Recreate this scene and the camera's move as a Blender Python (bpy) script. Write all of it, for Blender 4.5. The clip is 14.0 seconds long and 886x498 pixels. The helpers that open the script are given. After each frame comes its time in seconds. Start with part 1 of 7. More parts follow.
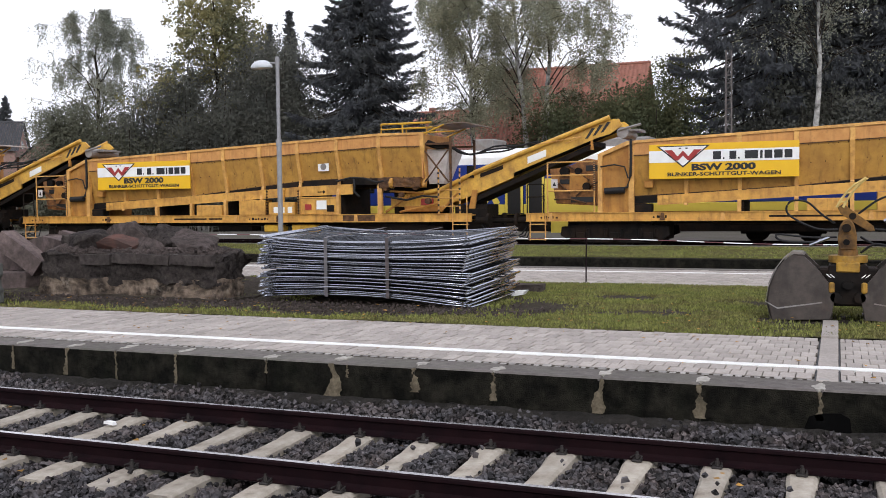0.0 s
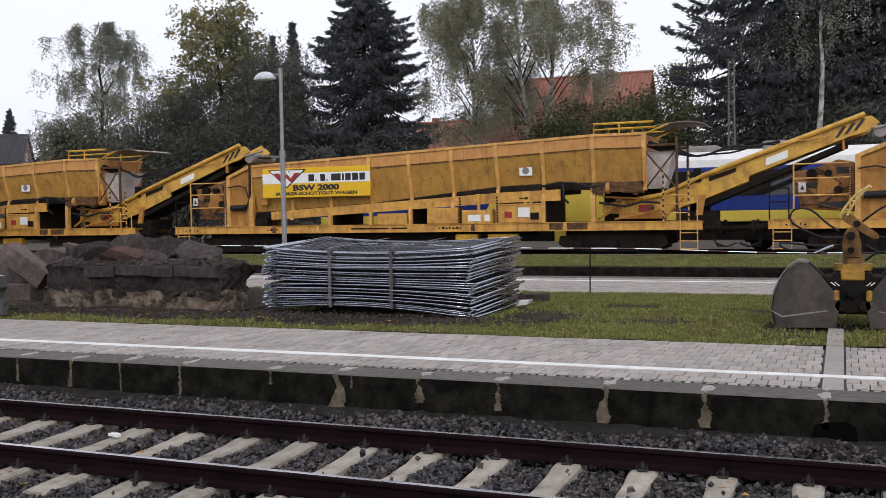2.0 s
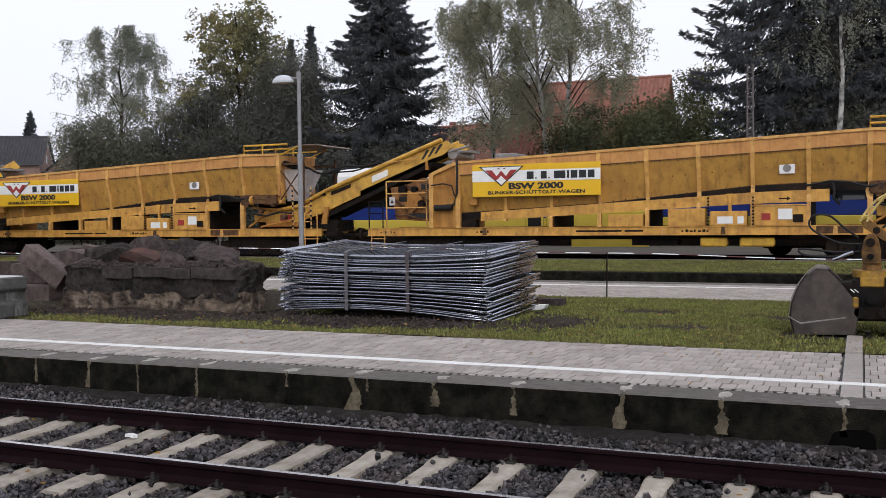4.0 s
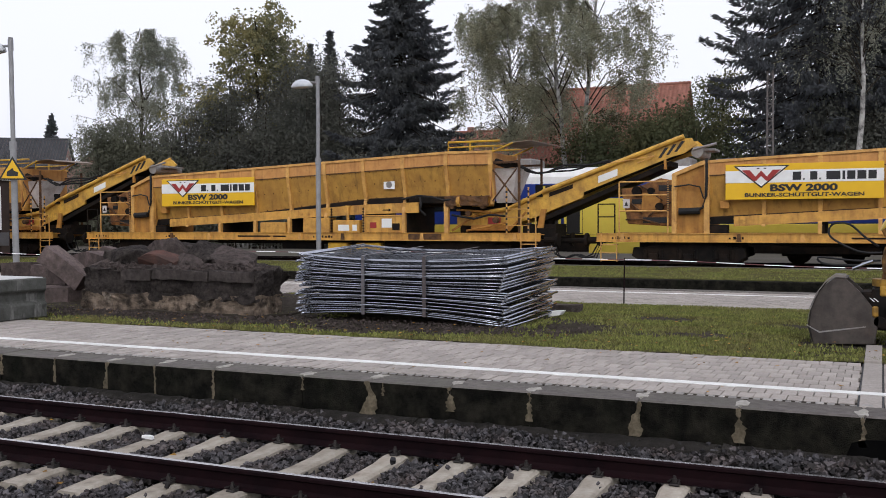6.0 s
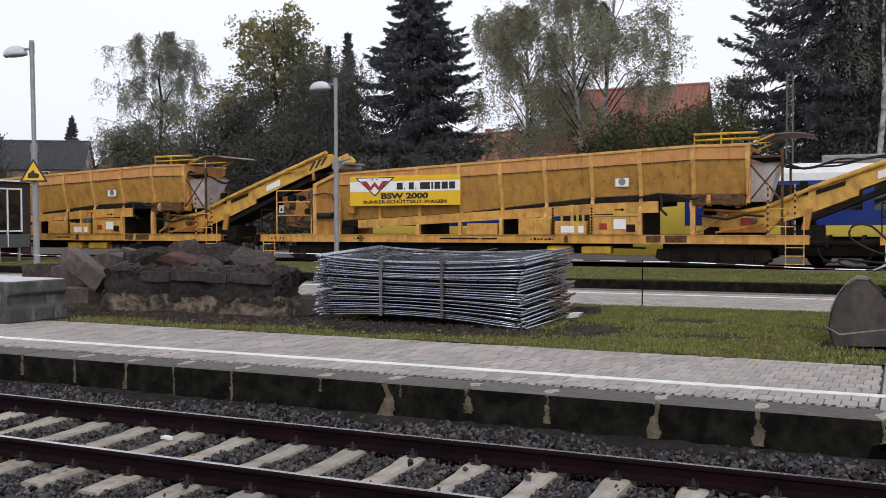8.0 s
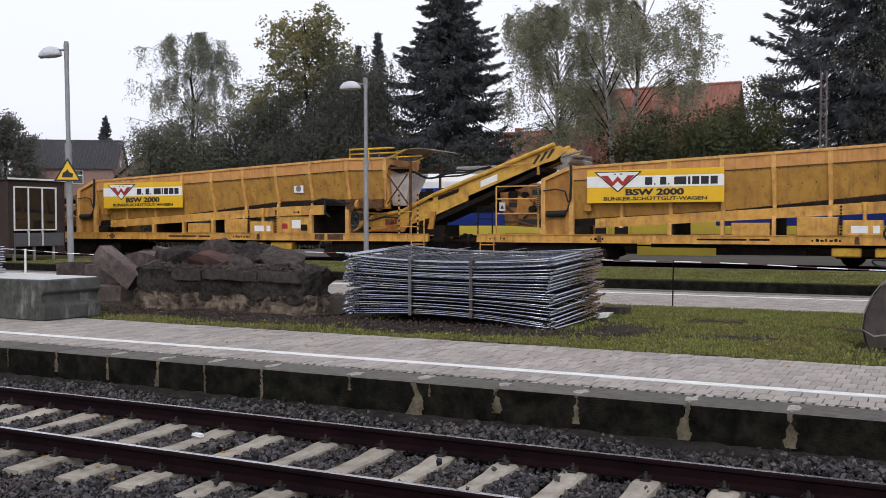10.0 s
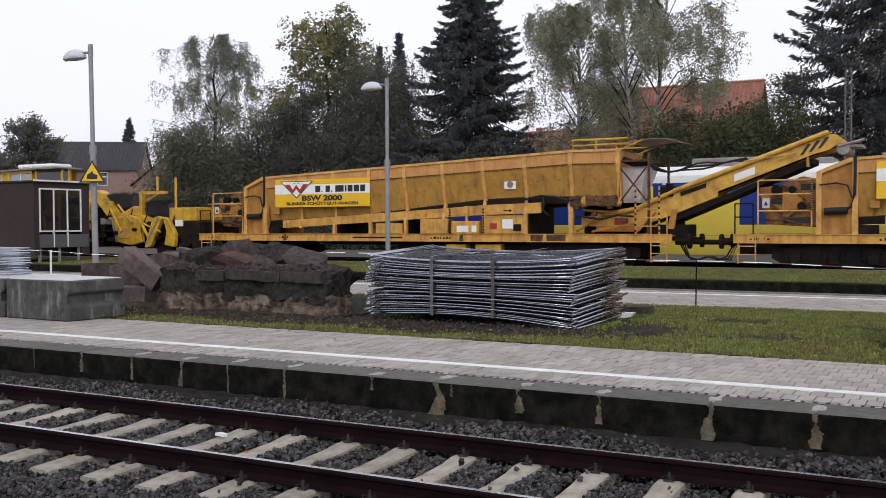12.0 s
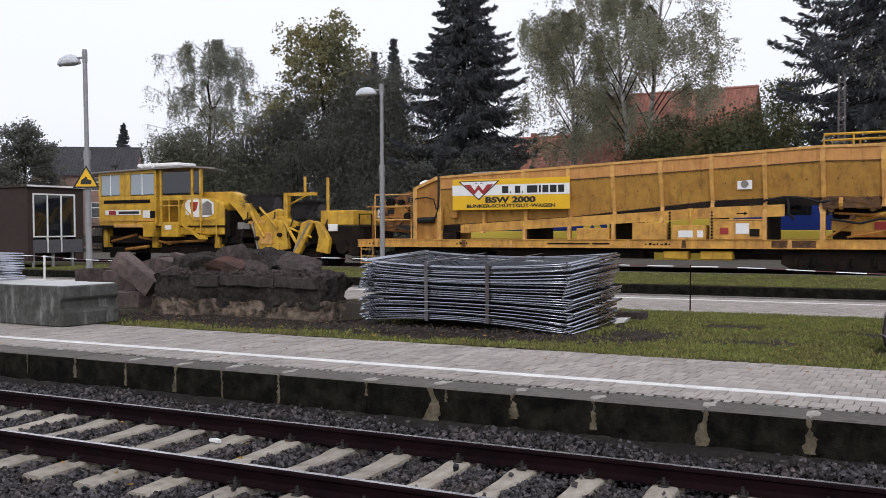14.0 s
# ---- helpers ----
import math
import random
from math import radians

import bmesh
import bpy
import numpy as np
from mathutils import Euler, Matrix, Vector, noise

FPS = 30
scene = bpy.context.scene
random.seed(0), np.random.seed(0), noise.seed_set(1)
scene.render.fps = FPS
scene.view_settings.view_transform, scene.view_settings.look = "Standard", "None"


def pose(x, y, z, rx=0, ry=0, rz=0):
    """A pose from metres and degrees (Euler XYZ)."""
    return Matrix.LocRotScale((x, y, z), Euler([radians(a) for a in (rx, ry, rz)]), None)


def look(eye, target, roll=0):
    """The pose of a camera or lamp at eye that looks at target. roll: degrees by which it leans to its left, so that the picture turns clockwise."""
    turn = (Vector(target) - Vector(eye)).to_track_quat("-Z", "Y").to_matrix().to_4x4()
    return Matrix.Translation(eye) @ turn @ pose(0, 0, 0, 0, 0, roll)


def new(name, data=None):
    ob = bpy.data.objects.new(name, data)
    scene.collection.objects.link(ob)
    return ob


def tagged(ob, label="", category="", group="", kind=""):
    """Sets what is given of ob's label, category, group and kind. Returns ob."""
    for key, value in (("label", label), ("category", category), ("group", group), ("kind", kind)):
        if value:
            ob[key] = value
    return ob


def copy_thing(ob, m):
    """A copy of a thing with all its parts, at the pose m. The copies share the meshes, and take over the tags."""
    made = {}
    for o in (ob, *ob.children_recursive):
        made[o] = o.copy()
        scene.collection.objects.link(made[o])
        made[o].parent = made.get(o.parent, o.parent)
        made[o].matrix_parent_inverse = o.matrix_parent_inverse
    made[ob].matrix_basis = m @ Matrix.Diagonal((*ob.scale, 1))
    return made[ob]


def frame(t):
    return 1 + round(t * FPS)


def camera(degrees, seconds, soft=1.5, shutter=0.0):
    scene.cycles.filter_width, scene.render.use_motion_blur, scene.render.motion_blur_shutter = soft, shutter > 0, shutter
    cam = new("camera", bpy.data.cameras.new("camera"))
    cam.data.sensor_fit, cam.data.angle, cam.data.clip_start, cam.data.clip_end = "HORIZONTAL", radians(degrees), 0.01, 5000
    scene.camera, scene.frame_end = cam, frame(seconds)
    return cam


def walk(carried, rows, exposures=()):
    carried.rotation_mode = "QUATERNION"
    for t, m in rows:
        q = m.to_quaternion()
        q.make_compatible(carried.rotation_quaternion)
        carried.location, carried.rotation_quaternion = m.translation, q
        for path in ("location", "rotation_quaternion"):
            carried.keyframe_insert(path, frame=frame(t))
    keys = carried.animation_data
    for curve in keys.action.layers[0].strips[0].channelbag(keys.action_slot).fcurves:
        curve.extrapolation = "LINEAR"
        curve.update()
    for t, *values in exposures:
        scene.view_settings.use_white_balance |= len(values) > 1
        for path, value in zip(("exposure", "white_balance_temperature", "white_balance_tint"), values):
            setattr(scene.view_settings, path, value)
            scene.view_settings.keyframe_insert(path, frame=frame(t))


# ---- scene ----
cam = camera(48.97, 14.0, soft=0.75, shutter=0.15)
EYE_Z = 1.867
PATH = [
    (0.0, pose(0, 0, EYE_Z, 87.219, 0.704, 22.092)),
    (0.5, pose(0, 0, EYE_Z, 87.426, 0.869, 21.988)),
    (1.0, pose(0, 0, EYE_Z, 87.633, 0.936, 21.958)),
    (1.5, pose(0, 0, EYE_Z, 87.770, 0.984, 22.060)),
    (2.0, pose(0, 0, EYE_Z, 87.817, 1.018, 22.300)),
    (2.5, pose(0, 0, EYE_Z, 87.836, 0.955, 22.562)),
    (3.0, pose(0, 0, EYE_Z, 87.892, 0.870, 22.792)),
    (5.5, pose(0, 0, EYE_Z, 88.300, 0.314, 24.064)),
    (6.0, pose(0, 0, EYE_Z, 88.361, 0.192, 24.299)),
    (6.5, pose(0, 0, EYE_Z, 88.423, 0.162, 24.509)),
    (7.0, pose(0, 0, EYE_Z, 88.469, 0.156, 24.764)),
    (7.5, pose(0, 0, EYE_Z, 88.480, 0.180, 25.045)),
    (8.0, pose(0, 0, EYE_Z, 88.460, 0.192, 25.336)),
    (10.5, pose(0, 0, EYE_Z, 88.413, 0.100, 27.602)),
    (11.0, pose(0, 0, EYE_Z, 88.385, 0.160, 28.111)),
    (11.5, pose(0, 0, EYE_Z, 88.400, 0.216, 28.357)),
    (12.0, pose(0, 0, EYE_Z, 88.439, 0.286, 28.336)),
    (12.5, pose(0, 0, EYE_Z, 88.538, 0.318, 28.223)),
    (13.0, pose(0, 0, EYE_Z, 88.637, 0.309, 28.160)),
    (13.5, pose(0, 0, EYE_Z, 88.702, 0.298, 28.086)),
    (14.0, pose(0, 0, EYE_Z, 88.759, 0.263, 28.014)),
]
EXPOSURES = [(0.0, 0.5), (0.5, 0.37), (1.0, 0.25), (1.5, 0.16), (14.0, 0.16)]
walk(cam, PATH, EXPOSURES)

# ---- daylight under cloud ----
world = bpy.data.worlds.new("overcast")
scene.world = world
world.use_nodes = True
wn, wl = world.node_tree.nodes, world.node_tree.links
bg = wn["Background"]
sky = wn.new("ShaderNodeTexSky")
sky.sky_type, sky.sun_disc = "NISHITA", False
sky.sun_elevation, sky.sun_rotation = radians(38), radians(150)
sky.air_density, sky.dust_density, sky.ozone_density = 1.5, 4.0, 1.0
grey = wn.new("ShaderNodeHueSaturation")
grey.inputs["Saturation"].default_value = 0.12
cloud = wn.new("ShaderNodeMix")
cloud.data_type = "RGBA"
cloud.inputs["Factor"].default_value = 0.6
cloud.inputs["B"].default_value = (9.5, 9.75, 11.4, 1)
wl.new(sky.outputs["Color"], grey.inputs["Color"])
wl.new(grey.outputs["Color"], cloud.inputs["A"])
wl.new(cloud.outputs["Result"], bg.inputs["Color"])
bg.inputs["Strength"].default_value = 0.115
sun = new("sun", bpy.data.lights.new("sun", "SUN"))
sun.data.energy, sun.data.angle, sun.data.color = 0.5, radians(25), (1.0, 0.97, 0.92)
sun.matrix_world = look((20, -30, 40), (0, 20, 0))

# ---- materials ----
MATS = {}


def mat(name, c1, c2=None, scale=6.0, rough=0.7, metal=0.0, bump=0.25, dirt=None, dirt_amount=0.5, dirt_scale=0.8, rnd=0.0, island=False, streak=None, streak_amount=0.5, spots=None, relief=0.02, streak_scale=(2.6, 2.6, 0.4)):
    """Two tones of grain, a layer of dirt, vertical streaks, relief and a change from piece to piece."""
    if name in MATS:
        return MATS[name]
    m = bpy.data.materials.new(name)
    m.use_nodes = True
    n, l = m.node_tree.nodes, m.node_tree.links
    b = n["Principled BSDF"]
    c2 = c2 or tuple(v * 0.7 for v in c1)
    tc = n.new("ShaderNodeTexCoord")

    def grain(s, detail=6.0, stretch=None):
        t = n.new("ShaderNodeTexNoise")
        t.inputs["Scale"].default_value, t.inputs["Detail"].default_value, t.inputs["Roughness"].default_value = s, detail, 0.65
        if stretch:
            mp = n.new("ShaderNodeMapping")
            mp.inputs["Scale"].default_value = stretch
            l.new(tc.outputs["Object"], mp.inputs["Vector"])
            l.new(mp.outputs["Vector"], t.inputs["Vector"])
        else:
            l.new(tc.outputs["Object"], t.inputs["Vector"])
        return t.outputs["Fac"]

    def spread(fac, lo, hi):
        r = n.new("ShaderNodeMapRange")
        r.inputs["From Min"].default_value, r.inputs["From Max"].default_value = lo, hi
        l.new(fac, r.inputs["Value"])
        return r.outputs["Result"]

    def blend(fac, a, bb, amount=1.0):
        x = n.new("ShaderNodeMix")
        x.data_type = "RGBA"
        if amount < 1:
            k = n.new("ShaderNodeMath")
            k.operation = "MULTIPLY"
            k.inputs[1].default_value = amount
            l.new(fac, k.inputs[0])
            fac = k.outputs[0]
        l.new(fac, x.inputs["Factor"])
        for sock, v in (("A", a), ("B", bb)):
            if isinstance(v, tuple):
                x.inputs[sock].default_value = (*v, 1)
            else:
                l.new(v, x.inputs[sock])
        return x.outputs["Result"]

    col = blend(spread(grain(scale), 0.3, 0.7), c1, c2)
    if dirt:
        col = blend(spread(grain(dirt_scale), 0.42, 0.68), col, dirt, dirt_amount)
    if streak:
        col = blend(spread(grain(1.0, 5.0, streak_scale), 0.52, 0.75), col, streak, streak_amount)
    if spots:
        col = blend(spread(grain(5.0, 8.0), 0.58, 0.72), col, spots, 0.5)
    if rnd:
        if island:
            src = n.new("ShaderNodeNewGeometry").outputs["Random Per Island"]
        else:
            src = n.new("ShaderNodeObjectInfo").outputs["Random"]
        hs = n.new("ShaderNodeHueSaturation")
        mr = n.new("ShaderNodeMapRange")
        mr.inputs["To Min"].default_value, mr.inputs["To Max"].default_value = 1 - rnd, 1 + rnd
        l.new(src, mr.inputs["Value"])
        l.new(mr.outputs["Result"], hs.inputs["Value"])
        l.new(col, hs.inputs["Color"])
        col = hs.outputs["Color"]
    l.new(col, b.inputs["Base Color"])
    b.inputs["Roughness"].default_value, b.inputs["Metallic"].default_value = rough, metal
    b.inputs["Specular IOR Level"].default_value = 0.06 if rough > 0.65 else 0.2 if rough > 0.54 else 0.4
    if bump:
        bp = n.new("ShaderNodeBump")
        bp.inputs["Strength"].default_value, bp.inputs["Distance"].default_value = bump, relief
        l.new(grain(scale * 6), bp.inputs["Height"])
        l.new(bp.outputs["Normal"], b.inputs["Normal"])
    MATS[name] = m
    return m


def glass(name, tint, rough=0.05):
    m = mat(name, tint, tint, rough=rough, bump=0)
    m.node_tree.nodes["Principled BSDF"].inputs["Specular IOR Level"].default_value = 0.8
    return m


M_BALLAST = mat("ballast_stone", (0.085, 0.08, 0.085), (0.014, 0.013, 0.0145), 14, 0.6, bump=0.3, dirt=(0.09, 0.06, 0.045), dirt_amount=0.35, dirt_scale=2.5, rnd=0.9, island=True)
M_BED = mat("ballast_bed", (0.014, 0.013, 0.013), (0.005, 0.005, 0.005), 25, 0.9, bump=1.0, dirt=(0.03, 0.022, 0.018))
M_SLEEPER = mat("sleeper_concrete", (0.41, 0.37, 0.315), (0.30, 0.268, 0.222), 16, 0.8, bump=0.3, dirt=(0.19, 0.155, 0.12), dirt_amount=0.6, dirt_scale=5, rnd=0.14, spots=(0.14, 0.11, 0.085))
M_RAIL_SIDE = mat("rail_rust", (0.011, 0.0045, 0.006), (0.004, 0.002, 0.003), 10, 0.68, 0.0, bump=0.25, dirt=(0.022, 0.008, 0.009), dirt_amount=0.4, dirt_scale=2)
M_RAIL_TOP = mat("rail_running_steel", (0.62, 0.60, 0.60), (0.45, 0.43, 0.43), 14, 0.22, 0.9, bump=0.05)
M_IRON = mat("dark_iron", (0.05, 0.045, 0.042), (0.02, 0.018, 0.018), 12, 0.55, 0.3)
# Near-black wall concrete with brown blotches and greenish streaks.
M_WALL = mat("dark_wall_concrete", (0.013, 0.0125, 0.010), (0.003, 0.003, 0.0027), 14, 0.85, bump=1.0, dirt=(0.05, 0.045, 0.033), dirt_amount=0.55, dirt_scale=5.0, streak=(0.016, 0.02, 0.011), streak_amount=0.6, spots=(0.035, 0.032, 0.026), relief=0.04)
M_FOOTING = mat("footing_concrete", (0.06, 0.055, 0.05), (0.022, 0.02, 0.018), 9, 0.9, bump=1.0, dirt=(0.02, 0.018, 0.016), dirt_amount=0.7, dirt_scale=3.0, relief=0.04)
M_PATCH = mat("lime_mortar", (0.24, 0.20, 0.14), (0.11, 0.09, 0.062), 20, 0.9, bump=0.8, dirt=(0.055, 0.047, 0.033), dirt_amount=0.8, dirt_scale=7)
M_KERB = mat("kerb_concrete", (0.165, 0.148, 0.138), (0.09, 0.08, 0.074), 12, 0.8, bump=0.3, dirt=(0.10, 0.10, 0.08), dirt_amount=0.6, dirt_scale=1.7, rnd=0.12)
M_PAVER = mat("paver_concrete", (0.415, 0.375, 0.345), (0.30, 0.268, 0.242), 26, 0.75, bump=0.25, dirt=(0.23, 0.21, 0.185), dirt_amount=0.5, dirt_scale=0.9, rnd=0.13)
M_PAVER_I = mat("paver_concrete_joined", (0.415, 0.375, 0.345), (0.30, 0.268, 0.242), 26, 0.75, bump=0.25, dirt=(0.23, 0.21, 0.185), dirt_amount=0.5, dirt_scale=0.9, rnd=0.13, island=True)
M_SETT = mat("pale_sett", (0.36, 0.34, 0.32), (0.20, 0.19, 0.18), 8, 0.8, bump=0.3, rnd=0.3, island=True)
M_JOINT = mat("joint_sand", (0.15, 0.132, 0.115), (0.085, 0.076, 0.066), 20, 0.95, bump=0.5)
M_LINE = mat("white_line_paint", (0.80, 0.80, 0.78), (0.66, 0.66, 0.63), 8, 0.6, bump=0.15, dirt=(0.45, 0.43, 0.40), dirt_amount=0.35, dirt_scale=2)
M_GRASS = mat("worn_grass", (0.115, 0.115, 0.035), (0.06, 0.062, 0.022), 9, 0.95, bump=0.9, dirt=(0.07, 0.052, 0.036), dirt_amount=0.7, dirt_scale=0.55)
M_BLADE = mat("grass_blade", (0.22, 0.235, 0.068), (0.105, 0.118, 0.039), 3.0, 0.8, bump=0, dirt=(0.15, 0.125, 0.06), dirt_amount=0.8, dirt_scale=1.4, rnd=0.45, island=True)
M_EARTH = mat("bare_earth", (0.092, 0.076, 0.064), (0.038, 0.032, 0.028), 12, 0.95, bump=1.0, dirt=(0.055, 0.05, 0.028), dirt_amount=0.6, dirt_scale=2.2, spots=(0.13, 0.115, 0.10), relief=0.04)
M_GRAVEL = mat("far_gravel", (0.15, 0.135, 0.12), (0.085, 0.075, 0.068), 18, 0.9, bump=0.6, dirt=(0.07, 0.075, 0.04), dirt_amount=0.5, dirt_scale=0.4)
M_YELLOW = mat("wagon_yellow_paint", (0.66, 0.36, 0.072), (0.55, 0.28, 0.055), 4, 0.5, bump=0.15, dirt=(0.25, 0.105, 0.028), dirt_amount=0.7, dirt_scale=1.7, streak=(0.13, 0.057, 0.02), streak_amount=0.6, streak_scale=(5.0, 5.0, 0.6), spots=(0.11, 0.046, 0.02))
M_BAND = mat("hopper_band_paint", (0.60, 0.31, 0.105), (0.50, 0.235, 0.075), 3, 0.55, bump=0.15, dirt=(0.32, 0.135, 0.05), dirt_amount=0.55, dirt_scale=1.6, streak=(0.20, 0.085, 0.035), streak_amount=0.7, spots=(0.16, 0.07, 0.03), streak_scale=(5.0, 5.0, 0.45))
M_FLANK = mat("hopper_flank_paint", (0.54, 0.30, 0.066), (0.43, 0.225, 0.05), 3, 0.5, bump=0.2, dirt=(0.28, 0.13, 0.04), dirt_amount=0.6, dirt_scale=1.2, streak=(0.11, 0.055, 0.024), streak_amount=0.7, spots=(0.14, 0.06, 0.024), streak_scale=(5.0, 5.0, 0.45))
M_UNIT = mat("rusted_unit_paint", (0.40, 0.19, 0.06), (0.20, 0.085, 0.035), 5, 0.55, bump=0.4, dirt=(0.06, 0.03, 0.018), dirt_amount=0.85, dirt_scale=2.6, spots=(0.05, 0.025, 0.015))
M_SOOT = mat("oily_rust", (0.10, 0.05, 0.026), (0.03, 0.018, 0.012), 7, 0.6, bump=0.8, dirt=(0.22, 0.105, 0.04), dirt_amount=0.6, dirt_scale=3.0)
M_CONV = mat("conveyor_yellow_paint", (0.68, 0.41, 0.065), (0.56, 0.30, 0.048), 4, 0.5, bump=0.12, dirt=(0.25, 0.115, 0.03), dirt_amount=0.75, dirt_scale=1.8, streak=(0.12, 0.06, 0.022), streak_amount=0.55, streak_scale=(4.0, 4.0, 1.2), spots=(0.12, 0.052, 0.02))
M_RIB = mat("wagon_rib_paint", (0.70, 0.40, 0.115), (0.58, 0.305, 0.08), 5, 0.5, bump=0.15, dirt=(0.32, 0.145, 0.05), dirt_amount=0.65, dirt_scale=2.4, streak=(0.20, 0.085, 0.03), streak_amount=0.5, streak_scale=(6.0, 6.0, 0.7), spots=(0.17, 0.07, 0.028))
M_RUSTY = mat("worn_hopper_plate", (0.50, 0.255, 0.06), (0.37, 0.165, 0.038), 3, 0.6, bump=0.2, dirt=(0.24, 0.10, 0.035), dirt_amount=0.6, dirt_scale=1.4, streak=(0.10, 0.045, 0.02), streak_amount=0.65, spots=(0.12, 0.05, 0.022))
M_SIGN = mat("sign_yellow", (0.78, 0.47, 0.012), (0.74, 0.43, 0.01), 2, 0.4, bump=0, dirt=(0.55, 0.32, 0.02), dirt_amount=0.3)
M_WHITE = mat("white_enamel", (0.80, 0.80, 0.80), (0.72, 0.72, 0.71), 3, 0.4, bump=0, dirt=(0.55, 0.52, 0.47), dirt_amount=0.3, dirt_scale=2)
M_FUNNEL = mat("dusty_funnel_sheet", (0.62, 0.58, 0.57), (0.46, 0.42, 0.41), 4, 0.6, bump=0.15, dirt=(0.25, 0.19, 0.16), dirt_amount=0.6, dirt_scale=2.5)
M_CANOPY = mat("dusty_canopy_sheet", (0.33, 0.26, 0.21), (0.20, 0.155, 0.125), 4, 0.55, 0.2, bump=0.1, dirt=(0.12, 0.08, 0.055), dirt_amount=0.6, dirt_scale=1.5)
M_BLACK = mat("black_paint", (0.018, 0.018, 0.02), (0.012, 0.012, 0.012), 6, 0.5, bump=0.05)
M_RED = mat("red_paint", (0.34, 0.03, 0.025), (0.27, 0.022, 0.02), 4, 0.45, bump=0)
M_DARK = mat("greasy_black_steel", (0.014, 0.012, 0.011), (0.006, 0.006, 0.006), 5, 0.7, bump=0.3, dirt=(0.04, 0.024, 0.015), dirt_amount=0.5, dirt_scale=1.5)
M_RUBBER = mat("black_rubber", (0.02, 0.02, 0.021), (0.012, 0.012, 0.013), 9, 0.6, bump=0.15)
M_GREYMETAL = mat("grey_sheet_metal", (0.30, 0.29, 0.28), (0.20, 0.19, 0.18), 4, 0.5, 0.4, bump=0.1, dirt=(0.16, 0.10, 0.06), dirt_amount=0.5, dirt_scale=1.5)
M_GALV = mat("galvanised_steel", (0.45, 0.465, 0.51), (0.29, 0.30, 0.33), 3, 0.2, 0.95, bump=0.03, rnd=0.28, island=True)
# Near-black copy of the mesh wire paints in the shade inside the stack.
M_WIRE_DARK = mat("wire_in_shade", (0.010, 0.0105, 0.012), (0.005, 0.0055, 0.006), 9, 0.8, 0.0, bump=0)
M_GALV_WIRE = mat("galvanised_wire", (0.10, 0.105, 0.12), (0.06, 0.064, 0.072), 9, 0.55, 0.5, bump=0, rnd=0.2, island=True)
M_STRAP = mat("steel_strap", (0.17, 0.16, 0.17), (0.11, 0.10, 0.10), 8, 0.5, 0.6, bump=0.1)
M_STRAP_RED = mat("rusty_strap", (0.12, 0.10, 0.10), (0.07, 0.06, 0.06), 8, 0.6, 0.4, bump=0.1)
M_BLUE = mat("railcar_blue", (0.018, 0.045, 0.26), (0.015, 0.038, 0.22), 2, 0.3, bump=0, dirt=(0.02, 0.035, 0.13), dirt_amount=0.4)
M_RAILYELLOW = mat("railcar_yellow", (0.76, 0.60, 0.10), (0.71, 0.55, 0.09), 2, 0.35, bump=0, dirt=(0.6, 0.45, 0.06), dirt_amount=0.4)
M_GLASS_DARK = glass("dark_window_glass", (0.012, 0.014, 0.016))
# Cab glass is pale because its reflection is put into the base colour.
M_GLASS_CAB = glass("cab_window_glass", (0.27, 0.31, 0.34))
M_POST = mat("lamp_post_steel", (0.30, 0.30, 0.31), (0.22, 0.22, 0.225), 5, 0.5, 0.3, bump=0.05)
M_LENS = mat("lamp_cover", (0.55, 0.57, 0.60), (0.45, 0.47, 0.5), 5, 0.25, bump=0)
M_RUBBLE = mat("broken_concrete", (0.15, 0.12, 0.112), (0.05, 0.041, 0.038), 9, 0.95, bump=1.0, dirt=(0.03, 0.026, 0.024), dirt_amount=0.6, dirt_scale=2.6, relief=0.05, spots=(0.19, 0.165, 0.155))
M_SLAB_FACE = mat("torn_slab_face", (0.36, 0.28, 0.215), (0.09, 0.07, 0.056), 7.0, 0.95, bump=1.0, dirt=(0.02, 0.017, 0.015), dirt_amount=0.95, dirt_scale=3.6, spots=(0.42, 0.36, 0.30), relief=0.05)
M_SLAB_DARK = mat("mossy_slab", (0.085, 0.073, 0.068), (0.014, 0.012, 0.012), 13, 0.95, bump=1.0, dirt=(0.12, 0.10, 0.09), dirt_amount=0.5, dirt_scale=4.5, relief=0.07, spots=(0.16, 0.14, 0.13))
M_BRICKRED = mat("red_brick_rubble", (0.13, 0.065, 0.052), (0.075, 0.05, 0.045), 6, 0.9, bump=0.6, dirt=(0.05, 0.04, 0.036), dirt_amount=0.7, dirt_scale=2.5)
M_OLDKERB = mat("old_kerb_concrete", (0.088, 0.074, 0.069), (0.026, 0.022, 0.021), 9, 0.9, bump=0.9, dirt=(0.03, 0.027, 0.024), dirt_amount=0.6, dirt_scale=2.0)
M_KERBROCK = mat("dug_up_kerb", (0.17, 0.13, 0.122), (0.075, 0.058, 0.055), 9, 0.9, bump=0.8, dirt=(0.03, 0.026, 0.024), dirt_amount=0.7, dirt_scale=1.6, rnd=0.35)
M_GRABRUST = mat("grab_rust", (0.26, 0.135, 0.03), (0.10, 0.05, 0.02), 7, 0.6, bump=0.4, dirt=(0.03, 0.02, 0.015), dirt_amount=0.9, dirt_scale=5)
M_BLOCK = mat("cast_concrete_block", (0.10, 0.102, 0.094), (0.055, 0.055, 0.05), 7, 0.8, bump=0.5, dirt=(0.035, 0.035, 0.03), dirt_amount=0.7, dirt_scale=1.8, streak=(0.36, 0.355, 0.34), streak_amount=0.55, streak_scale=(6.0, 6.0, 1.5), spots=(0.16, 0.16, 0.15))
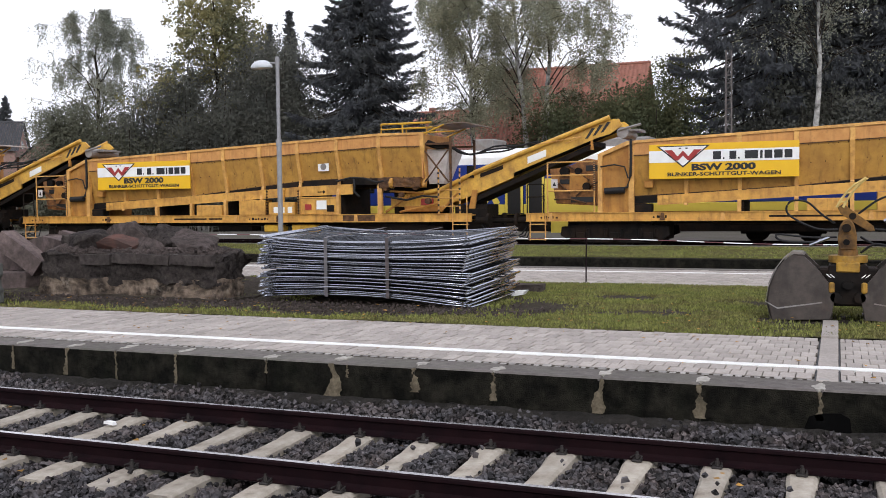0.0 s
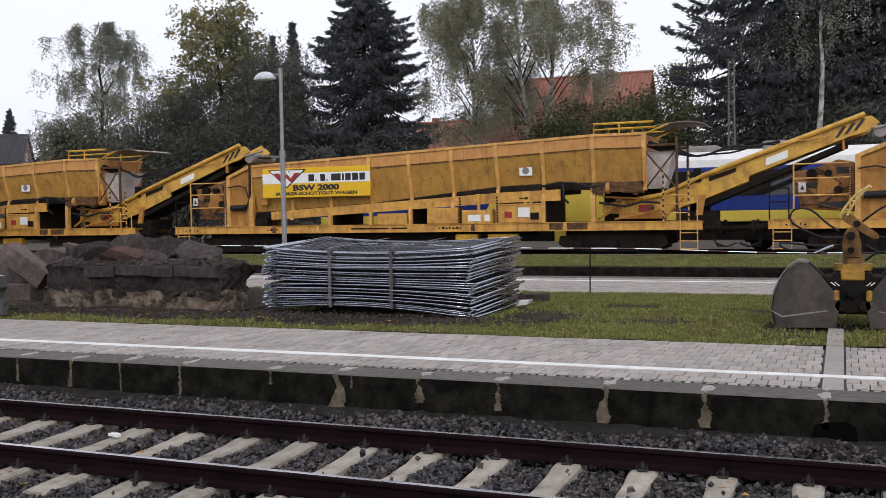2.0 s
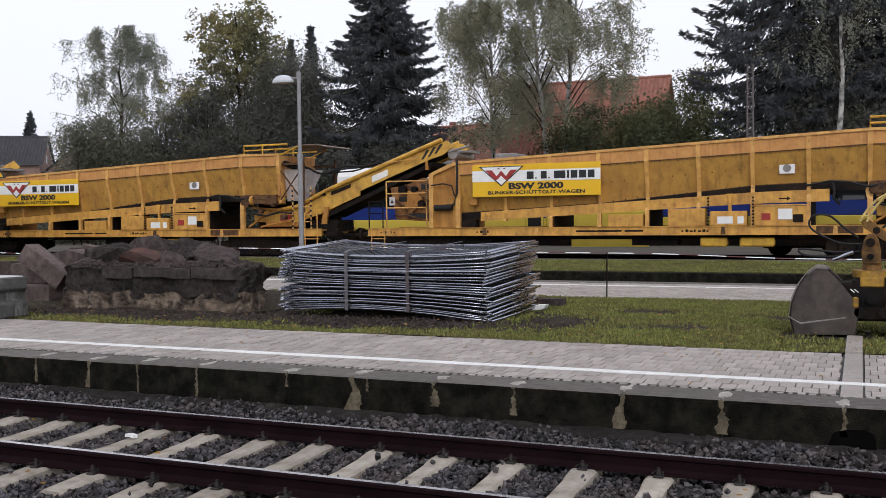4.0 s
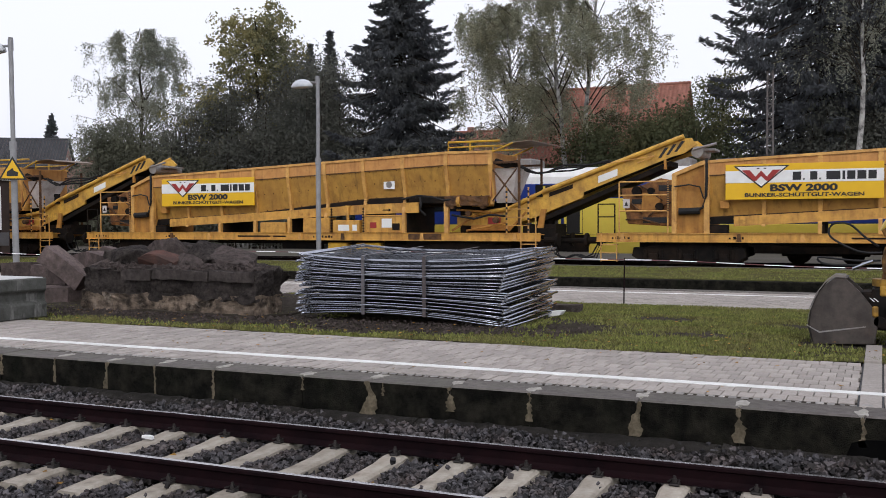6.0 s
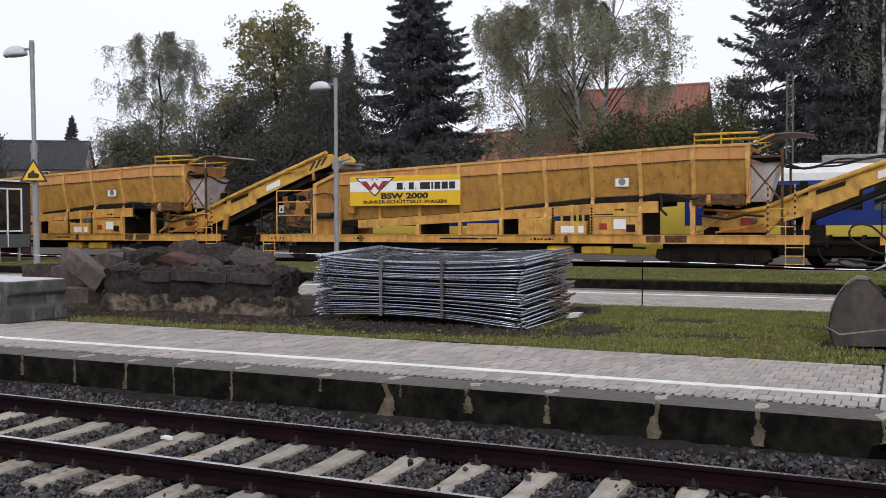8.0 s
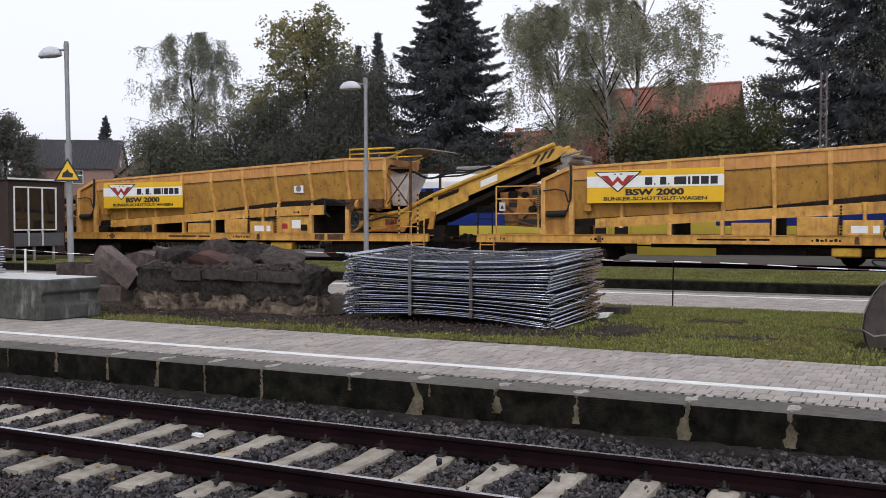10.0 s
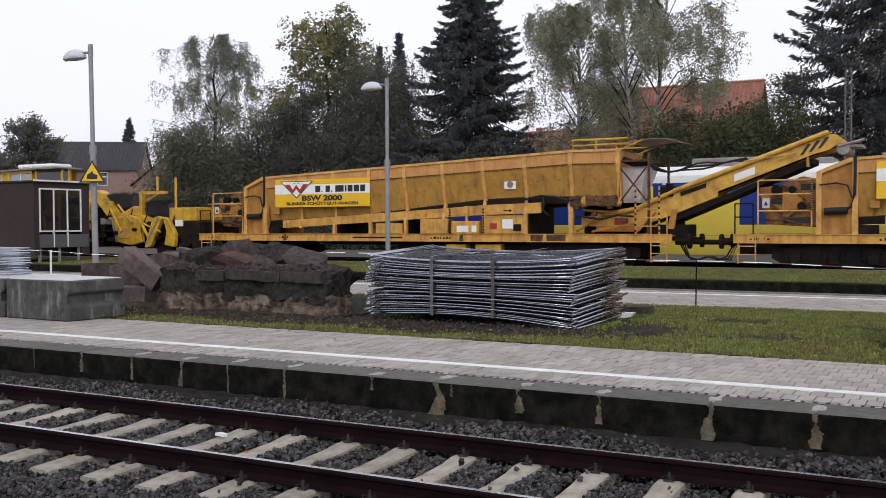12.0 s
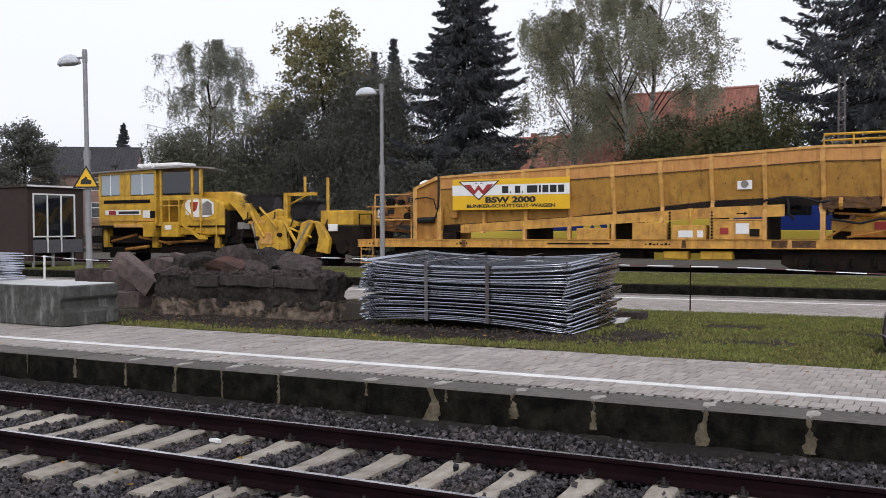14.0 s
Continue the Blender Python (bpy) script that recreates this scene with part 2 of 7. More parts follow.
M_BLOCKTOP = mat("pale_block_top", (0.55, 0.55, 0.54), (0.42, 0.42, 0.41), 4, 0.55, bump=0.2)
M_LINK = mat("pale_link_paint", (0.62, 0.47, 0.17), (0.42, 0.29, 0.08), 9, 0.5, bump=0.2, dirt=(0.12, 0.07, 0.03), dirt_amount=0.6, dirt_scale=6)
M_BUCKET = mat("worn_bucket_steel", (0.075, 0.062, 0.054), (0.022, 0.018, 0.016), 5, 0.42, 0.2, bump=0.2, dirt=(0.11, 0.088, 0.076), dirt_amount=0.55, dirt_scale=3.5, streak=(0.015, 0.012, 0.011), streak_amount=0.7, spots=(0.09, 0.06, 0.045))
M_GRABYEL = mat("grab_yellow", (0.46, 0.26, 0.025), (0.27, 0.14, 0.02), 6, 0.5, bump=0.2, dirt=(0.06, 0.035, 0.02), dirt_amount=0.9, dirt_scale=4)
M_MACHYEL = mat("machine_yellow", (0.64, 0.385, 0.035), (0.54, 0.31, 0.03), 5, 0.45, bump=0.1, dirt=(0.26, 0.13, 0.02), dirt_amount=0.65, dirt_scale=2.0, streak=(0.13, 0.065, 0.018), streak_amount=0.55, streak_scale=(4.0, 4.0, 0.7), spots=(0.11, 0.05, 0.017))
M_BRISTLE = mat("black_bristles", (0.05, 0.047, 0.05), (0.085, 0.08, 0.08), 20, 0.9, bump=0.6)
M_MAST = mat("weathered_mast_steel", (0.20, 0.18, 0.175), (0.13, 0.115, 0.11), 6, 0.6, 0.2, bump=0.1)
M_PANEL = mat("brown_shelter_panel", (0.055, 0.040, 0.036), (0.042, 0.031, 0.028), 3, 0.7, bump=0.1, dirt=(0.055, 0.045, 0.04), dirt_amount=0.5)
M_BRICK = mat("red_brick_wall", (0.36, 0.19, 0.15), (0.28, 0.145, 0.115), 5, 0.9, bump=0.3, dirt=(0.16, 0.09, 0.07), dirt_scale=0.5)
M_PINKBRICK = mat("pale_brick_wall", (0.36, 0.235, 0.20), (0.28, 0.18, 0.155), 5, 0.9, bump=0.3, dirt=(0.24, 0.17, 0.15), dirt_scale=0.4)
# Tile red is lightened to paint in the haze over the far roofs.
M_TILE = mat("red_roof_tile", (0.46, 0.21, 0.16), (0.37, 0.165, 0.125), 4, 0.8, bump=0.3, dirt=(0.30, 0.16, 0.13), dirt_amount=0.5, dirt_scale=0.6, rnd=0.15, island=True)
M_SLATE = mat("grey_roof_tile", (0.085, 0.085, 0.09), (0.06, 0.06, 0.064), 4, 0.8, bump=0.3, rnd=0.12, island=True)
M_BARK = mat("dark_bark", (0.055, 0.045, 0.036), (0.03, 0.025, 0.02), 5, 0.95, bump=0.7)
M_BIRCH = mat("birch_bark", (0.50, 0.49, 0.46), (0.34, 0.33, 0.31), 3, 0.85, bump=0.3, dirt=(0.03, 0.028, 0.026), dirt_amount=0.9, dirt_scale=2.2)


def leaf(name, c, c2, dry, rnd=0.35):
    m = mat(name, c, c2, 0.35, 0.75, bump=0, dirt=dry, dirt_amount=0.7, dirt_scale=0.28, rnd=rnd, island=True)
    n, l = m.node_tree.nodes, m.node_tree.links
    b = n["Principled BSDF"]
    thin = n.new("ShaderNodeBsdfTranslucent")
    both = n.new("ShaderNodeMixShader")
    both.inputs["Fac"].default_value = 0.52
    l.new(b.inputs["Base Color"].links[0].from_socket, thin.inputs["Color"])
    l.new(b.outputs["BSDF"], both.inputs[1])
    l.new(thin.outputs["BSDF"], both.inputs[2])
    l.new(both.outputs["Shader"], n["Material Output"].inputs["Surface"])
    return m


# Birch, thicket, shrub and needle tones are lifted towards grey as painted haze.
L_BIRCH = leaf("birch_leaf", (0.34, 0.345, 0.25), (0.26, 0.27, 0.205), (0.37, 0.33, 0.21), 0.22)
L_WILLOW = leaf("grey_birch_leaf", (0.31, 0.325, 0.27), (0.24, 0.25, 0.21), (0.32, 0.31, 0.23), 0.2)
L_POPLAR = leaf("autumn_leaf", (0.24, 0.24, 0.14), (0.165, 0.17, 0.11), (0.38, 0.31, 0.12), 0.3)
L_SPRUCE = leaf("spruce_needle", (0.13, 0.138, 0.15), (0.098, 0.105, 0.117), (0.145, 0.15, 0.146), 0.15)
L_THICKET = leaf("thicket_leaf", (0.19, 0.195, 0.145), (0.145, 0.15, 0.118), (0.21, 0.205, 0.145), 0.1)
L_DARK = leaf("dark_shrub_leaf", (0.165, 0.17, 0.15), (0.125, 0.13, 0.118), (0.185, 0.18, 0.145), 0.1)
L_BUSH = leaf("green_bush_leaf", (0.13, 0.15, 0.085), (0.09, 0.108, 0.066), (0.21, 0.185, 0.085), 0.12)
L_FALLEN = mat("fallen_leaf", (0.33, 0.20, 0.05), (0.22, 0.11, 0.035), 30, 0.8, bump=0, rnd=0.5, island=True)

# ---- building tools ----
OFF = [0.0, 0.0, 0.0]


def part(name, bm, material, parent=None, label="", smooth=False):
    """Links a bmesh as one mesh object, shifted by OFF, under a thing or a part."""
    if any(OFF):
        bmesh.ops.translate(bm, vec=OFF, verts=bm.verts)
    me = bpy.data.meshes.new(name)
    if smooth:
        for f in bm.faces:
            f.smooth = len(f.verts) <= 4
    bm.normal_update()
    bm.to_mesh(me)
    bm.free()
    for m in material if isinstance(material, (list, tuple)) else [material]:
        me.materials.append(m)
    ob = new(name, me)
    ob.parent = parent
    if label:
        ob["label"] = label
    return ob


def thing(name, label, category, group="", m=None, kind=""):
    ob = new(name)
    ob.empty_display_size = 0.3
    if m is not None:
        ob.matrix_basis = m
    return tagged(ob, label, category, group, kind)


def raw(name, verts, faces, material, parent=None, label=""):
    me = bpy.data.meshes.new(name)
    me.from_pydata(verts, [], faces)
    for m in material if isinstance(material, (list, tuple)) else [material]:
        me.materials.append(m)
    ob = new(name, me)
    ob.parent = parent
    if label:
        ob["label"] = label
    return ob


def B():
    return bmesh.new()


def box(bm, x0, x1, y0, y1, z0, z1, bevel=0.0, m=None, mi=0):
    v = [bm.verts.new(p) for p in ((x0, y0, z0), (x1, y0, z0), (x1, y1, z0), (x0, y1, z0), (x0, y0, z1), (x1, y0, z1), (x1, y1, z1), (x0, y1, z1))]
    fs = [bm.faces.new([v[i] for i in q]) for q in ((3, 2, 1, 0), (4, 5, 6, 7), (0, 1, 5, 4), (1, 2, 6, 5), (2, 3, 7, 6), (3, 0, 4, 7))]
    for f in fs:
        f.material_index = mi
    if bevel:
        es = list({e for f in fs for e in f.edges})
        r = bmesh.ops.bevel(bm, geom=es, offset=bevel, segments=1, affect="EDGES")
        v = list({q for f in r["faces"] for q in f.verts} | {q for q in v if q.is_valid})
    if m is not None:
        bmesh.ops.transform(bm, matrix=m, verts=[q for q in v if q.is_valid])
    return bm


def prism(bm, pts, y0, y1, mi=0, bevel=0.0):
    """A plate with the outline pts in x and z, from y0 to y1."""
    area = sum(a[0] * b[1] - b[0] * a[1] for a, b in zip(pts, pts[1:] + pts[:1]))
    if area < 0:
        pts = pts[::-1]
    a = [bm.verts.new((x, y0, z)) for x, z in pts]
    b = [bm.verts.new((x, y1, z)) for x, z in pts]
    k = len(pts)
    fs = [bm.faces.new(a), bm.faces.new(b[::-1])]
    for i in range(k):
        j = (i + 1) % k
        fs.append(bm.faces.new((a[j], a[i], b[i], b[j])))
    for f in fs:
        f.material_index = mi
    if bevel:
        bmesh.ops.bevel(bm, geom=list({e for f in fs for e in f.edges}), offset=bevel, segments=1, affect="EDGES")
    return bm


def tube(bm, pts, r, seg=6, r_end=None, cap=True, mi=0):
    """A round bar along pts, thinning to r_end."""
    pts = [Vector(p) for p in pts]
    rings = []
    k = len(pts)
    for i, p in enumerate(pts):
        d = (pts[min(i + 1, k - 1)] - pts[max(i - 1, 0)]).normalized()
        u = d.cross(Vector((0, 0, 1)) if abs(d.z) < 0.9 else Vector((1, 0, 0))).normalized()
        w = d.cross(u)
        rr = r if r_end is None else r + (r_end - r) * i / max(k - 1, 1)
        rings.append([bm.verts.new(p + rr * (math.cos(2 * math.pi * j / seg) * u + math.sin(2 * math.pi * j / seg) * w)) for j in range(seg)])
    for a, b in zip(rings, rings[1:]):
        for j in range(seg):
            f = bm.faces.new((a[j], a[(j + 1) % seg], b[(j + 1) % seg], b[j]))
            f.material_index = mi
    if cap:
        bm.faces.new(rings[0][::-1]).material_index = mi
        bm.faces.new(rings[-1]).material_index = mi
    return bm


def sheet(bm, rows, depth, mi=0):
    """A bent plate: a grid of points, thickened by the vector depth."""
    d = Vector(depth)
    front = [[bm.verts.new(p) for p in row] for row in rows]
    back = [[bm.verts.new(Vector(p) + d) for p in row] for row in rows]
    R, C = len(rows), len(rows[0])
    for i in range(R - 1):
        for j in range(C - 1):
            bm.faces.new((front[i][j], front[i][j + 1], front[i + 1][j + 1], front[i + 1][j])).material_index = mi
            bm.faces.new((back[i + 1][j], back[i + 1][j + 1], back[i][j + 1], back[i][j])).material_index = mi
    rim = [(0, j) for j in range(C)] + [(i, C - 1) for i in range(1, R)] + [(R - 1, j) for j in range(C - 2, -1, -1)] + [(i, 0) for i in range(R - 2, 0, -1)]
    for a, b in zip(rim, rim[1:] + rim[:1]):
        bm.faces.new((front[b[0]][b[1]], front[a[0]][a[1]], back[a[0]][a[1]], back[b[0]][b[1]])).material_index = mi
    return bm


def lettering(name, body, size, material, m, parent, label=""):
    cu = bpy.data.curves.new(name, "FONT")
    cu.body, cu.size, cu.extrude, cu.resolution_u, cu.offset = body, size, 0.003, 3, size * 0.03
    tmp = new(name, cu)
    bpy.context.view_layer.update()
    me = bpy.data.meshes.new_from_object(tmp)
    bpy.data.objects.remove(tmp)
    bpy.data.curves.remove(cu)
    xs = [v.co.x for v in me.vertices]
    w = max(xs) - min(xs)
    me.transform(Matrix.Translation((-min(xs), 0, 0)))
    me.materials.clear()
    me.materials.append(material)
    ob = new(name, me)
    ob.parent = parent
    ob.matrix_basis = m
    if label:
        ob["label"] = label
    return ob, w


def lerp(pts, x):
    for (a, b), (c, d) in zip(pts, pts[1:]):
        if x <= c:
            return b + (d - b) * max(0.0, (x - a)) / (c - a)
    return pts[-1][1]


def lump(bm, c, size, seed, cuts=3, rough=0.12, m=None, mi=0):
    """A broken block: a cut box pushed about by noise."""
    r = bmesh.ops.create_cube(bm, size=1.0)
    vs_ = r["verts"]
    es = list({e for v in vs_ for e in v.link_edges})
    bmesh.ops.subdivide_edges(bm, edges=es, cuts=cuts, use_grid_fill=True)
    vs_ = list(bm.verts)
    rot = m or Matrix()
    amp = rough * min(1.0, max(size[1], size[2]) * 1.2)
    for v in vs_:
        p = Vector((v.co.x * size[0], v.co.y * size[1], v.co.z * size[2]))
        o_ = Vector((seed * 7.3, seed * 1.7, seed))
        p = p + noise.noise_vector(p * 1.6 + o_) * amp + noise.noise_vector(p * 5.0 + o_) * amp * 0.55 + noise.noise_vector(p * 14.0 + o_) * amp * 0.25
        v.co = rot @ p + Vector(c)


# ---- the ground, the tracks and the platforms ----
P = 0.29
bm = B()
g = 2500
edges = [-g, -120, -40, 20, 120, g]
ys = [-g, -20, 3.0, 120, g]
vs = [[bm.verts.new((x, y, -0.34)) for x in edges] for y in ys]
for i in range(len(ys) - 1):
    for j in range(len(edges) - 1):
        bm.faces.new((vs[i][j], vs[i][j + 1], vs[i + 1][j + 1], vs[i + 1][j]))
tagged(part("ground", bm, M_GRAVEL), "grey gravel ground of the station yard", "ground", kind="structure")


def lumpy(name, x0, x1, y0, y1, z, nx, ny, amp, material, label, category, base):
    """A slab with an uneven top down to base."""
    verts, faces = [], []
    for j in range(ny + 1):
        for i in range(nx + 1):
            x, y = x0 + (x1 - x0) * i / nx, y0 + (y1 - y0) * j / ny
            verts.append((x, y, z + amp * noise.noise((x * 0.9, y * 0.9, 3.0)) + amp * 0.6 * noise.noise((x * 3.1, y * 3.1, 8.0))))
    for j in range(ny):
        for i in range(nx):
            a = j * (nx + 1) + i
            faces.append((a, a + 1, a + nx + 2, a + nx + 1))
    rim = [i for i in range(nx + 1)] + [j * (nx + 1) + nx for j in range(1, ny + 1)] + [ny * (nx + 1) + i for i in range(nx - 1, -1, -1)] + [j * (nx + 1) for j in range(ny - 1, 0, -1)]
    low = {}
    for r in rim:
        low[r] = len(verts)
        verts.append((verts[r][0], verts[r][1], base))
    for a, b in zip(rim, rim[1:] + rim[:1]):
        faces.append((b, a, low[a], low[b]))
    ob = raw(name, verts, faces, material)
    return tagged(ob, label, category, kind="structure")


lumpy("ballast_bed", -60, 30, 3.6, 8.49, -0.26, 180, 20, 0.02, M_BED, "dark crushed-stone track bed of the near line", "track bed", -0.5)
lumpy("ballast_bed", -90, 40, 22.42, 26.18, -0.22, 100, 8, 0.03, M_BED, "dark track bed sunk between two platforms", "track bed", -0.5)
lumpy("ballast_bed", -120, 60, 33.32, 37.6, -0.08, 120, 8, 0.03, M_GRAVEL, "grey gravel bed under the work train", "track bed", -0.5)
lumpy("ballast_bed", -120, 60, 37.62, 58.0, -0.06, 120, 20, 0.05, M_GRAVEL, "gravelled sidings behind the work train", "track bed", -0.5)
lumpy("near_platform", -60, 30, -14.0, 3.58, P, 40, 20, 0.004, M_KERB, "paved platform on which the viewer stands", "platform", -0.5)


def rail_profile(top):
    """Half outlines of a flat-bottomed rail, from the running surface down."""
    h = [(0.0, top), (0.024, top), (0.035, top - 0.012), (0.036, top - 0.034), (0.012, top - 0.048), (0.009, top - 0.115), (0.03, top - 0.135), (0.068, top - 0.148), (0.068, top - 0.158), (0.0, top - 0.158)]
    return h + [(-y, z) for y, z in h[-2:0:-1]]


def make_rail(y, top, x0, x1, parent):
    bm = B()
    prof = rail_profile(top)
    n_ = 24
    rings = [[bm.verts.new((x0 + (x1 - x0) * i / n_, y + a, b)) for a, b in prof] for i in range(n_ + 1)]
    for a, b in zip(rings, rings[1:]):
        for j in range(len(prof)):
            k = (j + 1) % len(prof)
            f = bm.faces.new((a[k], a[j], b[j], b[k]))
            zc = (prof[j][1] + prof[k][1]) / 2
            f.material_index = 1 if zc > top - 0.004 else 0
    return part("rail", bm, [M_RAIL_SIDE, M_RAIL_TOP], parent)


NEAR_RAIL, FAR_RAIL, SLEEPER_X0 = 6.048, 7.553, -7.43


def sleeper_mesh():
    """A concrete sleeper with raised rail seats and a slim waist, lying along y."""
    bm = B()
    prof = [(-1.3, -0.175), (-1.05, -0.165), (-0.92, -0.158), (-0.58, -0.158), (-0.38, -0.175), (0, -0.185), (0.38, -0.175), (0.58, -0.158), (0.92, -0.158), (1.05, -0.165), (1.3, -0.175)]
    half = [0.105, 0.11, 0.11, 0.108, 0.095, 0.09, 0.095, 0.108, 0.11, 0.11, 0.105]
    rings = []
    for (y, z), w in zip(prof, half):
        rings.append([bm.verts.new(p) for p in ((-w - 0.02, y, -0.38), (w + 0.02, y, -0.38), (w, y, z - 0.02), (w - 0.025, y, z), (-w + 0.025, y, z), (-w, y, z - 0.02))])
    for a, b in zip(rings, rings[1:]):
        for j in range(6):
            k = (j + 1) % 6
            bm.faces.new((a[j], a[k], b[k], b[j]))
    bm.faces.new(rings[0][::-1])
    bm.faces.new(rings[-1])
    bm.normal_update()
    me = bpy.data.meshes.new("sleeper")
    bm.to_mesh(me)
    bm.free()
    me.materials.append(M_SLEEPER)
    return me


def clip_mesh():
    """The spring clip and bolt that hold one side of the rail foot."""
    bm = B()
    box(bm, -0.04, 0.04, 0.045, 0.13, -0.16, -0.142, 0.006)
    tube(bm, [(-0.035, 0.13, -0.135), (-0.03, 0.06, -0.125), (0.0, 0.055, -0.13), (0.03, 0.06, -0.125), (0.045, 0.13, -0.125)], 0.007, 5)
    tube(bm, [(0, 0.095, -0.14), (0, 0.095, -0.105)], 0.019, 6)
    tube(bm, [(0, 0.095, -0.105), (0, 0.095, -0.085)], 0.012, 6)
    bm.normal_update()
    me = bpy.data.meshes.new("rail_clip")
    bm.to_mesh(me)
    bm.free()
    me.materials.append(M_IRON)
    return me


track = thing("railway_track", "rusty rails on pale concrete sleepers in dark ballast", "track", kind="structure")
make_rail(NEAR_RAIL, 0.0, -60, 30, track)
make_rail(FAR_RAIL, 0.0, -60, 30, track)
SLEEPER, CLIP = sleeper_mesh(), clip_mesh()
for i in range(-16, 22):
    s = new("sleeper", SLEEPER)
    s.parent = track
    s.matrix_basis = pose(SLEEPER_X0 + 0.6 * i, (NEAR_RAIL + FAR_RAIL) / 2, random.uniform(-0.006, 0.004), 0, 0, random.uniform(-0.5, 0.5))
    if -9 <= i <= 16:
        for ry in (NEAR_RAIL, FAR_RAIL):
            for turn in (0, 180):
                c = new("rail_clip", CLIP)
                c.parent = track
                c.matrix_basis = pose(SLEEPER_X0 + 0.6 * i, ry, 0, 0, 0, turn)

for y_axis, top, label in ((24.3, 0.0, "rails sunk between the two far platforms"), (35.2, 0.1, "rails under the yellow work train"), (41.4, 0.1, "rails under the blue railcar")):
    tr = thing("railway_track", label, "track", kind="structure")
    make_rail(y_axis - 0.752, top, -120, 60, tr)
    make_rail(y_axis + 0.752, top, -120, 60, tr)


def scatter_stones(name, count, region, size, seed, label):
    """Broken stones as one mesh: sharp eight-cornered lumps, turned at random."""
    rng = np.random.default_rng(seed)
    base = np.array([(-1, -0.8, -0.7), (1, -0.9, -0.6), (0.8, 1, -0.7), (-0.9, 0.8, -0.6), (-0.6, -0.7, 0.7), (0.8, -0.5, 0.6), (0.5, 0.8, 0.75), (-0.8, 0.5, 0.6)], float)
    quads = np.array([(3, 2, 1, 0), (4, 5, 6, 7), (0, 1, 5, 4), (1, 2, 6, 5), (2, 3, 7, 6), (3, 0, 4, 7)])
    pos = region(rng, count)
    n_ = len(pos)
    v = base[None] * rng.uniform(0.7, 1.25, (n_, 8, 3)) * rng.uniform(0.6, 1.2, (n_, 1, 3))
    q = rng.normal(size=(n_, 4))
    q /= np.linalg.norm(q, axis=1)[:, None]
    w, x, y, z = q.T
    R = np.stack([1 - 2 * (y * y + z * z), 2 * (x * y - z * w), 2 * (x * z + y * w), 2 * (x * y + z * w), 1 - 2 * (x * x + z * z), 2 * (y * z - x * w), 2 * (x * z - y * w), 2 * (y * z + x * w), 1 - 2 * (x * x + y * y)], -1).reshape(n_, 3, 3)
    v = np.einsum("nij,nkj->nki", R, v) * rng.uniform(size[0], size[1], (n_, 1, 1)) + pos[:, None]
    f = (quads[None] + 8 * np.arange(n_)[:, None, None]).reshape(-1, 4)
    ob = raw(name, v.reshape(-1, 3).tolist(), f.tolist(), M_BALLAST)
    return tagged(ob, label, "ballast", kind="stuff")


def near_bed(rng, n_):
    x, y = rng.uniform(-12.0, 2.0, n_), rng.uniform(4.4, 8.44, n_)
    z = -0.225 + 0.02 * np.sin(x * 2.3 + y * 3) * np.sin(y * 2.1) + rng.uniform(-0.02, 0.03, n_) + np.where(y > 7.7, (y - 7.7) * 0.21, 0)
    d = np.abs((x - SLEEPER_X0 + 0.3) % 0.6 - 0.3)
    on = (d < 0.115) & (y > 5.5) & (y < 8.1)
    rail = (np.abs(y - NEAR_RAIL) < 0.09) | (np.abs(y - FAR_RAIL) < 0.09)
    keep = (~on | (rng.uniform(0, 1, n_) < 0.006)) & ~rail & (rng.uniform(8.26, 8.46, n_) > y)
    z = np.where(on, -0.14, z)
    return np.stack([x, y, z], -1)[keep]


scatter_stones("ballast_stones", 74000, near_bed, (0.012, 0.029), 4, "dark broken ballast stones round the sleepers")

# the island platform in front of the viewer
EDGE = 8.47
plat = lumpy("platform_core", -60, 30, EDGE + 0.03, 11.62, P - 0.035, 60, 6, 0.0, M_JOINT, "sand bed under the platform paving", "platform", -0.5)
wall = thing("platform_wall", "dark mossy concrete platform wall with pale mortar patches", "platform wall", kind="structure")
# the joints of the kerb stones, uneven from stone to stone
SEEN = [-0.127, -1.086, -1.951, -2.953, -3.752, -4.648, -5.405, -6.53, -7.327, -8.007, -8.809]
JOINTS = [-0.127 + 0.87 * i for i in range(6, 0, -1)] + SEEN + [-8.809 - 0.86 * i for i in range(1, 16)]
for a, b in zip(JOINTS[1:], JOINTS):
    bm = B()
    dy = random.uniform(-0.006, 0.006)
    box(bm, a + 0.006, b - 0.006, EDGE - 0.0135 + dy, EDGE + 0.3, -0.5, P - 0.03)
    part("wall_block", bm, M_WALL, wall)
    bm = B()
    box(bm, a + 0.005, b - 0.005, EDGE - 0.012 + dy, EDGE + 0.42, P - 0.1, P + random.uniform(-0.004, 0.004), 0.015)
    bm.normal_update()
    # Front faces take the near-black wall material; the other faces stay kerb grey.
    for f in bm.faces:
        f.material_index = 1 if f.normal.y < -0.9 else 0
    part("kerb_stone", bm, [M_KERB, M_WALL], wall)


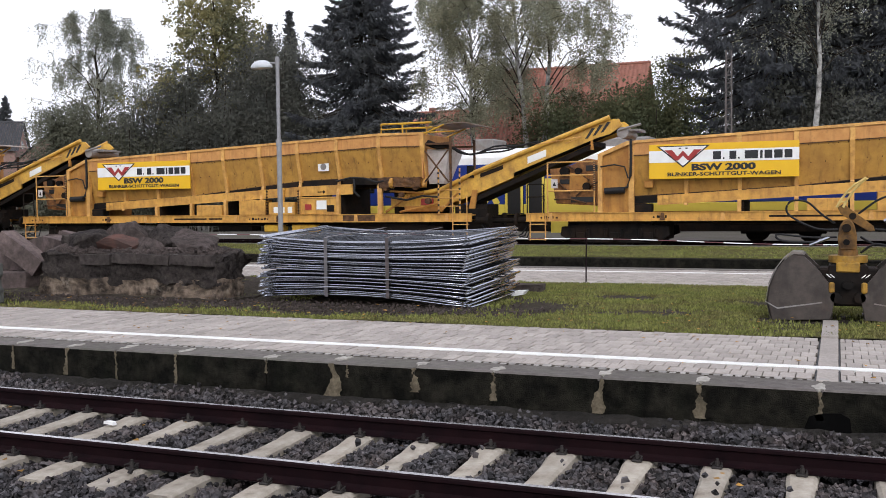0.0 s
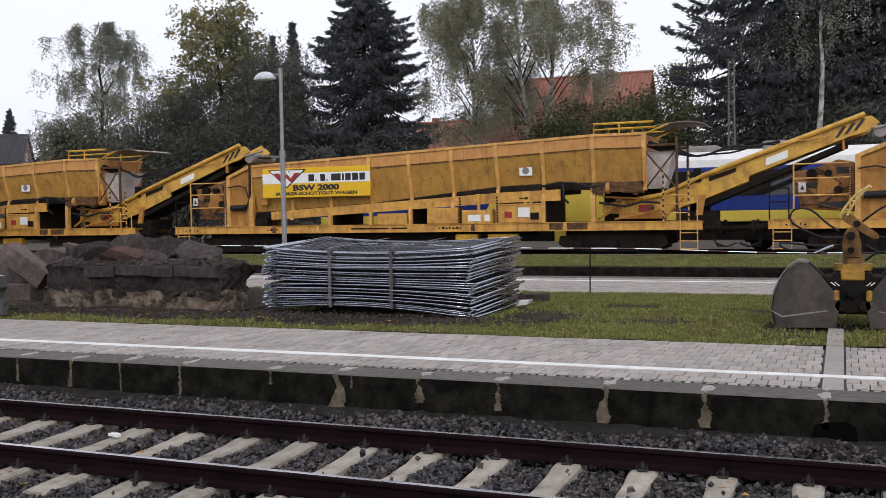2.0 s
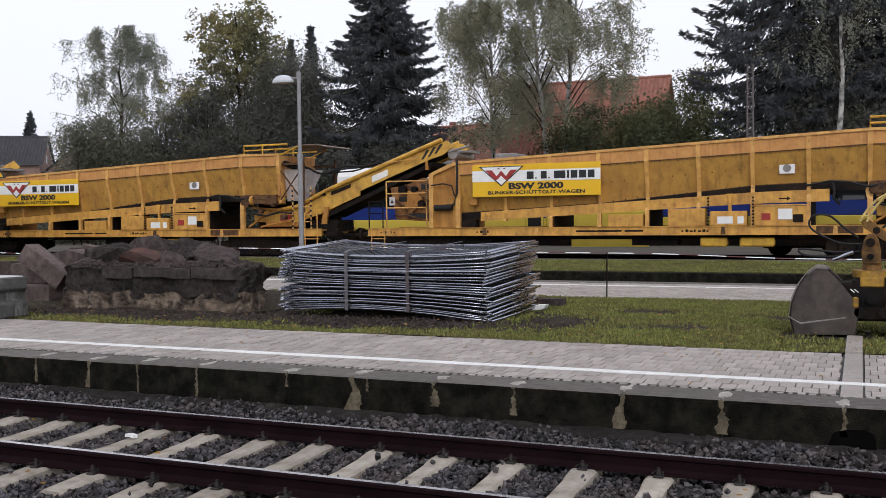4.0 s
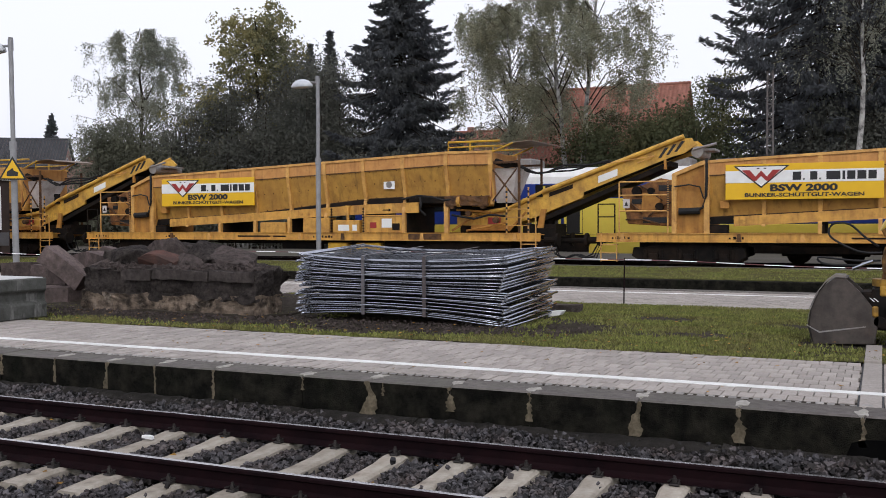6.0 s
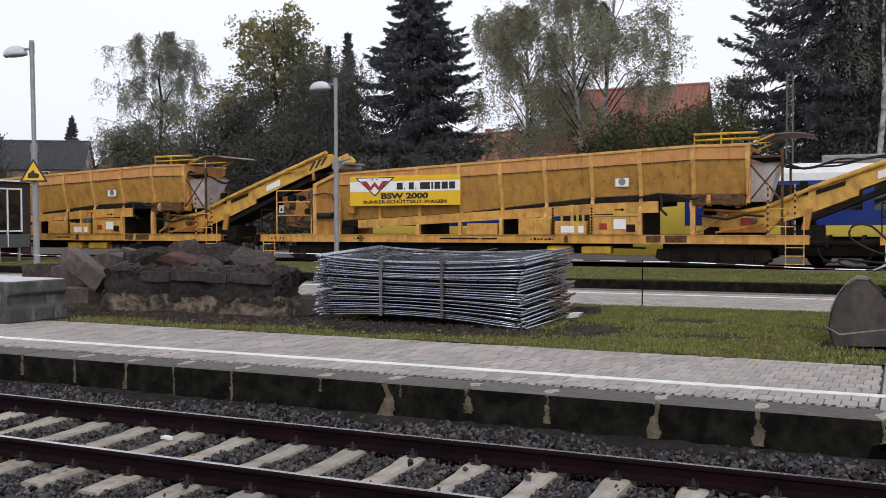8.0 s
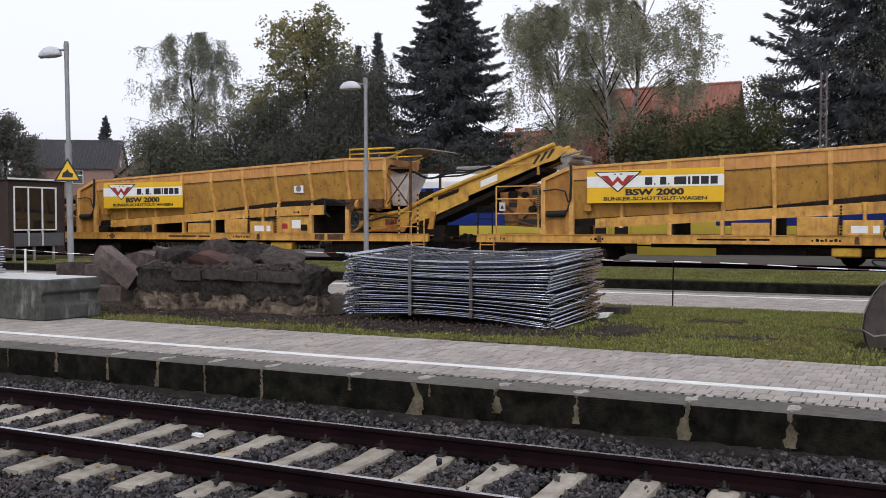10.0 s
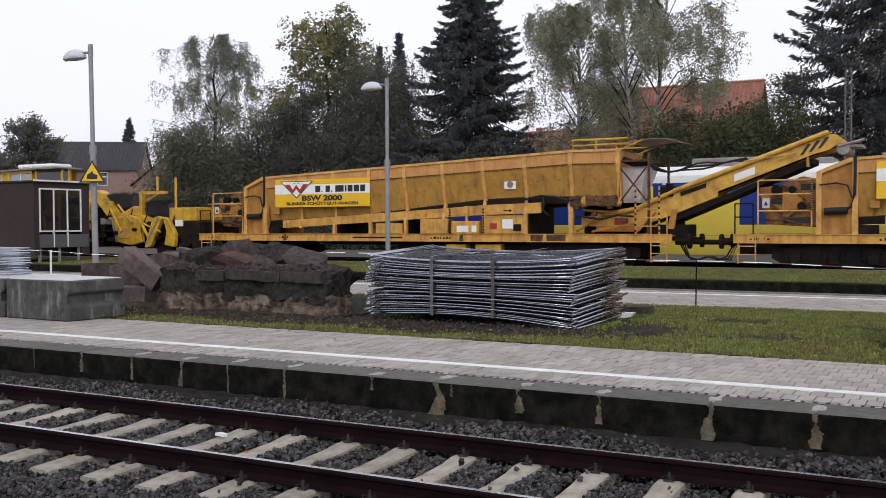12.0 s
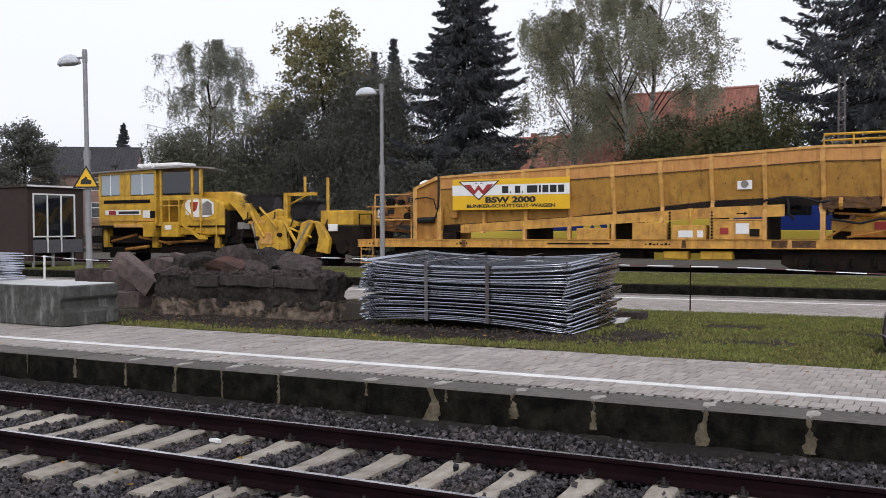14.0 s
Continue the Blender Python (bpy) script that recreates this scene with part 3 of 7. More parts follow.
def mortar(x, w, h, seed):
    """A smear of pale mortar that runs down the wall from a joint."""
    left, right = [], []
    for i in range(19):
        u = i / 18
        body = 0.24 + 0.1 * math.sin(u * 5 + seed) if u < 0.38 else 0.34 + 0.36 * math.sin((u - 0.38) / 0.62 * 2.0 + 0.2)
        ww = w * max(0.16, body + 0.32 * noise.noise((u * 6, seed * 3.1 + 0.4, 0.0)))
        c = x + w * 0.28 * noise.noise((u * 3, seed * 1.7, 4.0))
        z = P - 0.012 - h * u
        left.append((c - ww / 2 + 0.022 * noise.noise((u * 12, seed + 0.3, 1.0)), z))
        right.append((c + ww / 2 + 0.022 * noise.noise((u * 12, seed + 0.3, 2.0)), z))
    bm = B()
    y = EDGE - 0.02
    sheet(bm, [[(a[0], y if a[1] > P - 0.11 else EDGE - 0.018, a[1]), (b[0], y if a[1] > P - 0.11 else EDGE - 0.018, b[1])] for a, b in zip(left, right)], (0, 0.02, 0))
    return part("mortar_patch", bm, M_PATCH, wall)


for i, (x, w, h) in enumerate(zip(SEEN, (0.06, 0.13, 0.17, 0.09, 0.13, 0.24, 0.03, 0.05, 0.045, 0.15, 0.055), (0.24, 0.29, 0.31, 0.26, 0.23, 0.36, 0.14, 0.33, 0.32, 0.3, 0.28))):
    mortar(x, w, h, i)
for i, (w, h) in enumerate(((0.08, 0.24), (0.04, 0.24), (0.07, 0.26), (0.05, 0.22), (0.09, 0.25), (0.05, 0.2))):
    mortar(-8.809 - 0.86 * (i + 1), w, h, 40 + i)
mortar(-4.474, 0.025, 0.13, 60)
# a rough concrete footing at the foot of the wall
rng = random.Random(31)
x = -16.0
while x < 3.0:
    x2 = x + rng.uniform(0.5, 1.1)
    bm = B()
    n_ = 6
    rows = [[(x + (x2 - x) * k / n_, EDGE - dy + 0.03 * noise.noise((x + k, dy * 9, 2.0)), z + 0.025 * noise.noise((x * 2 + k * 0.7, z * 7, 4.0))) for k in range(n_ + 1)] for dy, z in ((0.20, -0.2), (0.17, -0.085), (0.08, -0.05), (0.0, -0.035))]
    sheet(bm, rows, (0, 0.03, -0.12))
    part("footing", bm, M_FOOTING, wall, "rough grey concrete footing" if x < -15.9 else "")
    x = x2
# Flat near-black plate: the shade inside the drain hole is painted on.
bm = B()
prism(bm, [(-0.27, -0.1), (-0.21, 0.07), (-0.12, 0.1), (0.03, 0.11), (0.1, 0.07), (0.12, -0.1), (0.12, -0.2), (-0.28, -0.2)], EDGE - 0.018, EDGE + 0.05)
part("drain_hole", bm, mat("hole_shade", (0.003, 0.003, 0.003), (0.0015, 0.0015, 0.0015), 8, 0.95), wall, "drain hole at the foot of the wall, its inner shade painted black")

pav = thing("platform_paving", "grey concrete block paving with sandy joints", "paving", kind="structure")
bm = B()
box(bm, -60, 30, 9.515, 9.665, P - 0.02, P + 0.004)
part("white_line", bm, M_LINE, pav, "white safety line painted along the platform")
part("setts_bed", box(B(), -60, 30, EDGE + 0.422, EDGE + 0.528, P - 0.03, P - 0.006), M_EARTH, pav, "dark dirt between the setts")
bm = B()
x = -22.0
rng = random.Random(3)
while x < 4:
    w = rng.uniform(0.07, 0.11)
    box(bm, x, x + w - rng.uniform(0.015, 0.03), EDGE + 0.448, EDGE + 0.515, P - 0.03, P + rng.uniform(-0.006, 0.01), 0.01)
    x += w
part("cobble_strip", bm, M_SETT, pav, "narrow row of small dark setts behind the kerb")
bm = B()
box(bm, -0.168, 0.012, EDGE + 0.42, 11.62, P - 0.03, P + 0.003, 0.006)
box(bm, -0.168, 0.012, 11.62, 13.1, P - 0.05, P + 0.03, 0.006)
part("drain_channel", bm, M_PAVER, pav, "smooth concrete drain channel across the paving")
for dx in (-0.182, 0.014):
    part("drain_slot", box(B(), dx, dx + 0.012, EDGE + 0.43, 11.6, P - 0.03, P - 0.004), M_BLACK, pav)


def paver_mesh(w, d):
    bm = B()
    box(bm, -w / 2, w / 2, -d / 2, d / 2, -0.05, 0.0, 0.004)
    me = bpy.data.meshes.new("paver")
    bm.to_mesh(me)
    bm.free()
    me.materials.append(M_PAVER)
    return me


PAVER = paver_mesh(0.136, 0.274)


def lay_pavers():
    """Oblong blocks in half-bond rows; the nearest stretch as single pieces, the rest joined."""
    rng = random.Random(7)
    verts, faces = [], []
    single = 0
    for row, (y, d) in enumerate([(9.0, 0.256), (9.257, 0.256)] + [(9.667 + 0.277 * k, 0.276) for k in range(7)]):
        x = -24.0 + (0.07 if row % 2 else 0.0)
        hd = d / 2 - 0.002
        while x < 5.0:
            xa, xb = x + 0.002, x + 0.138
            if xb > -0.184 and xa < 0.028:
                xa, xb = (xa, min(xb, -0.184)) if xa < -0.184 else (max(xa, 0.028), xb)
            if xb - xa > 0.03:
                z = P + rng.uniform(-0.004, 0.003)
                cx, cy = (xa + xb) / 2, y + d / 2
                hw = (xb - xa) / 2
                if -2.4 < cx < 0.9 and single < 290 and hw > 0.065 and row > 1:
                    o = new("paver", PAVER)
                    o.parent = pav
                    o.matrix_basis = pose(cx, cy, z, rng.uniform(-0.4, 0.4), rng.uniform(-0.5, 0.5), rng.uniform(-0.4, 0.4))
                    single += 1
                else:
                    a = len(verts)
                    t = rng.uniform(-0.003, 0.003)
                    for dx, dy, dz in ((-hw, -hd, -0.03), (hw, -hd, -0.03), (hw, hd, -0.03), (-hw, hd, -0.03), (-hw + 0.004, -hd + 0.002, t), (hw - 0.004, -hd + 0.002, 0), (hw - 0.004, hd - 0.002, -t), (-hw + 0.004, hd - 0.002, 0)):
                        verts.append((cx + dx, cy + dy, z + dz))
                    for q in ((4, 5, 6, 7), (0, 1, 5, 4), (1, 2, 6, 5), (2, 3, 7, 6), (3, 0, 4, 7)):
                        faces.append(tuple(a + i for i in q))
            x += 0.14
    ob = raw("paver_field", verts, faces, M_PAVER_I, pav)
    ob["kind"] = "stuff"


lay_pavers()



def bareness(x, y):
    """Above zero where the verge is trodden down to earth: round the slab and the stack, and in a few patches."""
    e = 0.55 * noise.noise((x * 0.9, y * 1.1, 5.0)) + 0.35 * noise.noise((x * 2.7, y * 3.1, 1.0)) + 0.2 * noise.noise((x * 8.0, y * 8.0, 2.0))
    v = e - 0.42
    for cx, cy, rx, ry, k in ((-11.3, 13.3, 3.8, 1.4, 1.0), (-6.7, 13.3, 2.6, 1.25, 1.1), (-8.9, 13.4, 1.0, 1.4, 1.0), (-6.8, 14.6, 2.2, 1.4, 1.0), (-12.5, 15.5, 4.5, 2.6, 1.2), (-3.2, 15.6, 0.7, 0.35, 0.75), (-0.9, 15.2, 0.8, 0.4, 0.7), (-2.6, 13.7, 1.0, 0.35, 0.6), (0.0, 13.3, 1.1, 0.5, 0.65), (-4.2, 14.0, 0.8, 0.9, 0.7)):
        d = math.hypot((x - cx) / rx, (y - cy) / ry)
        v = max(v, e * 0.8 + k * (1.0 - d))
    return v


def turf(x, y):
    return P - 0.005 + 0.02 * noise.noise((x * 0.9, y * 0.9, 3.0)) + 0.012 * noise.noise((x * 4.1, y * 4.1, 8.0))


def verge():
    x0, x1, y0, y1, nx, ny = -19.0, 5.0, 11.63, 18.12, 400, 116
    verts, faces, mi = [], [], []
    for j in range(ny + 1):
        for i in range(nx + 1):
            x, y = x0 + (x1 - x0) * i / nx, y0 + (y1 - y0) * j / ny
            b = bareness(x, y)
            verts.append((x, y, turf(x, y) + (0.025 * noise.noise((x * 9, y * 9, 1.0)) - 0.012 if b > 0 else 0.0)))
    for j in range(ny):
        for i in range(nx):
            a = j * (nx + 1) + i
            faces.append((a, a + 1, a + nx + 2, a + nx + 1))
            mi.append(1 if bareness(x0 + (x1 - x0) * (i + 0.5) / nx, y0 + (y1 - y0) * (j + 0.5) / ny) > 0 else 0)
    ob = raw("grass_verge", verts, faces, [M_GRASS, M_EARTH])
    ob.data.polygons.foreach_set("material_index", mi)
    tagged(ob, "worn grass strip with bare muddy patches", "grass", kind="structure")
    for a, b in ((-60, x0), (x1, 30)):
        lumpy("grass_verge", a, b, y0, y1, P - 0.005, 60, 20, 0.02, M_GRASS, "worn grass strip beside the platform", "grass", -0.5)
    tagged(part("verge_core", box(B(), x0, x1, y0, y1, -0.5, P - 0.06), M_EARTH), "earth under the grass strip", "earth", kind="structure")


verge()

pav2 = thing("far_paving", "grey paved strip with a white safety line beyond the grass", "paving", kind="structure")
bm = B()
box(bm, -80, 40, 18.12, 22.0, -0.5, P - 0.012)
part("paving_slab", bm, mat("far_paving", (0.30, 0.28, 0.26), (0.22, 0.20, 0.185), 5, 0.75, bump=0.4, dirt=(0.16, 0.15, 0.13), dirt_amount=0.5, dirt_scale=0.7), pav2)
bm = B()
box(bm, -80, 40, 21.07, 21.22, P - 0.01, P + 0.004)
part("white_line", bm, M_LINE, pav2, "white safety line")
bm = B()
box(bm, -80, 40, 22.0, 22.4, -0.5, P + 0.01, 0.02)
part("kerb", bm, M_KERB, pav2)
verts, faces = [], []
rng = random.Random(17)
for row in range(19):
    y = 18.13 + 0.2 * row
    if 20.95 < y < 21.2:
        continue
    x = -42.0 + 0.1 * (row % 2)
    while x < 9.0:
        z, a = P + rng.uniform(-0.005, 0.003), len(verts)
        for k, (dx, dy) in enumerate(((0.0, 0.0), (0.186, 0.0), (0.186, 0.186), (0.0, 0.186))):
            verts.append((x + dx, y + dy, z - 0.03))
        for dx, dy in ((0.005, 0.005), (0.181, 0.005), (0.181, 0.181), (0.005, 0.181)):
            verts.append((x + dx, y + dy, z))
        faces.extend(tuple(a + q for q in f) for f in ((4, 5, 6, 7), (0, 1, 5, 4), (1, 2, 6, 5), (3, 0, 4, 7)))
        x += 0.2
raw("paver_field", verts, faces, M_PAVER_I, pav2)["kind"] = "stuff"
bm = B()
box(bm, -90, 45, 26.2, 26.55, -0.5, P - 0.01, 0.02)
tagged(part("platform_wall", bm, M_WALL), "dark concrete edge of the far green platform", "platform wall", kind="structure")
lumpy("grass_platform", -90, 45, 26.55, 32.9, P, 260, 16, 0.04, M_GRASS, "overgrown green platform between the tracks", "grass", -0.5)
bm = B()
box(bm, -90, 45, 32.9, 33.3, -0.5, P + 0.02, 0.02)
tagged(part("platform_kerb", bm, M_KERB), "pale concrete kerb along the overgrown platform", "kerb", kind="structure")


def blades(name, count, x0, x1, y0, y1, h, seed, label, bare=0.5, near=False, width=(0.012, 0.03)):
    rng = np.random.default_rng(seed)
    x, y = rng.uniform(x0, x1, count), rng.uniform(y0, y1, count)
    if near:
        keep = np.array([bareness(a, b) < q for a, b, q in zip(x, y, rng.uniform(-0.45, 0.35, count))])
    else:
        keep = np.array([noise.noise((a * 0.55, b * 0.7, 5.0)) + 0.5 * noise.noise((a * 2.0, b * 2.0, 1.0)) > -bare for a, b in zip(x, y)])
    x, y = x[keep], y[keep]
    n_ = len(x)
    a = rng.uniform(0, math.pi, n_)
    w, hh = rng.uniform(*width, n_), rng.uniform(h * 0.4, h, n_)
    lean = rng.normal(0, 1.3 if near else 0.6, (n_, 2)) * hh[:, None]
    dx, dy = np.cos(a) * w, np.sin(a) * w
    z = np.array([turf(p, q) + 0.02 for p, q in zip(x, y)]) if near else np.full(n_, P + 0.0)
    v = np.stack([np.stack([x - dx, y - dy, z - 0.03], -1), np.stack([x + dx, y + dy, z - 0.03], -1), np.stack([x + lean[:, 0], y + lean[:, 1], z + hh], -1)], 1)
    f = np.arange(3 * n_).reshape(-1, 3)
    return tagged(raw(name, v.reshape(-1, 3).tolist(), f.tolist(), M_BLADE), label, "grass", kind="stuff")


blades("grass_blades", 210000, -16.0, 4.0, 11.66, 18.1, 0.017, 5, "short yellow-green grass blades on the verge", near=True, width=(0.008, 0.019))
blades("grass_tufts", 60000, -34, 6.0, 26.6, 32.9, 0.05, 6, "yellow-green grass on the far platform", 0.35, width=(0.012, 0.035))
rng = np.random.default_rng(12)
lv, lf = [], []
for i in range(420):
    x, y = rng.uniform(-13, 2.5), rng.choice([rng.uniform(11.2, 13.2), rng.uniform(8.9, 17.5), rng.uniform(4.5, 8.0)], p=[0.5, 0.35, 0.15])
    z = -0.13 if y < 8.3 else P + (0.012 if y < 11.63 else 0.035)
    a, s = rng.uniform(0, 6.3), rng.uniform(0.012, 0.035)
    c, d = math.cos(a) * s, math.sin(a) * s
    k = len(lv)
    lv += [(x - c, y - d, z), (x + d, y - c, z + rng.uniform(0, 0.015)), (x + c, y + d, z + 0.003), (x - d, y + c, z + rng.uniform(0, 0.015))]
    lf.append((k, k + 1, k + 2, k + 3))
tagged(raw("fallen_leaves", lv, lf, L_FALLEN), "yellow and brown fallen birch leaves", "leaves", kind="stuff")

# ---- the work train ----
FACE, RAIL_Z = 33.7, 0.1
PITCH = 23.8
TOP = [(-1.75, 3.40), (-0.6, 3.84), (13.5, 4.45), (15.32, 4.43)]
LOW = [(-1.75, 1.7), (-0.6, 1.92), (4.8, 2.2), (9.9, 2.70), (11.7, 2.76), (15.32, 2.74)]
RIBS = [1.2, 2.95, 4.74, 6.42, 8.17, 9.92, 11.67, 13.5, 15.3]
SHELF = [(-0.2, 1.93), (8.15, 2.4), (9.92, 2.52), (13.0, 2.6)]


def side_y(x, z):
    """How far the hopper's flank lies in from the wagon's face."""
    k = lerp(TOP, x) - 0.46
    lo = lerp(LOW, x)
    return 0.0 if z >= k else 0.38 * (k - z) / max(0.3, k - lo)


def bogie(parent, xc):
    bm = B()
    prism(bm, [(xc - 1.95, 0.62), (xc - 1.6, 0.42), (xc - 1.2, 0.36), (xc + 1.2, 0.36), (xc + 1.6, 0.42), (xc + 1.95, 0.62), (xc + 1.9, 0.92), (xc + 0.6, 1.02), (xc - 0.6, 1.02), (xc - 1.9, 0.92)], 0.3, 0.46, bevel=0.02)
    prism(bm, [(xc - 1.95, 0.62), (xc - 1.2, 0.36), (xc + 1.2, 0.36), (xc + 1.95, 0.62), (xc + 1.9, 0.92), (xc - 1.9, 0.92)], 2.54, 2.7, bevel=0.02)
    box(bm, xc - 1.75, xc + 1.75, 0.62, 2.4, 0.45, 1.1)
    box(bm, xc - 1.3, xc + 1.3, 0.34, 0.6, 0.9, 1.12)
    for dx in (-1.2, 0.0, 1.2):
        box(bm, xc + dx - 0.16, xc + dx + 0.16, 0.2, 0.3, 0.42, 0.72, 0.03)
        for s in (-0.28, 0.28):
            tube(bm, [(xc + dx + s, 0.27, 0.55), (xc + dx + s, 0.27, 0.85)], 0.07, 8)
    ob = part("bogie", bm, M_DARK, parent, "black greasy three-axle bogie")
    for dx in (-1.2, 0.0, 1.2):
        bm = B()
        for y in (0.5, 2.0):
            tube(bm, [(xc + dx, y, 0.1 + 0.46), (xc + dx, y + 0.13, 0.1 + 0.46)], 0.46, 20)
        tube(bm, [(xc + dx, 0.5, 0.56), (xc + dx, 2.1, 0.56)], 0.08, 8)
        part("wheelset", bm, M_DARK, ob)
    return ob


def hopper_wagon(m):
    w = thing("hopper_wagon", "dirty yellow conveyor hopper wagon with a yellow name board", "rail wagon", "wagons of the work train", m)
    OFF[:] = (0, 0, -RAIL_Z)
    # underframe
    bm = B()
    box(bm, -4.45, 17.25, 0.02, 0.1, 1.13, 1.42, 0.012)
    box(bm, -4.45, 17.25, 2.8, 2.88, 1.13, 1.42, 0.012)
    box(bm, -4.45, 17.25, 0.1, 2.8, 1.34, 1.38)
    box(bm, -4.45, 17.25, -0.02, 0.06, 1.40, 1.425)
    box(bm, -4.45, 17.25, -0.02, 0.06, 1.115, 1.14)
    for x in (-4.3, -2.4, -0.3, 1.9, 4.1, 6.3, 8.5, 10.7, 12.9, 15.1, 17.0):
        box(bm, x, x + 0.08, 0.1, 2.8, 1.15, 1.34)
    frame_ = part("underframe", bm, M_YELLOW, w, "long yellow underframe beam")
    for x in (-3.2, -1.4, 0.9, 3.0, 5.6, 7.4, 9.3, 11.2, 13.6, 15.6):
        bm = B()
        tube(bm, [(x, 0.0, 1.25), (x, 0.03, 1.25)], 0.06, 10)
        part("lashing_ring", bm, M_YELLOW, frame_)
    bm = B()
    box(bm, 3.0 + 0.9, 3.0 + 3.3, 0.012, 0.03, 1.24, 1.30)
    part("stencil_bar", bm, M_DARK, frame_, "dark row of stencilled marks")
    for x0, n_ in ((-3.9, 5), (0.1, 4), (7.6, 7), (12.2, 6)):
        for k in range(n_):
            part("stencil_bar", box(B(), x0 + 0.14 * k, x0 + 0.14 * k + (0.1 if k % 3 else 0.06), 0.014, 0.03, 1.22, 1.22 + (0.09 if k % 2 else 0.06)), M_DARK, frame_)
    for x in (-3.6, 0.35, 2.35, 6.9, 8.9, 12.4, 16.2):
        part("bracket", prism(B(), [(x, 1.14), (x + 0.16, 1.14), (x + 0.13, 1.4), (x + 0.03, 1.4)], -0.03, 0.03), M_SOOT if x in (0.35, 8.9) else M_RIB, frame_)
    part("grime_plate", box(B(), 11.9, 13.3, 0.008, 0.03, 1.16, 1.39), M_SOOT, frame_, "oil-blackened stretch of the beam")
    bogie(w, -1.3)
    bogie(w, 14.1)
    # hopper
    st = [-0.6] + RIBS
    xs = sorted(set(st + [(a + b) / 2 for a, b in zip(st, st[1:])]))

    def flank(mirror):
        def pt(x, z, y):
            return (x, 2.9 - y if mirror else y, z)
        rows = [[pt(x, lerp(TOP, x), 0) for x in xs], [pt(x, lerp(TOP, x) - 0.44, 0) for x in xs], [pt(x, lerp(TOP, x) - 0.47, 0.01) for x in xs], [pt(x, lerp(LOW, x), 0.38) for x in xs]]
        bm = B()
        for mi, some in ((0, rows[:3]), (1, rows[2:])):
            sheet(bm, some if mirror else some[::-1], (0, -0.05 if mirror else 0.05, 0), mi)
        return bm
    hop = part("hopper", flank(False), [M_BAND, M_FLANK], w, "worn hopper side, orange band above mustard plates")
    part("hopper_far_side", flank(True), [M_BAND, M_FLANK], hop)
    # Lip in dark rust also paints the shadow line under the band.
    bm = B()
    sheet(bm, [[(x, -0.018, lerp(TOP, x) - 0.485) for x in xs], [(x, -0.018, lerp(TOP, x) - 0.455) for x in xs]], (0, 0.04, 0))
    part("seam_lip", bm, M_SOOT, hop, "rusty seam lip, darkened to paint in its shadow line too")
    # Dark brown strip along the hopper's lower edge.
    bm = B()
    sheet(bm, [[(x, 0.33, lerp(LOW, x) - 0.01) for x in xs], [(x, 0.345, lerp(LOW, x) + 0.07) for x in xs]], (0, 0.04, 0))
    part("bottom_lip", bm, M_SOOT, hop, "dark brown lower edge of the hopper")
    bm = B()
    sheet(bm, [[(x, 0.42, lerp(LOW, x) + 0.02) for x in (-0.6, 4.8, 9.9, 15.3)], [(x, 2.48, lerp(LOW, x) + 0.02) for x in (-0.6, 4.8, 9.9, 15.3)]], (0, 0, 0.05))
    part("hopper_floor", bm, M_DARK, hop)
    bm = B()
    box(bm, 15.26, 15.32, 0.05, 2.85, 2.76, 4.42)
    part("end_plate", bm, M_BAND, hop)
    # Added black strip stands for the shadow band between hopper and lower beam.
    bm = B()
    sheet(bm, [[(x, 0.33, lerp(LOW, x) + 0.05) for x in xs], [(x, 0.26, lerp(LOW, x) - 0.2) for x in xs]][::-1], (0, 0.04, 0))
    part("rubber_skirt", bm, M_DARK, hop, "black strip painting in the shade of the gap under the hopper")
    # top rim
    bm = B()
    for y0, y1 in ((-0.05, 0.09), (2.81, 2.95)):
        prism(bm, [(-0.6, 3.80), (13.5, 4.41), (15.34, 4.39), (15.34, 4.48), (13.5, 4.50), (-0.6, 3.89)], y0, y1)
    part("top_rim", bm, M_RIB, hop, "lighter yellow rim along the hopper")
    # bolt rows
    bm = B()
    x = 5.1
    while x < 15.2:
        for dz in (-0.52,):
            z = lerp(TOP, x) + dz
            box(bm, x - 0.012, x + 0.012, side_y(x, z) - 0.014, side_y(x, z) + 0.02, z - 0.012, z + 0.012)
        x += 0.3
    for i, a in enumerate(RIBS[2:-1]):
        for fx in (0.25, 0.5, 0.75):
            for fz in (0.45, 0.93):
                x = a + 1.75 * fx
                k, lo = lerp(TOP, x) - 0.47, lerp(LOW, x)
                z = lo + (k - lo) * (1 - fz)
                box(bm, x - 0.013, x + 0.013, side_y(x, z) - 0.014, side_y(x, z) + 0.02, z - 0.02, z + 0.02)
    part("bolts", bm, M_DARK, hop)["kind"] = "stuff"
    # ribs
    for x in RIBS:
        t, lo = lerp(TOP, x), lerp(LOW, x)
        bm = B()
        wd = 0.075
        rows = [[(x - wd, -0.04, t - 0.02), (x + wd, -0.04, t - 0.02)], [(x - wd, -0.04, t - 0.46), (x + wd, -0.04, t - 0.46)], [(x - wd * 0.8, 0.22, lo + 0.05), (x + wd * 0.8, 0.22, lo + 0.05)], [(x - wd * 0.8, 0.12, lo - 0.25), (x + wd * 0.8, 0.12, lo - 0.25)]]
        if x < 12:
            rows.append([(x - wd * 0.8, 0.04, max(1.42, lerp(SHELF, x) - 0.35)), (x + wd * 0.8, 0.04, max(1.42, lerp(SHELF, x) - 0.35))])
            if x > 2.5:
                rows.append([(x - wd * 0.8, 0.04, 1.41), (x + wd * 0.8, 0.04, 1.41)])
        sheet(bm, rows[::-1], (0, 0.16, 0))
        part("rib", bm, M_RIB, w)
    # lower beam and side panels
    bm = B()
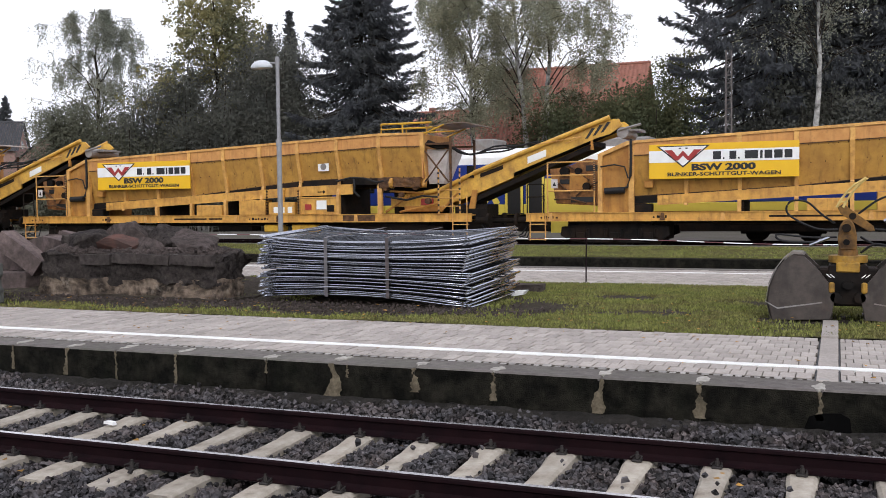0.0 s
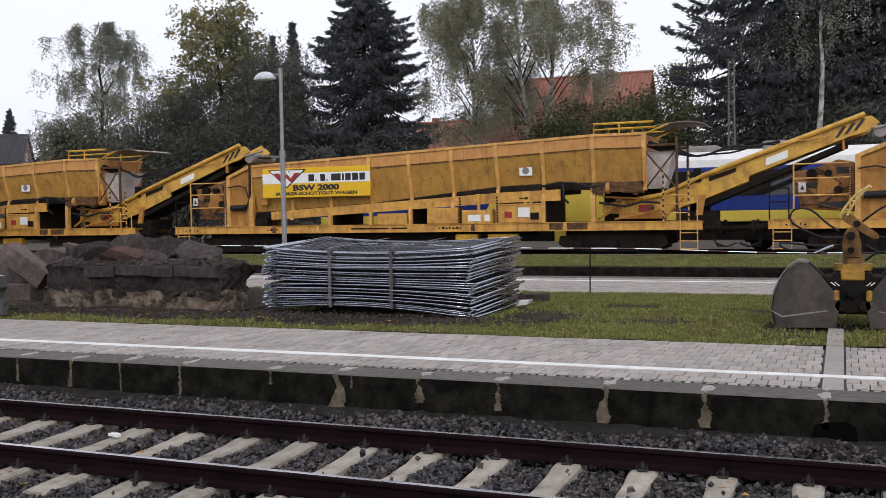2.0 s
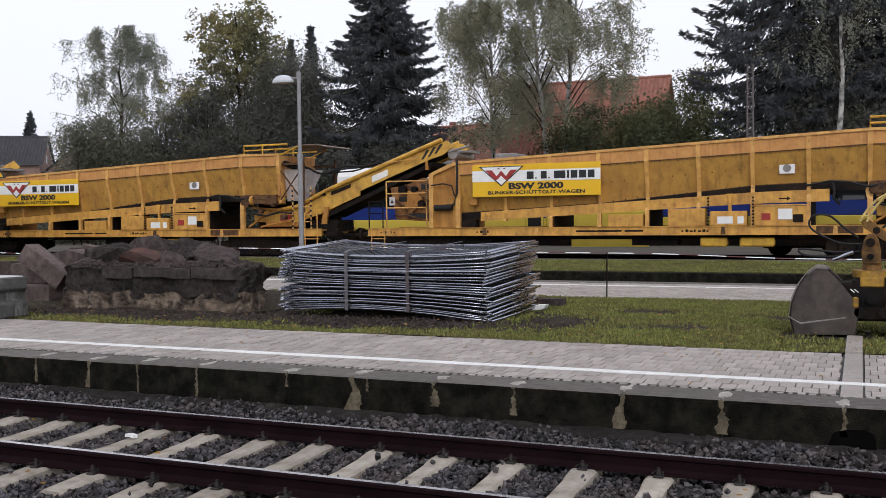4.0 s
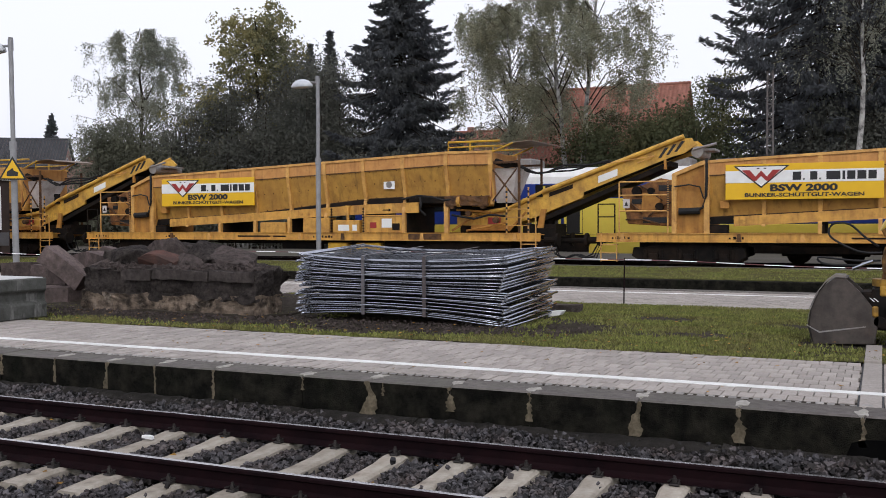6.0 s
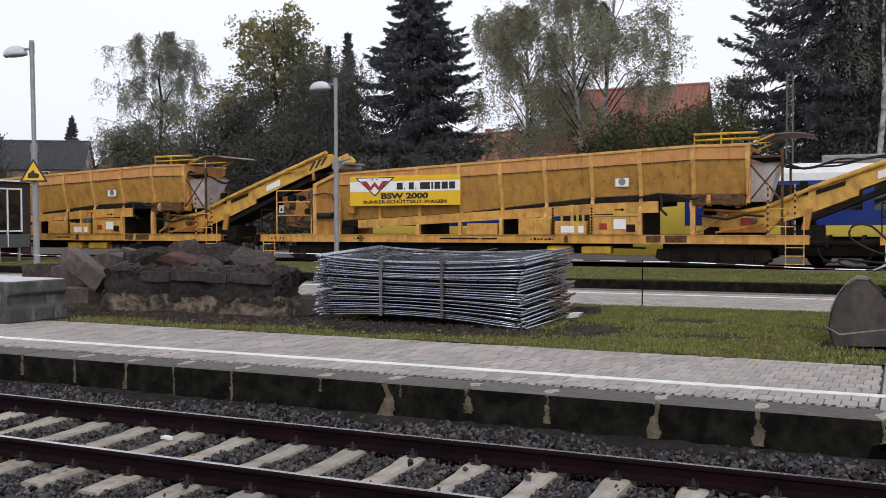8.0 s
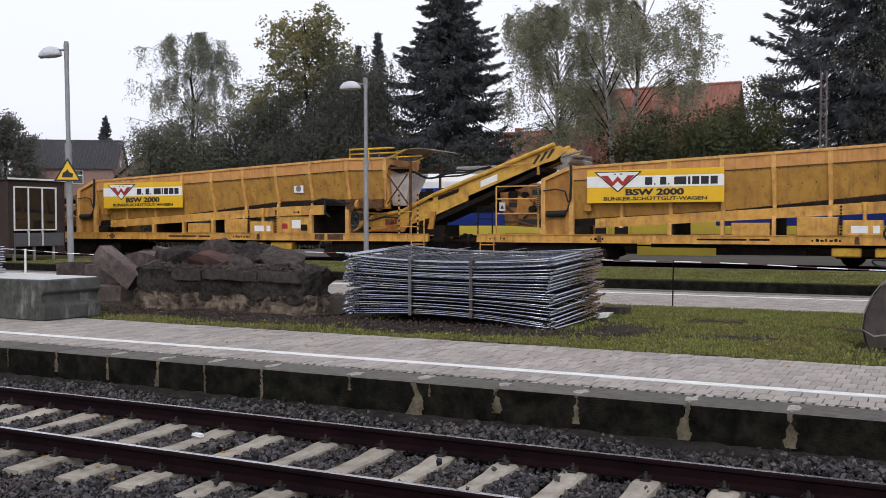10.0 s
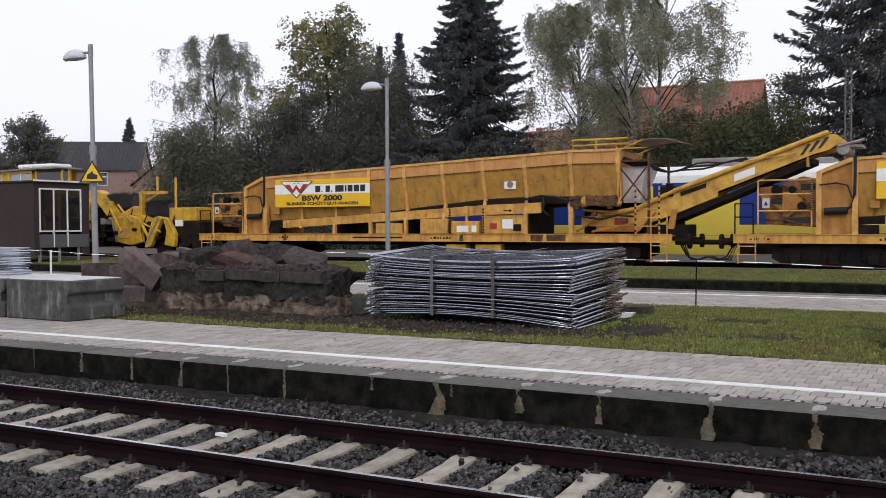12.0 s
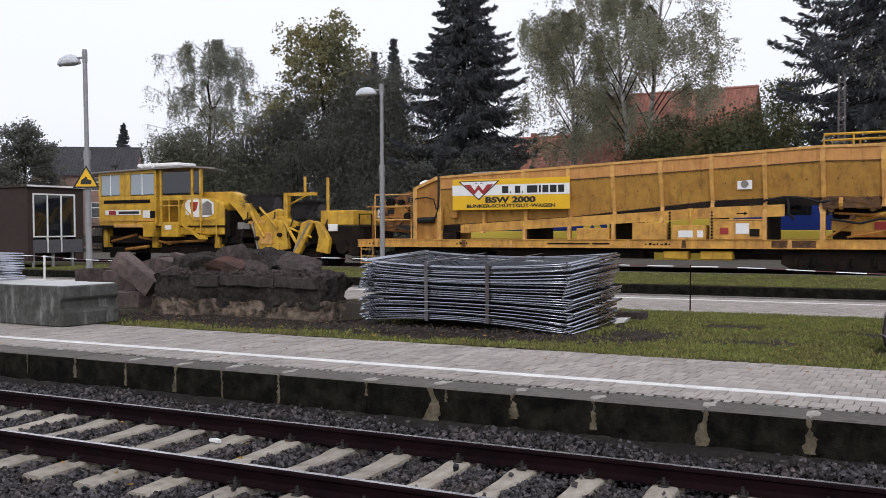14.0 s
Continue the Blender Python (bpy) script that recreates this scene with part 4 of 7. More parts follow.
    prism(bm, [(0.25, 1.66), (8.1, 2.07), (9.9, 2.15), (9.9, 2.53), (8.1, 2.42), (0.25, 1.99)], 0.1, 0.16)
    prism(bm, [(9.9, 2.15), (12.3, 2.2), (12.3, 2.6), (9.9, 2.53)], 0.1, 0.16)
    part("lower_beam", bm, M_YELLOW, w, "slanting yellow beam below the hopper")
    bm = B()
    box(bm, 9.98, 11.62, 0.06, 0.12, 1.43, 2.12, 0.01)
    sp = part("side_panel", bm, M_YELLOW, w)
    part("panel_seam", box(B(), 10.0, 11.6, 0.05, 0.062, 2.06, 2.075), M_SOOT, sp)
    part("arrow_mark", prism(B(), [(10.75, 2.33), (11.0, 2.33), (11.0, 2.38), (11.12, 2.31), (11.0, 2.24), (11.0, 2.29), (10.75, 2.29)], 0.09, 0.098), M_DARK, sp)
    for x0, x1, z1, wht in ((5.06, 6.3, 1.84, False), (7.15, 8.4, 2.02, False), (8.55, 9.75, 1.92, True)):
        bm = B()
        box(bm, x0, x1, -0.02, 0.5, 1.42, z1, 0.02)
        bx = part("tool_box", bm, M_YELLOW, w, "yellow steel tool box on the underframe")
        if wht:
            for a, b in ((0.25, 0.75), (0.9, 1.1)):
                bm = B()
                box(bm, x0 + a, x0 + b, -0.03, -0.018, 1.5, 1.74)
                part("notice", bm, M_WHITE, bx, "white notice plate")
    for x, z, s, t in ((10.35, 1.72, 0.14, M_RED), (10.95, 1.8, 0.22, M_WHITE), (11.35, 1.66, 0.16, M_DARK), (11.0, 3.32, 0.24, M_WHITE)):
        bm = B()
        yy = side_y(x, z) if z > 2.6 else 0.06
        box(bm, x - s, x + s, yy - 0.03, yy - 0.012, z - s * 0.8, z + s * 0.8)
        pl = part("plate", bm, t, w, "small notice plate")
        if z > 3:
            bm = B()
            tube(bm, [(x, yy - 0.04, z - 0.02), (x, yy - 0.029, z - 0.02)], 0.13, 12)
            part("emblem", bm, M_GREYMETAL, pl)
    bm = B()
    tube(bm, [(9.2, 0.05, 1.9), (9.2, 0.05, 2.45)], 0.06, 8)
    box(bm, 9.1, 9.3, 0.0, 0.12, 2.4, 2.5)
    part("filler_pipe", bm, M_YELLOW, w)
    for x in (8.5, 9.95):
        bm = B()
        tube(bm, [(x, -0.04, 1.43), (x, -0.04, 2.42)], 0.012, 5)
        ch = part("chain", bm, M_DARK, w, "dark hanging chain")
        for i in range(9):
            part("chain_link", box(B(), x - 0.035, x + 0.035, -0.06, -0.02, 1.45 + i * 0.11, 1.50 + i * 0.11), M_DARK, ch)
    # crossing beams inside the underside, seen through the gap
    bm = B()
    for x in (3.0, 6.4, 9.9, 11.7):
        box(bm, x - 0.08, x + 0.08, 0.2, 2.7, 1.4, lerp(LOW, x))
    prism(bm, [(-0.4, 1.75), (9.0, 2.28), (12.5, 2.45), (12.5, 2.6), (9.0, 2.45), (-0.4, 1.9)], 0.6, 2.3)
    part("floor_conveyor", bm, M_DARK, w, "dark conveyor under the hopper")
    # front block with its black hoses
    bm = B()
    prism(bm, [(-1.75, 1.42), (-0.62, 1.42), (-0.62, 3.8), (-0.75, 3.78), (-1.75, 3.38)], 0.1, 2.8, bevel=0.02)
    fb = part("front_block", bm, M_RUSTY, w, "rusty yellow inlet block")
    bm = B()
    prism(bm, [(-1.8, 3.34), (-0.62, 3.80), (-0.62, 3.90), (-0.8, 3.88), (-1.8, 3.46)], -0.02, 0.14)
    prism(bm, [(-1.8, 1.42), (-1.64, 1.42), (-1.64, 3.44), (-1.8, 3.38)], -0.02, 0.1)
    prism(bm, [(-0.72, 1.42), (-0.54, 1.42), (-0.54, 3.86), (-0.72, 3.84)], -0.02, 0.14)
    part("block_rim", bm, M_RIB, fb)
    bm = B()
    tube(bm, [(-0.63, -0.07, 3.95), (-0.62, -0.08, 3.3), (-0.64, -0.08, 2.7), (-0.75, -0.08, 2.3), (-1.0, -0.06, 2.18), (-1.45, -0.06, 2.16)], 0.048, 8)
    tube(bm, [(-1.7, -0.05, 3.02), (-1.2, -0.06, 3.08), (-0.85, -0.07, 3.0), (-0.72, -0.08, 2.6)], 0.028, 6)
    part("hose", bm, M_RUBBER, fb, "thick black hose")
    bm = B()
    tube(bm, [(-1.55, -0.05, 2.17), (-0.85, -0.05, 2.19)], 0.12, 10)
    part("rolled_sheet", bm, M_RUBBER, fb)
    part("dark_box", box(B(), -0.55, 0.05, 0.1, 0.5, 1.42, 1.72, 0.02), M_DARK, w)
    part("junction_box", box(B(), -0.2, 0.1, 0.05, 0.3, 2.25, 2.5, 0.02), M_RUSTY, w)
    # machinery stand with its guard rail at the front
    bm = B()
    prism(bm, [(-3.45, 1.75), (-1.8, 1.65), (-1.8, 3.25), (-2.3, 3.35), (-3.0, 3.05), (-3.7, 3.0)], 0.5, 2.4, bevel=0.03)
    mb = part("drive_unit", bm, M_UNIT, w, "rusty yellow drive unit")
    for x, z, r in ((-3.1, 2.9, 0.17), (-2.6, 2.9, 0.12), (-2.3, 2.35, 0.14)):
        bm = B()
        tube(bm, [(x, 0.3, z), (x, 0.55, z)], r, 12)
        part("motor", bm, M_DARK, mb)
    # Black boxes on the panel paint the shade in the unit's openings.
    for q in ((-3.3, -2.5, 0.46, 0.52, 2.45, 2.62), (-2.9, -2.0, 0.46, 0.52, 1.78, 1.98), (-2.35, -1.9, 0.46, 0.52, 2.9, 3.1)):
        part("vent_opening", box(B(), *q, 0.01), M_BLACK, mb)
    for x in (-4.4, -3.8):
        part("end_post", tube(B(), [(x, 0.05, 1.42), (x, 0.05, 2.45)], 0.026, 6), M_DARK, w)
    for z in (2.45, 2.0):
        part("end_rail", tube(B(), [(-4.4, 0.05, z), (-3.8, 0.05, z)], 0.024, 6), M_DARK, w)
    bm = B()
    for z in (3.22, 2.75, 2.2):
        tube(bm, [(-3.65, 0.08, z), (-1.95, 0.08, z)], 0.028, 6)
    for x in (-3.65, -1.95):
        tube(bm, [(x, 0.08, 1.42), (x, 0.08, 3.22)], 0.028, 6)
    part("guard_rail", bm, M_RIB, w, "pale yellow tubular guard rail")
    for i in range(14):
        part("guard_stripe", box(B(), -1.98, -1.90, 0.03, 0.06, 2.2 + i * 0.075, 2.235 + i * 0.075), M_BLACK, w)
    part("notice", box(B(), -3.5, -3.27, 0.03, 0.05, 2.3, 2.62), M_FUNNEL, w, "grubby pale warning plate")
    part("warning_mark", prism(B(), [(-3.45, 2.38), (-3.32, 2.38), (-3.385, 2.54)], 0.02, 0.029), M_BLACK, w)
    for x0, z0, x1, z1 in ((-3.6, 2.6, -2.9, 2.1), (-3.0, 3.1, -2.2, 2.55), (-2.7, 2.0, -1.9, 2.5), (-3.5, 1.9, -2.3, 1.75)):
        part("pipe", tube(B(), [(x0, 0.42, z0), ((x0 + x1) / 2, 0.36, (z0 + z1) / 2 + 0.08), (x1, 0.42, z1)], 0.035, 6), M_SOOT, mb)
    part("drive_cover", prism(B(), [(-2.95, 2.2), (-2.3, 2.25), (-2.25, 2.75), (-2.9, 2.85)], 0.38, 0.5, bevel=0.02), M_RUSTY, mb)
    # buffers, steps and coupling hoses at both ends
    for x, s in ((-4.45, -1), (17.25, 1)):
        for y in (0.55, 2.35):
            bm = B()
            tube(bm, [(x, y, 1.16), (x + s * 0.45, y, 1.16)], 0.13, 10)
            tube(bm, [(x + s * 0.45, y, 1.16), (x + s * 0.55, y, 1.16)], 0.26, 14)
            part("buffer", bm, M_DARK, w)
        bm = B()
        x0 = x + (0.15 if s < 0 else -0.75)
        for z in (1.0, 0.72, 0.45):
            box(bm, x0, x0 + 0.6, -0.02, 0.18, z, z + 0.03)
        for xx in (x0, x0 + 0.57):
            box(bm, xx, xx + 0.03, -0.02, 0.02, 0.42, 2.1 if s > 0 else 1.4)
        part("steps", bm, M_RIB, w, "yellow access steps")
        bm = B()
        for k in range(3):
            tube(bm, [(x + s * 0.1, 0.7 + 0.3 * k, 1.1), (x + s * 0.35, 0.7 + 0.3 * k, 0.65 - 0.08 * k), (x + s * 0.7, 0.8 + 0.3 * k, 0.5), (x + s * 1.0, 0.8 + 0.3 * k, 0.62)], 0.028, 6)
        part("brake_hose", bm, M_RUBBER, w)
    bm = B()
    tube(bm, [(17.3, 1.45, 1.12), (19.3, 1.45, 1.12)], 0.09, 8)
    part("coupling", bm, M_DARK, w)
    # discharge end: motor, funnel, canopy
    bm = B()
    tube(bm, [(13.8, 0.15, 2.6), (14.45, 0.15, 2.62)], 0.16, 12)
    tube(bm, [(14.0, -0.02, 2.6), (14.12, -0.02, 2.6)], 0.2, 12)
    box(bm, 14.5, 15.2, 0.1, 0.7, 2.42, 2.75, 0.02)
    part("hydraulic_motor", bm, M_YELLOW, w)
    bm = B()
    sheet(bm, [[(13.42, 0.0, 1.41), (13.58, 0.0, 1.41)], [(13.42, 0.0, 2.25), (13.58, 0.0, 2.25)], [(13.36, 0.1, 2.5), (13.6, 0.1, 2.5)], [(13.44, 0.2, 2.75), (13.58, 0.2, 2.75)]], (0, 0.18, 0))
    part("leg", bm, M_RIB, w)
    bm = B()
    tube(bm, [(11.6, 0.1, 2.72), (12.3, 0.02, 2.84), (12.9, 0.0, 2.8), (13.4, -0.06, 2.65), (13.9, 0.0, 2.7)], 0.045, 6)
    tube(bm, [(12.4, 0.02, 2.82), (12.45, 0.0, 2.5), (12.42, 0.0, 2.3), (12.6, 0.1, 2.1)], 0.045, 6)
    tube(bm, [(13.7, 0.1, 2.1), (14.6, 0.1, 1.95), (15.2, 0.2, 2.1), (15.8, 0.3, 2.05)], 0.045, 6)
    part("hose", bm, M_RUBBER, w)
    bm = B()
    lo, hi = [], []
    for k in range(4):
        a = k * math.pi / 2 + math.pi / 4
        lo.append((15.62 + 0.42 * math.cos(a), 0.95 + 0.45 * math.sin(a)))
        hi.append((15.7 + 0.75 * math.cos(a), 1.2 + 1.1 * math.sin(a)))
    sheet(bm, [[(*lo[k % 4], 2.55) for k in range(5)], [(*hi[k % 4], 3.85) for k in range(5)]], (0, 0.02, 0))
    fn = part("funnel", bm, M_FUNNEL, w, "whitish discharge funnel")
    for y in (0.12, 2.7):
        part("post", box(B(), 16.35, 16.43, y, y + 0.08, 1.42, 4.3), M_SOOT, fn, "rusty post beside the funnel")
        part("crossbar", box(B(), 15.34, 16.34, y, y + 0.07, 4.0, 4.08), M_SOOT, fn)
    part("brace", tube(B(), [(15.35, 0.1, 3.8), (16.35, 0.05, 2.6)], 0.035, 6), M_SOOT, fn)
    part("brace", tube(B(), [(16.35, 0.02, 3.8), (15.4, 0.0, 2.6)], 0.03, 6), M_SOOT, fn)
    bm = B()
    tube(bm, [(15.4, 0.3, 4.1), (15.8, 0.3, 3.95), (16.3, 0.35, 4.0)], 0.12, 8)
    part("drum", bm, M_DARK, w)
    bm = B()
    rows = []
    for k in range(9):
        u = k / 8
        x = 15.6 + 1.7 * u
        z = 4.70 + 0.10 * math.sin(u * 2.6) - (0.5 * (u - 0.7) ** 2 if u > 0.7 else 0)
        rows.append([(x, 0.3, z), (x, 2.6, z)])
    sheet(bm, rows, (0, 0, 0.025))
    part("canopy", bm, M_CANOPY, w, "bent brownish sheet-metal canopy")
    bm = B()
    for y in (0.25, 2.6):
        bm = B()
        tube(bm, [(13.5, y, 4.45), (13.5, y, 4.86), (15.6, y, 4.86)], 0.045, 6)
        tube(bm, [(13.5, y, 4.66), (15.6, y, 4.68)], 0.03, 6)
        tube(bm, [(14.4, y, 4.45), (14.4, y, 4.86)], 0.03, 6)
        tube(bm, [(15.2, y, 4.4), (16.1, y, 4.76)], 0.035, 6)
        part("canopy_rail", bm, M_MACHYEL, w, "yellow tube frame over the hopper end")
    # Added dark box backs the gaps in the discharge machinery.
    part("gear_housing", box(B(), 13.7, 15.7, 0.9, 2.2, 1.42, 2.62, 0.03), M_DARK, w)
    part("gear_guard", box(B(), 14.3, 15.9, 0.55, 0.62, 1.5, 1.72, 0.02), M_RUSTY, w)
    bm = B()
    lump(bm, (14.35, 0.12, 2.62), (1.7, 0.36, 0.34), 5.5, 14, 0.14)
    part("rolled_tarpaulin", bm, M_SOOT, w, "crumpled rust-brown sheet rolled under the hopper end")
    for x, z, r in ((13.75, 2.42, 0.1), (15.0, 2.45, 0.12), (14.4, 2.15, 0.09), (15.5, 1.9, 0.11)):
        part("pulley", tube(B(), [(x, -0.02, z), (x, 0.2, z)], r, 12), M_SOOT, w)
    for x0, z0, x1, z1 in ((13.6, 1.5, 14.6, 2.1), (14.2, 1.5, 15.8, 1.8), (15.9, 1.5, 16.6, 2.2), (13.8, 2.3, 15.2, 2.2)):
        part("brace", tube(B(), [(x0, 0.35, z0), (x1, 0.35, z1)], 0.045, 6), M_RUSTY, w)
    # discharge conveyor
    ang = [(14.2, 1.85), (15.9, 2.05), (17.0, 2.62), (22.55, 4.62)]
    bm = B()
    for y0, y1 in ((0.62, 0.70), (2.15, 2.23)):
        prism(bm, [(13.7, 1.72), (15.6, 1.62), (16.9, 2.02), (18.7, 2.72), (18.7, 2.9), (21.85, 4.08), (22.3, 4.2), (22.75, 4.5), (22.5, 4.72), (22.2, 4.7), (18.2, 3.32), (16.0, 2.42), (15.0, 2.2), (13.7, 2.05)], y0, y1)
    cv = part("discharge_conveyor", bm, M_CONV, w, "long yellow slewing conveyor rising over the next wagon")
    bm = B()
    for y in (0.56, 2.29):
        tube(bm, [(14.3, y, 2.1), (15.8, y, 2.32), (17.2, y, 2.95), (19.5, y, 3.78), (22.3, y, 4.78)], 0.085, 8)
    part("conveyor_tube", bm, M_CONV, cv)
    bm = B()
    sheet(bm, [[(15.0, 0.72, 1.85), (15.0, 2.12, 1.85)], [(16.9, 0.72, 2.3), (16.9, 2.12, 2.3)], [(22.4, 0.72, 4.4), (22.4, 2.12, 4.4)]], (0, 0, 0.06))
    sheet(bm, [[(17.2, 0.68, 2.05), (17.2, 2.16, 2.05)], [(21.8, 0.68, 3.95), (21.8, 2.16, 3.95)]], (0, 0, -0.18))
    part("belt", bm, M_DARK, cv, "black conveyor belt")
    bm = B()
    tube(bm, [(22.75, 0.55, 4.22), (22.75, 2.3, 4.22)], 0.2, 14)
    box(bm, 22.5, 23.3, 0.9, 2.0, 4.28, 4.36)
    tube(bm, [(22.6, 0.55, 4.3), (23.4, 0.6, 4.5)], 0.05, 6)
    part("head_roller", bm, M_GREYMETAL, cv, "grey head roller")
    bm = B()
    for k in range(3):
        x = 21.4 + 0.28 * k
        prism(bm, [(x, 4.05 + 0.1 * k), (x + 0.1, 4.06 + 0.1 * k), (x + 0.36, 4.42 + 0.1 * k), (x + 0.24, 4.42 + 0.1 * k)], 0.605, 0.625)
    part("hazard_stripe", bm, M_BLACK, cv)
    bm = B()
    prism(bm, [(19.25, 3.22), (19.95, 3.47), (19.95, 3.72), (19.25, 3.47)], 0.6, 0.625)
    part("notice", bm, M_WHITE, cv, "white label plate")
    bm = B()
    prism(bm, [(17.4, 2.75), (18.3, 3.05), (18.3, 3.2), (17.4, 2.9)], 0.595, 0.625)
    box(bm, 16.9, 17.15, 0.5, 0.64, 2.75, 3.2)
    part("slide_rail", bm, M_DARK, cv)
    bm = B()
    box(bm, 15.0, 15.5, 0.55, 0.6, 1.75, 2.0)
    part("red_plate", bm, M_RED, cv)
    bm = B()
    tube(bm, [(20.7, 0.5, 3.9), (21.3, 0.5, 4.13), (19.6, 0.48, 3.9)], 0.02, 5)
    part("pull_cord", bm, M_RIB, cv)
    part("end_stop", prism(B(), [(21.62, 3.65), (21.72, 3.65), (21.68, 4.0), (21.62, 4.0)], 0.52, 0.62), M_RUSTY, cv)
    bm = B()
    prism(bm, [(16.9, 1.4), (17.15, 1.4), (17.3, 2.3), (17.1, 2.3)], 0.55, 0.65)
    part("support_arm", bm, M_RUSTY, cv, "rusty support arm")
    bm = B()
    box(bm, 16.3, 17.6, 0.8, 2.1, 1.3, 1.75)
    tube(bm, [(17.0, 1.45, 1.3), (17.0, 1.45, 2.1)], 0.35, 12)
    box(bm, 16.5, 17.7, 0.5, 0.8, 1.2, 1.6)
    part("turntable", bm, M_DARK, cv)
    bm = B()
    for k, y in enumerate((0.5, 0.8, 1.2)):
        pts = []
        for i in range(13):
            u = i / 12
            pts.append((15.7 + 4.0 * u, y + 0.1 * math.sin(u * 9 + k), 3.95 - 0.02 * k - 0.28 * math.sin(math.pi * min(1, u * 1.3)) ** 2 + 0.07 * math.sin(u * 14 + k)))
        tube(bm, pts, 0.035, 6)
    part("cable_loom", bm, M_RUBBER, w, "sagging black cables over the coupling")
    bm = B()
    for x in (15.95, 16.8):
        tube(bm, [(x, 0.02, 1.4), (x, 0.02, 3.1)], 0.03, 6)
    for z in (1.7, 2.0, 2.3):
        tube(bm, [(15.95, 0.02, z), (16.8, 0.02, z)], 0.022, 6)
    part("ladder", bm, M_RIB, w, "yellow ladder at the wagon end")
    for x in (15.95, 16.8):
        for i in range(8):
            part("ladder_stripe", box(B(), x - 0.034, x + 0.034, -0.014, 0.02, 1.5 + i * 0.2, 1.58 + i * 0.2), M_BLACK, w)
    # tanks under the frame
    for x0, x1 in ((8.2, 9.1), (9.5, 10.6)):
        bm = B()
        box(bm, x0, x1, 0.15, 0.6, 0.72, 1.02, 0.04)
        part("air_tank", bm, M_MACHYEL, w, "yellow tank under the frame")
    bm = B()
    box(bm, 2.0, 11.0, 1.2, 1.7, 0.95, 1.2)
    tube(bm, [(0.8, 0.4, 1.05), (11.8, 0.4, 0.95)], 0.03, 6)
    box(bm, 5.8, 7.4, 0.5, 1.2, 0.75, 1.1)
    part("brake_gear", bm, M_DARK, w)
    # name board
    bm = B()
    box(bm, 0.0, 4.83, -0.09, -0.05, 2.55, 3.72, 0.006)
    sg = part("name_board", bm, M_SIGN, w, "yellow name board with a white band and a red and white triangle emblem")
    bm = B()
    box(bm, 0.0, 4.83, -0.098, -0.094, 3.1, 3.5)
    part("white_band", bm, M_WHITE, sg)
    for k, (tri, mt) in enumerate((([(0.26, 3.66), (2.02, 3.66), (1.14, 2.92)], M_BLACK), ([(0.36, 3.63), (1.92, 3.63), (1.14, 2.98)], M_WHITE))):
        bm = B()
        prism(bm, tri, -0.106 - 0.006 * k, -0.101 - 0.006 * k)
        part("emblem_triangle", bm, mt, sg)
    bm = B()
    prism(bm, [(0.52, 3.52), (0.78, 3.52), (0.96, 3.3), (1.14, 3.5), (1.32, 3.3), (1.5, 3.52), (1.76, 3.52), (1.38, 3.16), (1.3, 3.16), (1.14, 3.32), (0.98, 3.16), (0.9, 3.16)], -0.118, -0.113)
    part("emblem_chevron", bm, M_RED, sg)
    for x in (1.0, 1.22):
        part("emblem_mark", box(B(), x, x + 0.08, -0.119, -0.114, 3.55, 3.59), M_BLACK, sg)
    x = 2.12
    for wd in (0.26, 0.05, 0.0, 0.22, 0.05, 0.0, 0.42, 0.08, 0.24, 0.26, 0.24):
        if wd:
            part("name_bar", box(B(), x, x + wd, -0.104, -0.1, 3.17, 3.17 + (0.27 if wd > 0.07 else 0.06)), M_BLACK, sg, "black bar of the owner's name" if x < 2.2 else "")
        x += wd + 0.06 if wd else 0.1
    for body, size, xx, zz, width in (("BSW 2000", 0.30, 1.42, 2.82, 2.05), ("BUNKER-SCHÜTTGUT-WAGEN", 0.17, 0.62, 2.64, 3.65)):
        ob, w0 = lettering("lettering", body, size, M_BLACK, Matrix(), sg)
        ob.matrix_basis = Matrix.Translation((xx, -0.103, zz - RAIL_Z)) @ Matrix.Rotation(math.pi / 2, 4, "X") @ Matrix.Diagonal((width / w0, 1, 1, 1))
        if size > 0.2:
            bold = ob.copy()
            scene.collection.objects.link(bold)
            bold.matrix_basis = Matrix.Translation((0.02, -0.001, 0.008)) @ ob.matrix_basis
    OFF[:] = (0, 0, 0)
    return w


WAGON = hopper_wagon(pose(-29.87, FACE, RAIL_Z))
WAGONS = [WAGON]
for k in (-1, 1, 2):
    WAGONS.append(copy_thing(WAGON, pose(-29.87 - PITCH * k, FACE, RAIL_Z)))
WAGON_OFFSETS = [0.0, PITCH, -PITCH, -2 * PITCH]


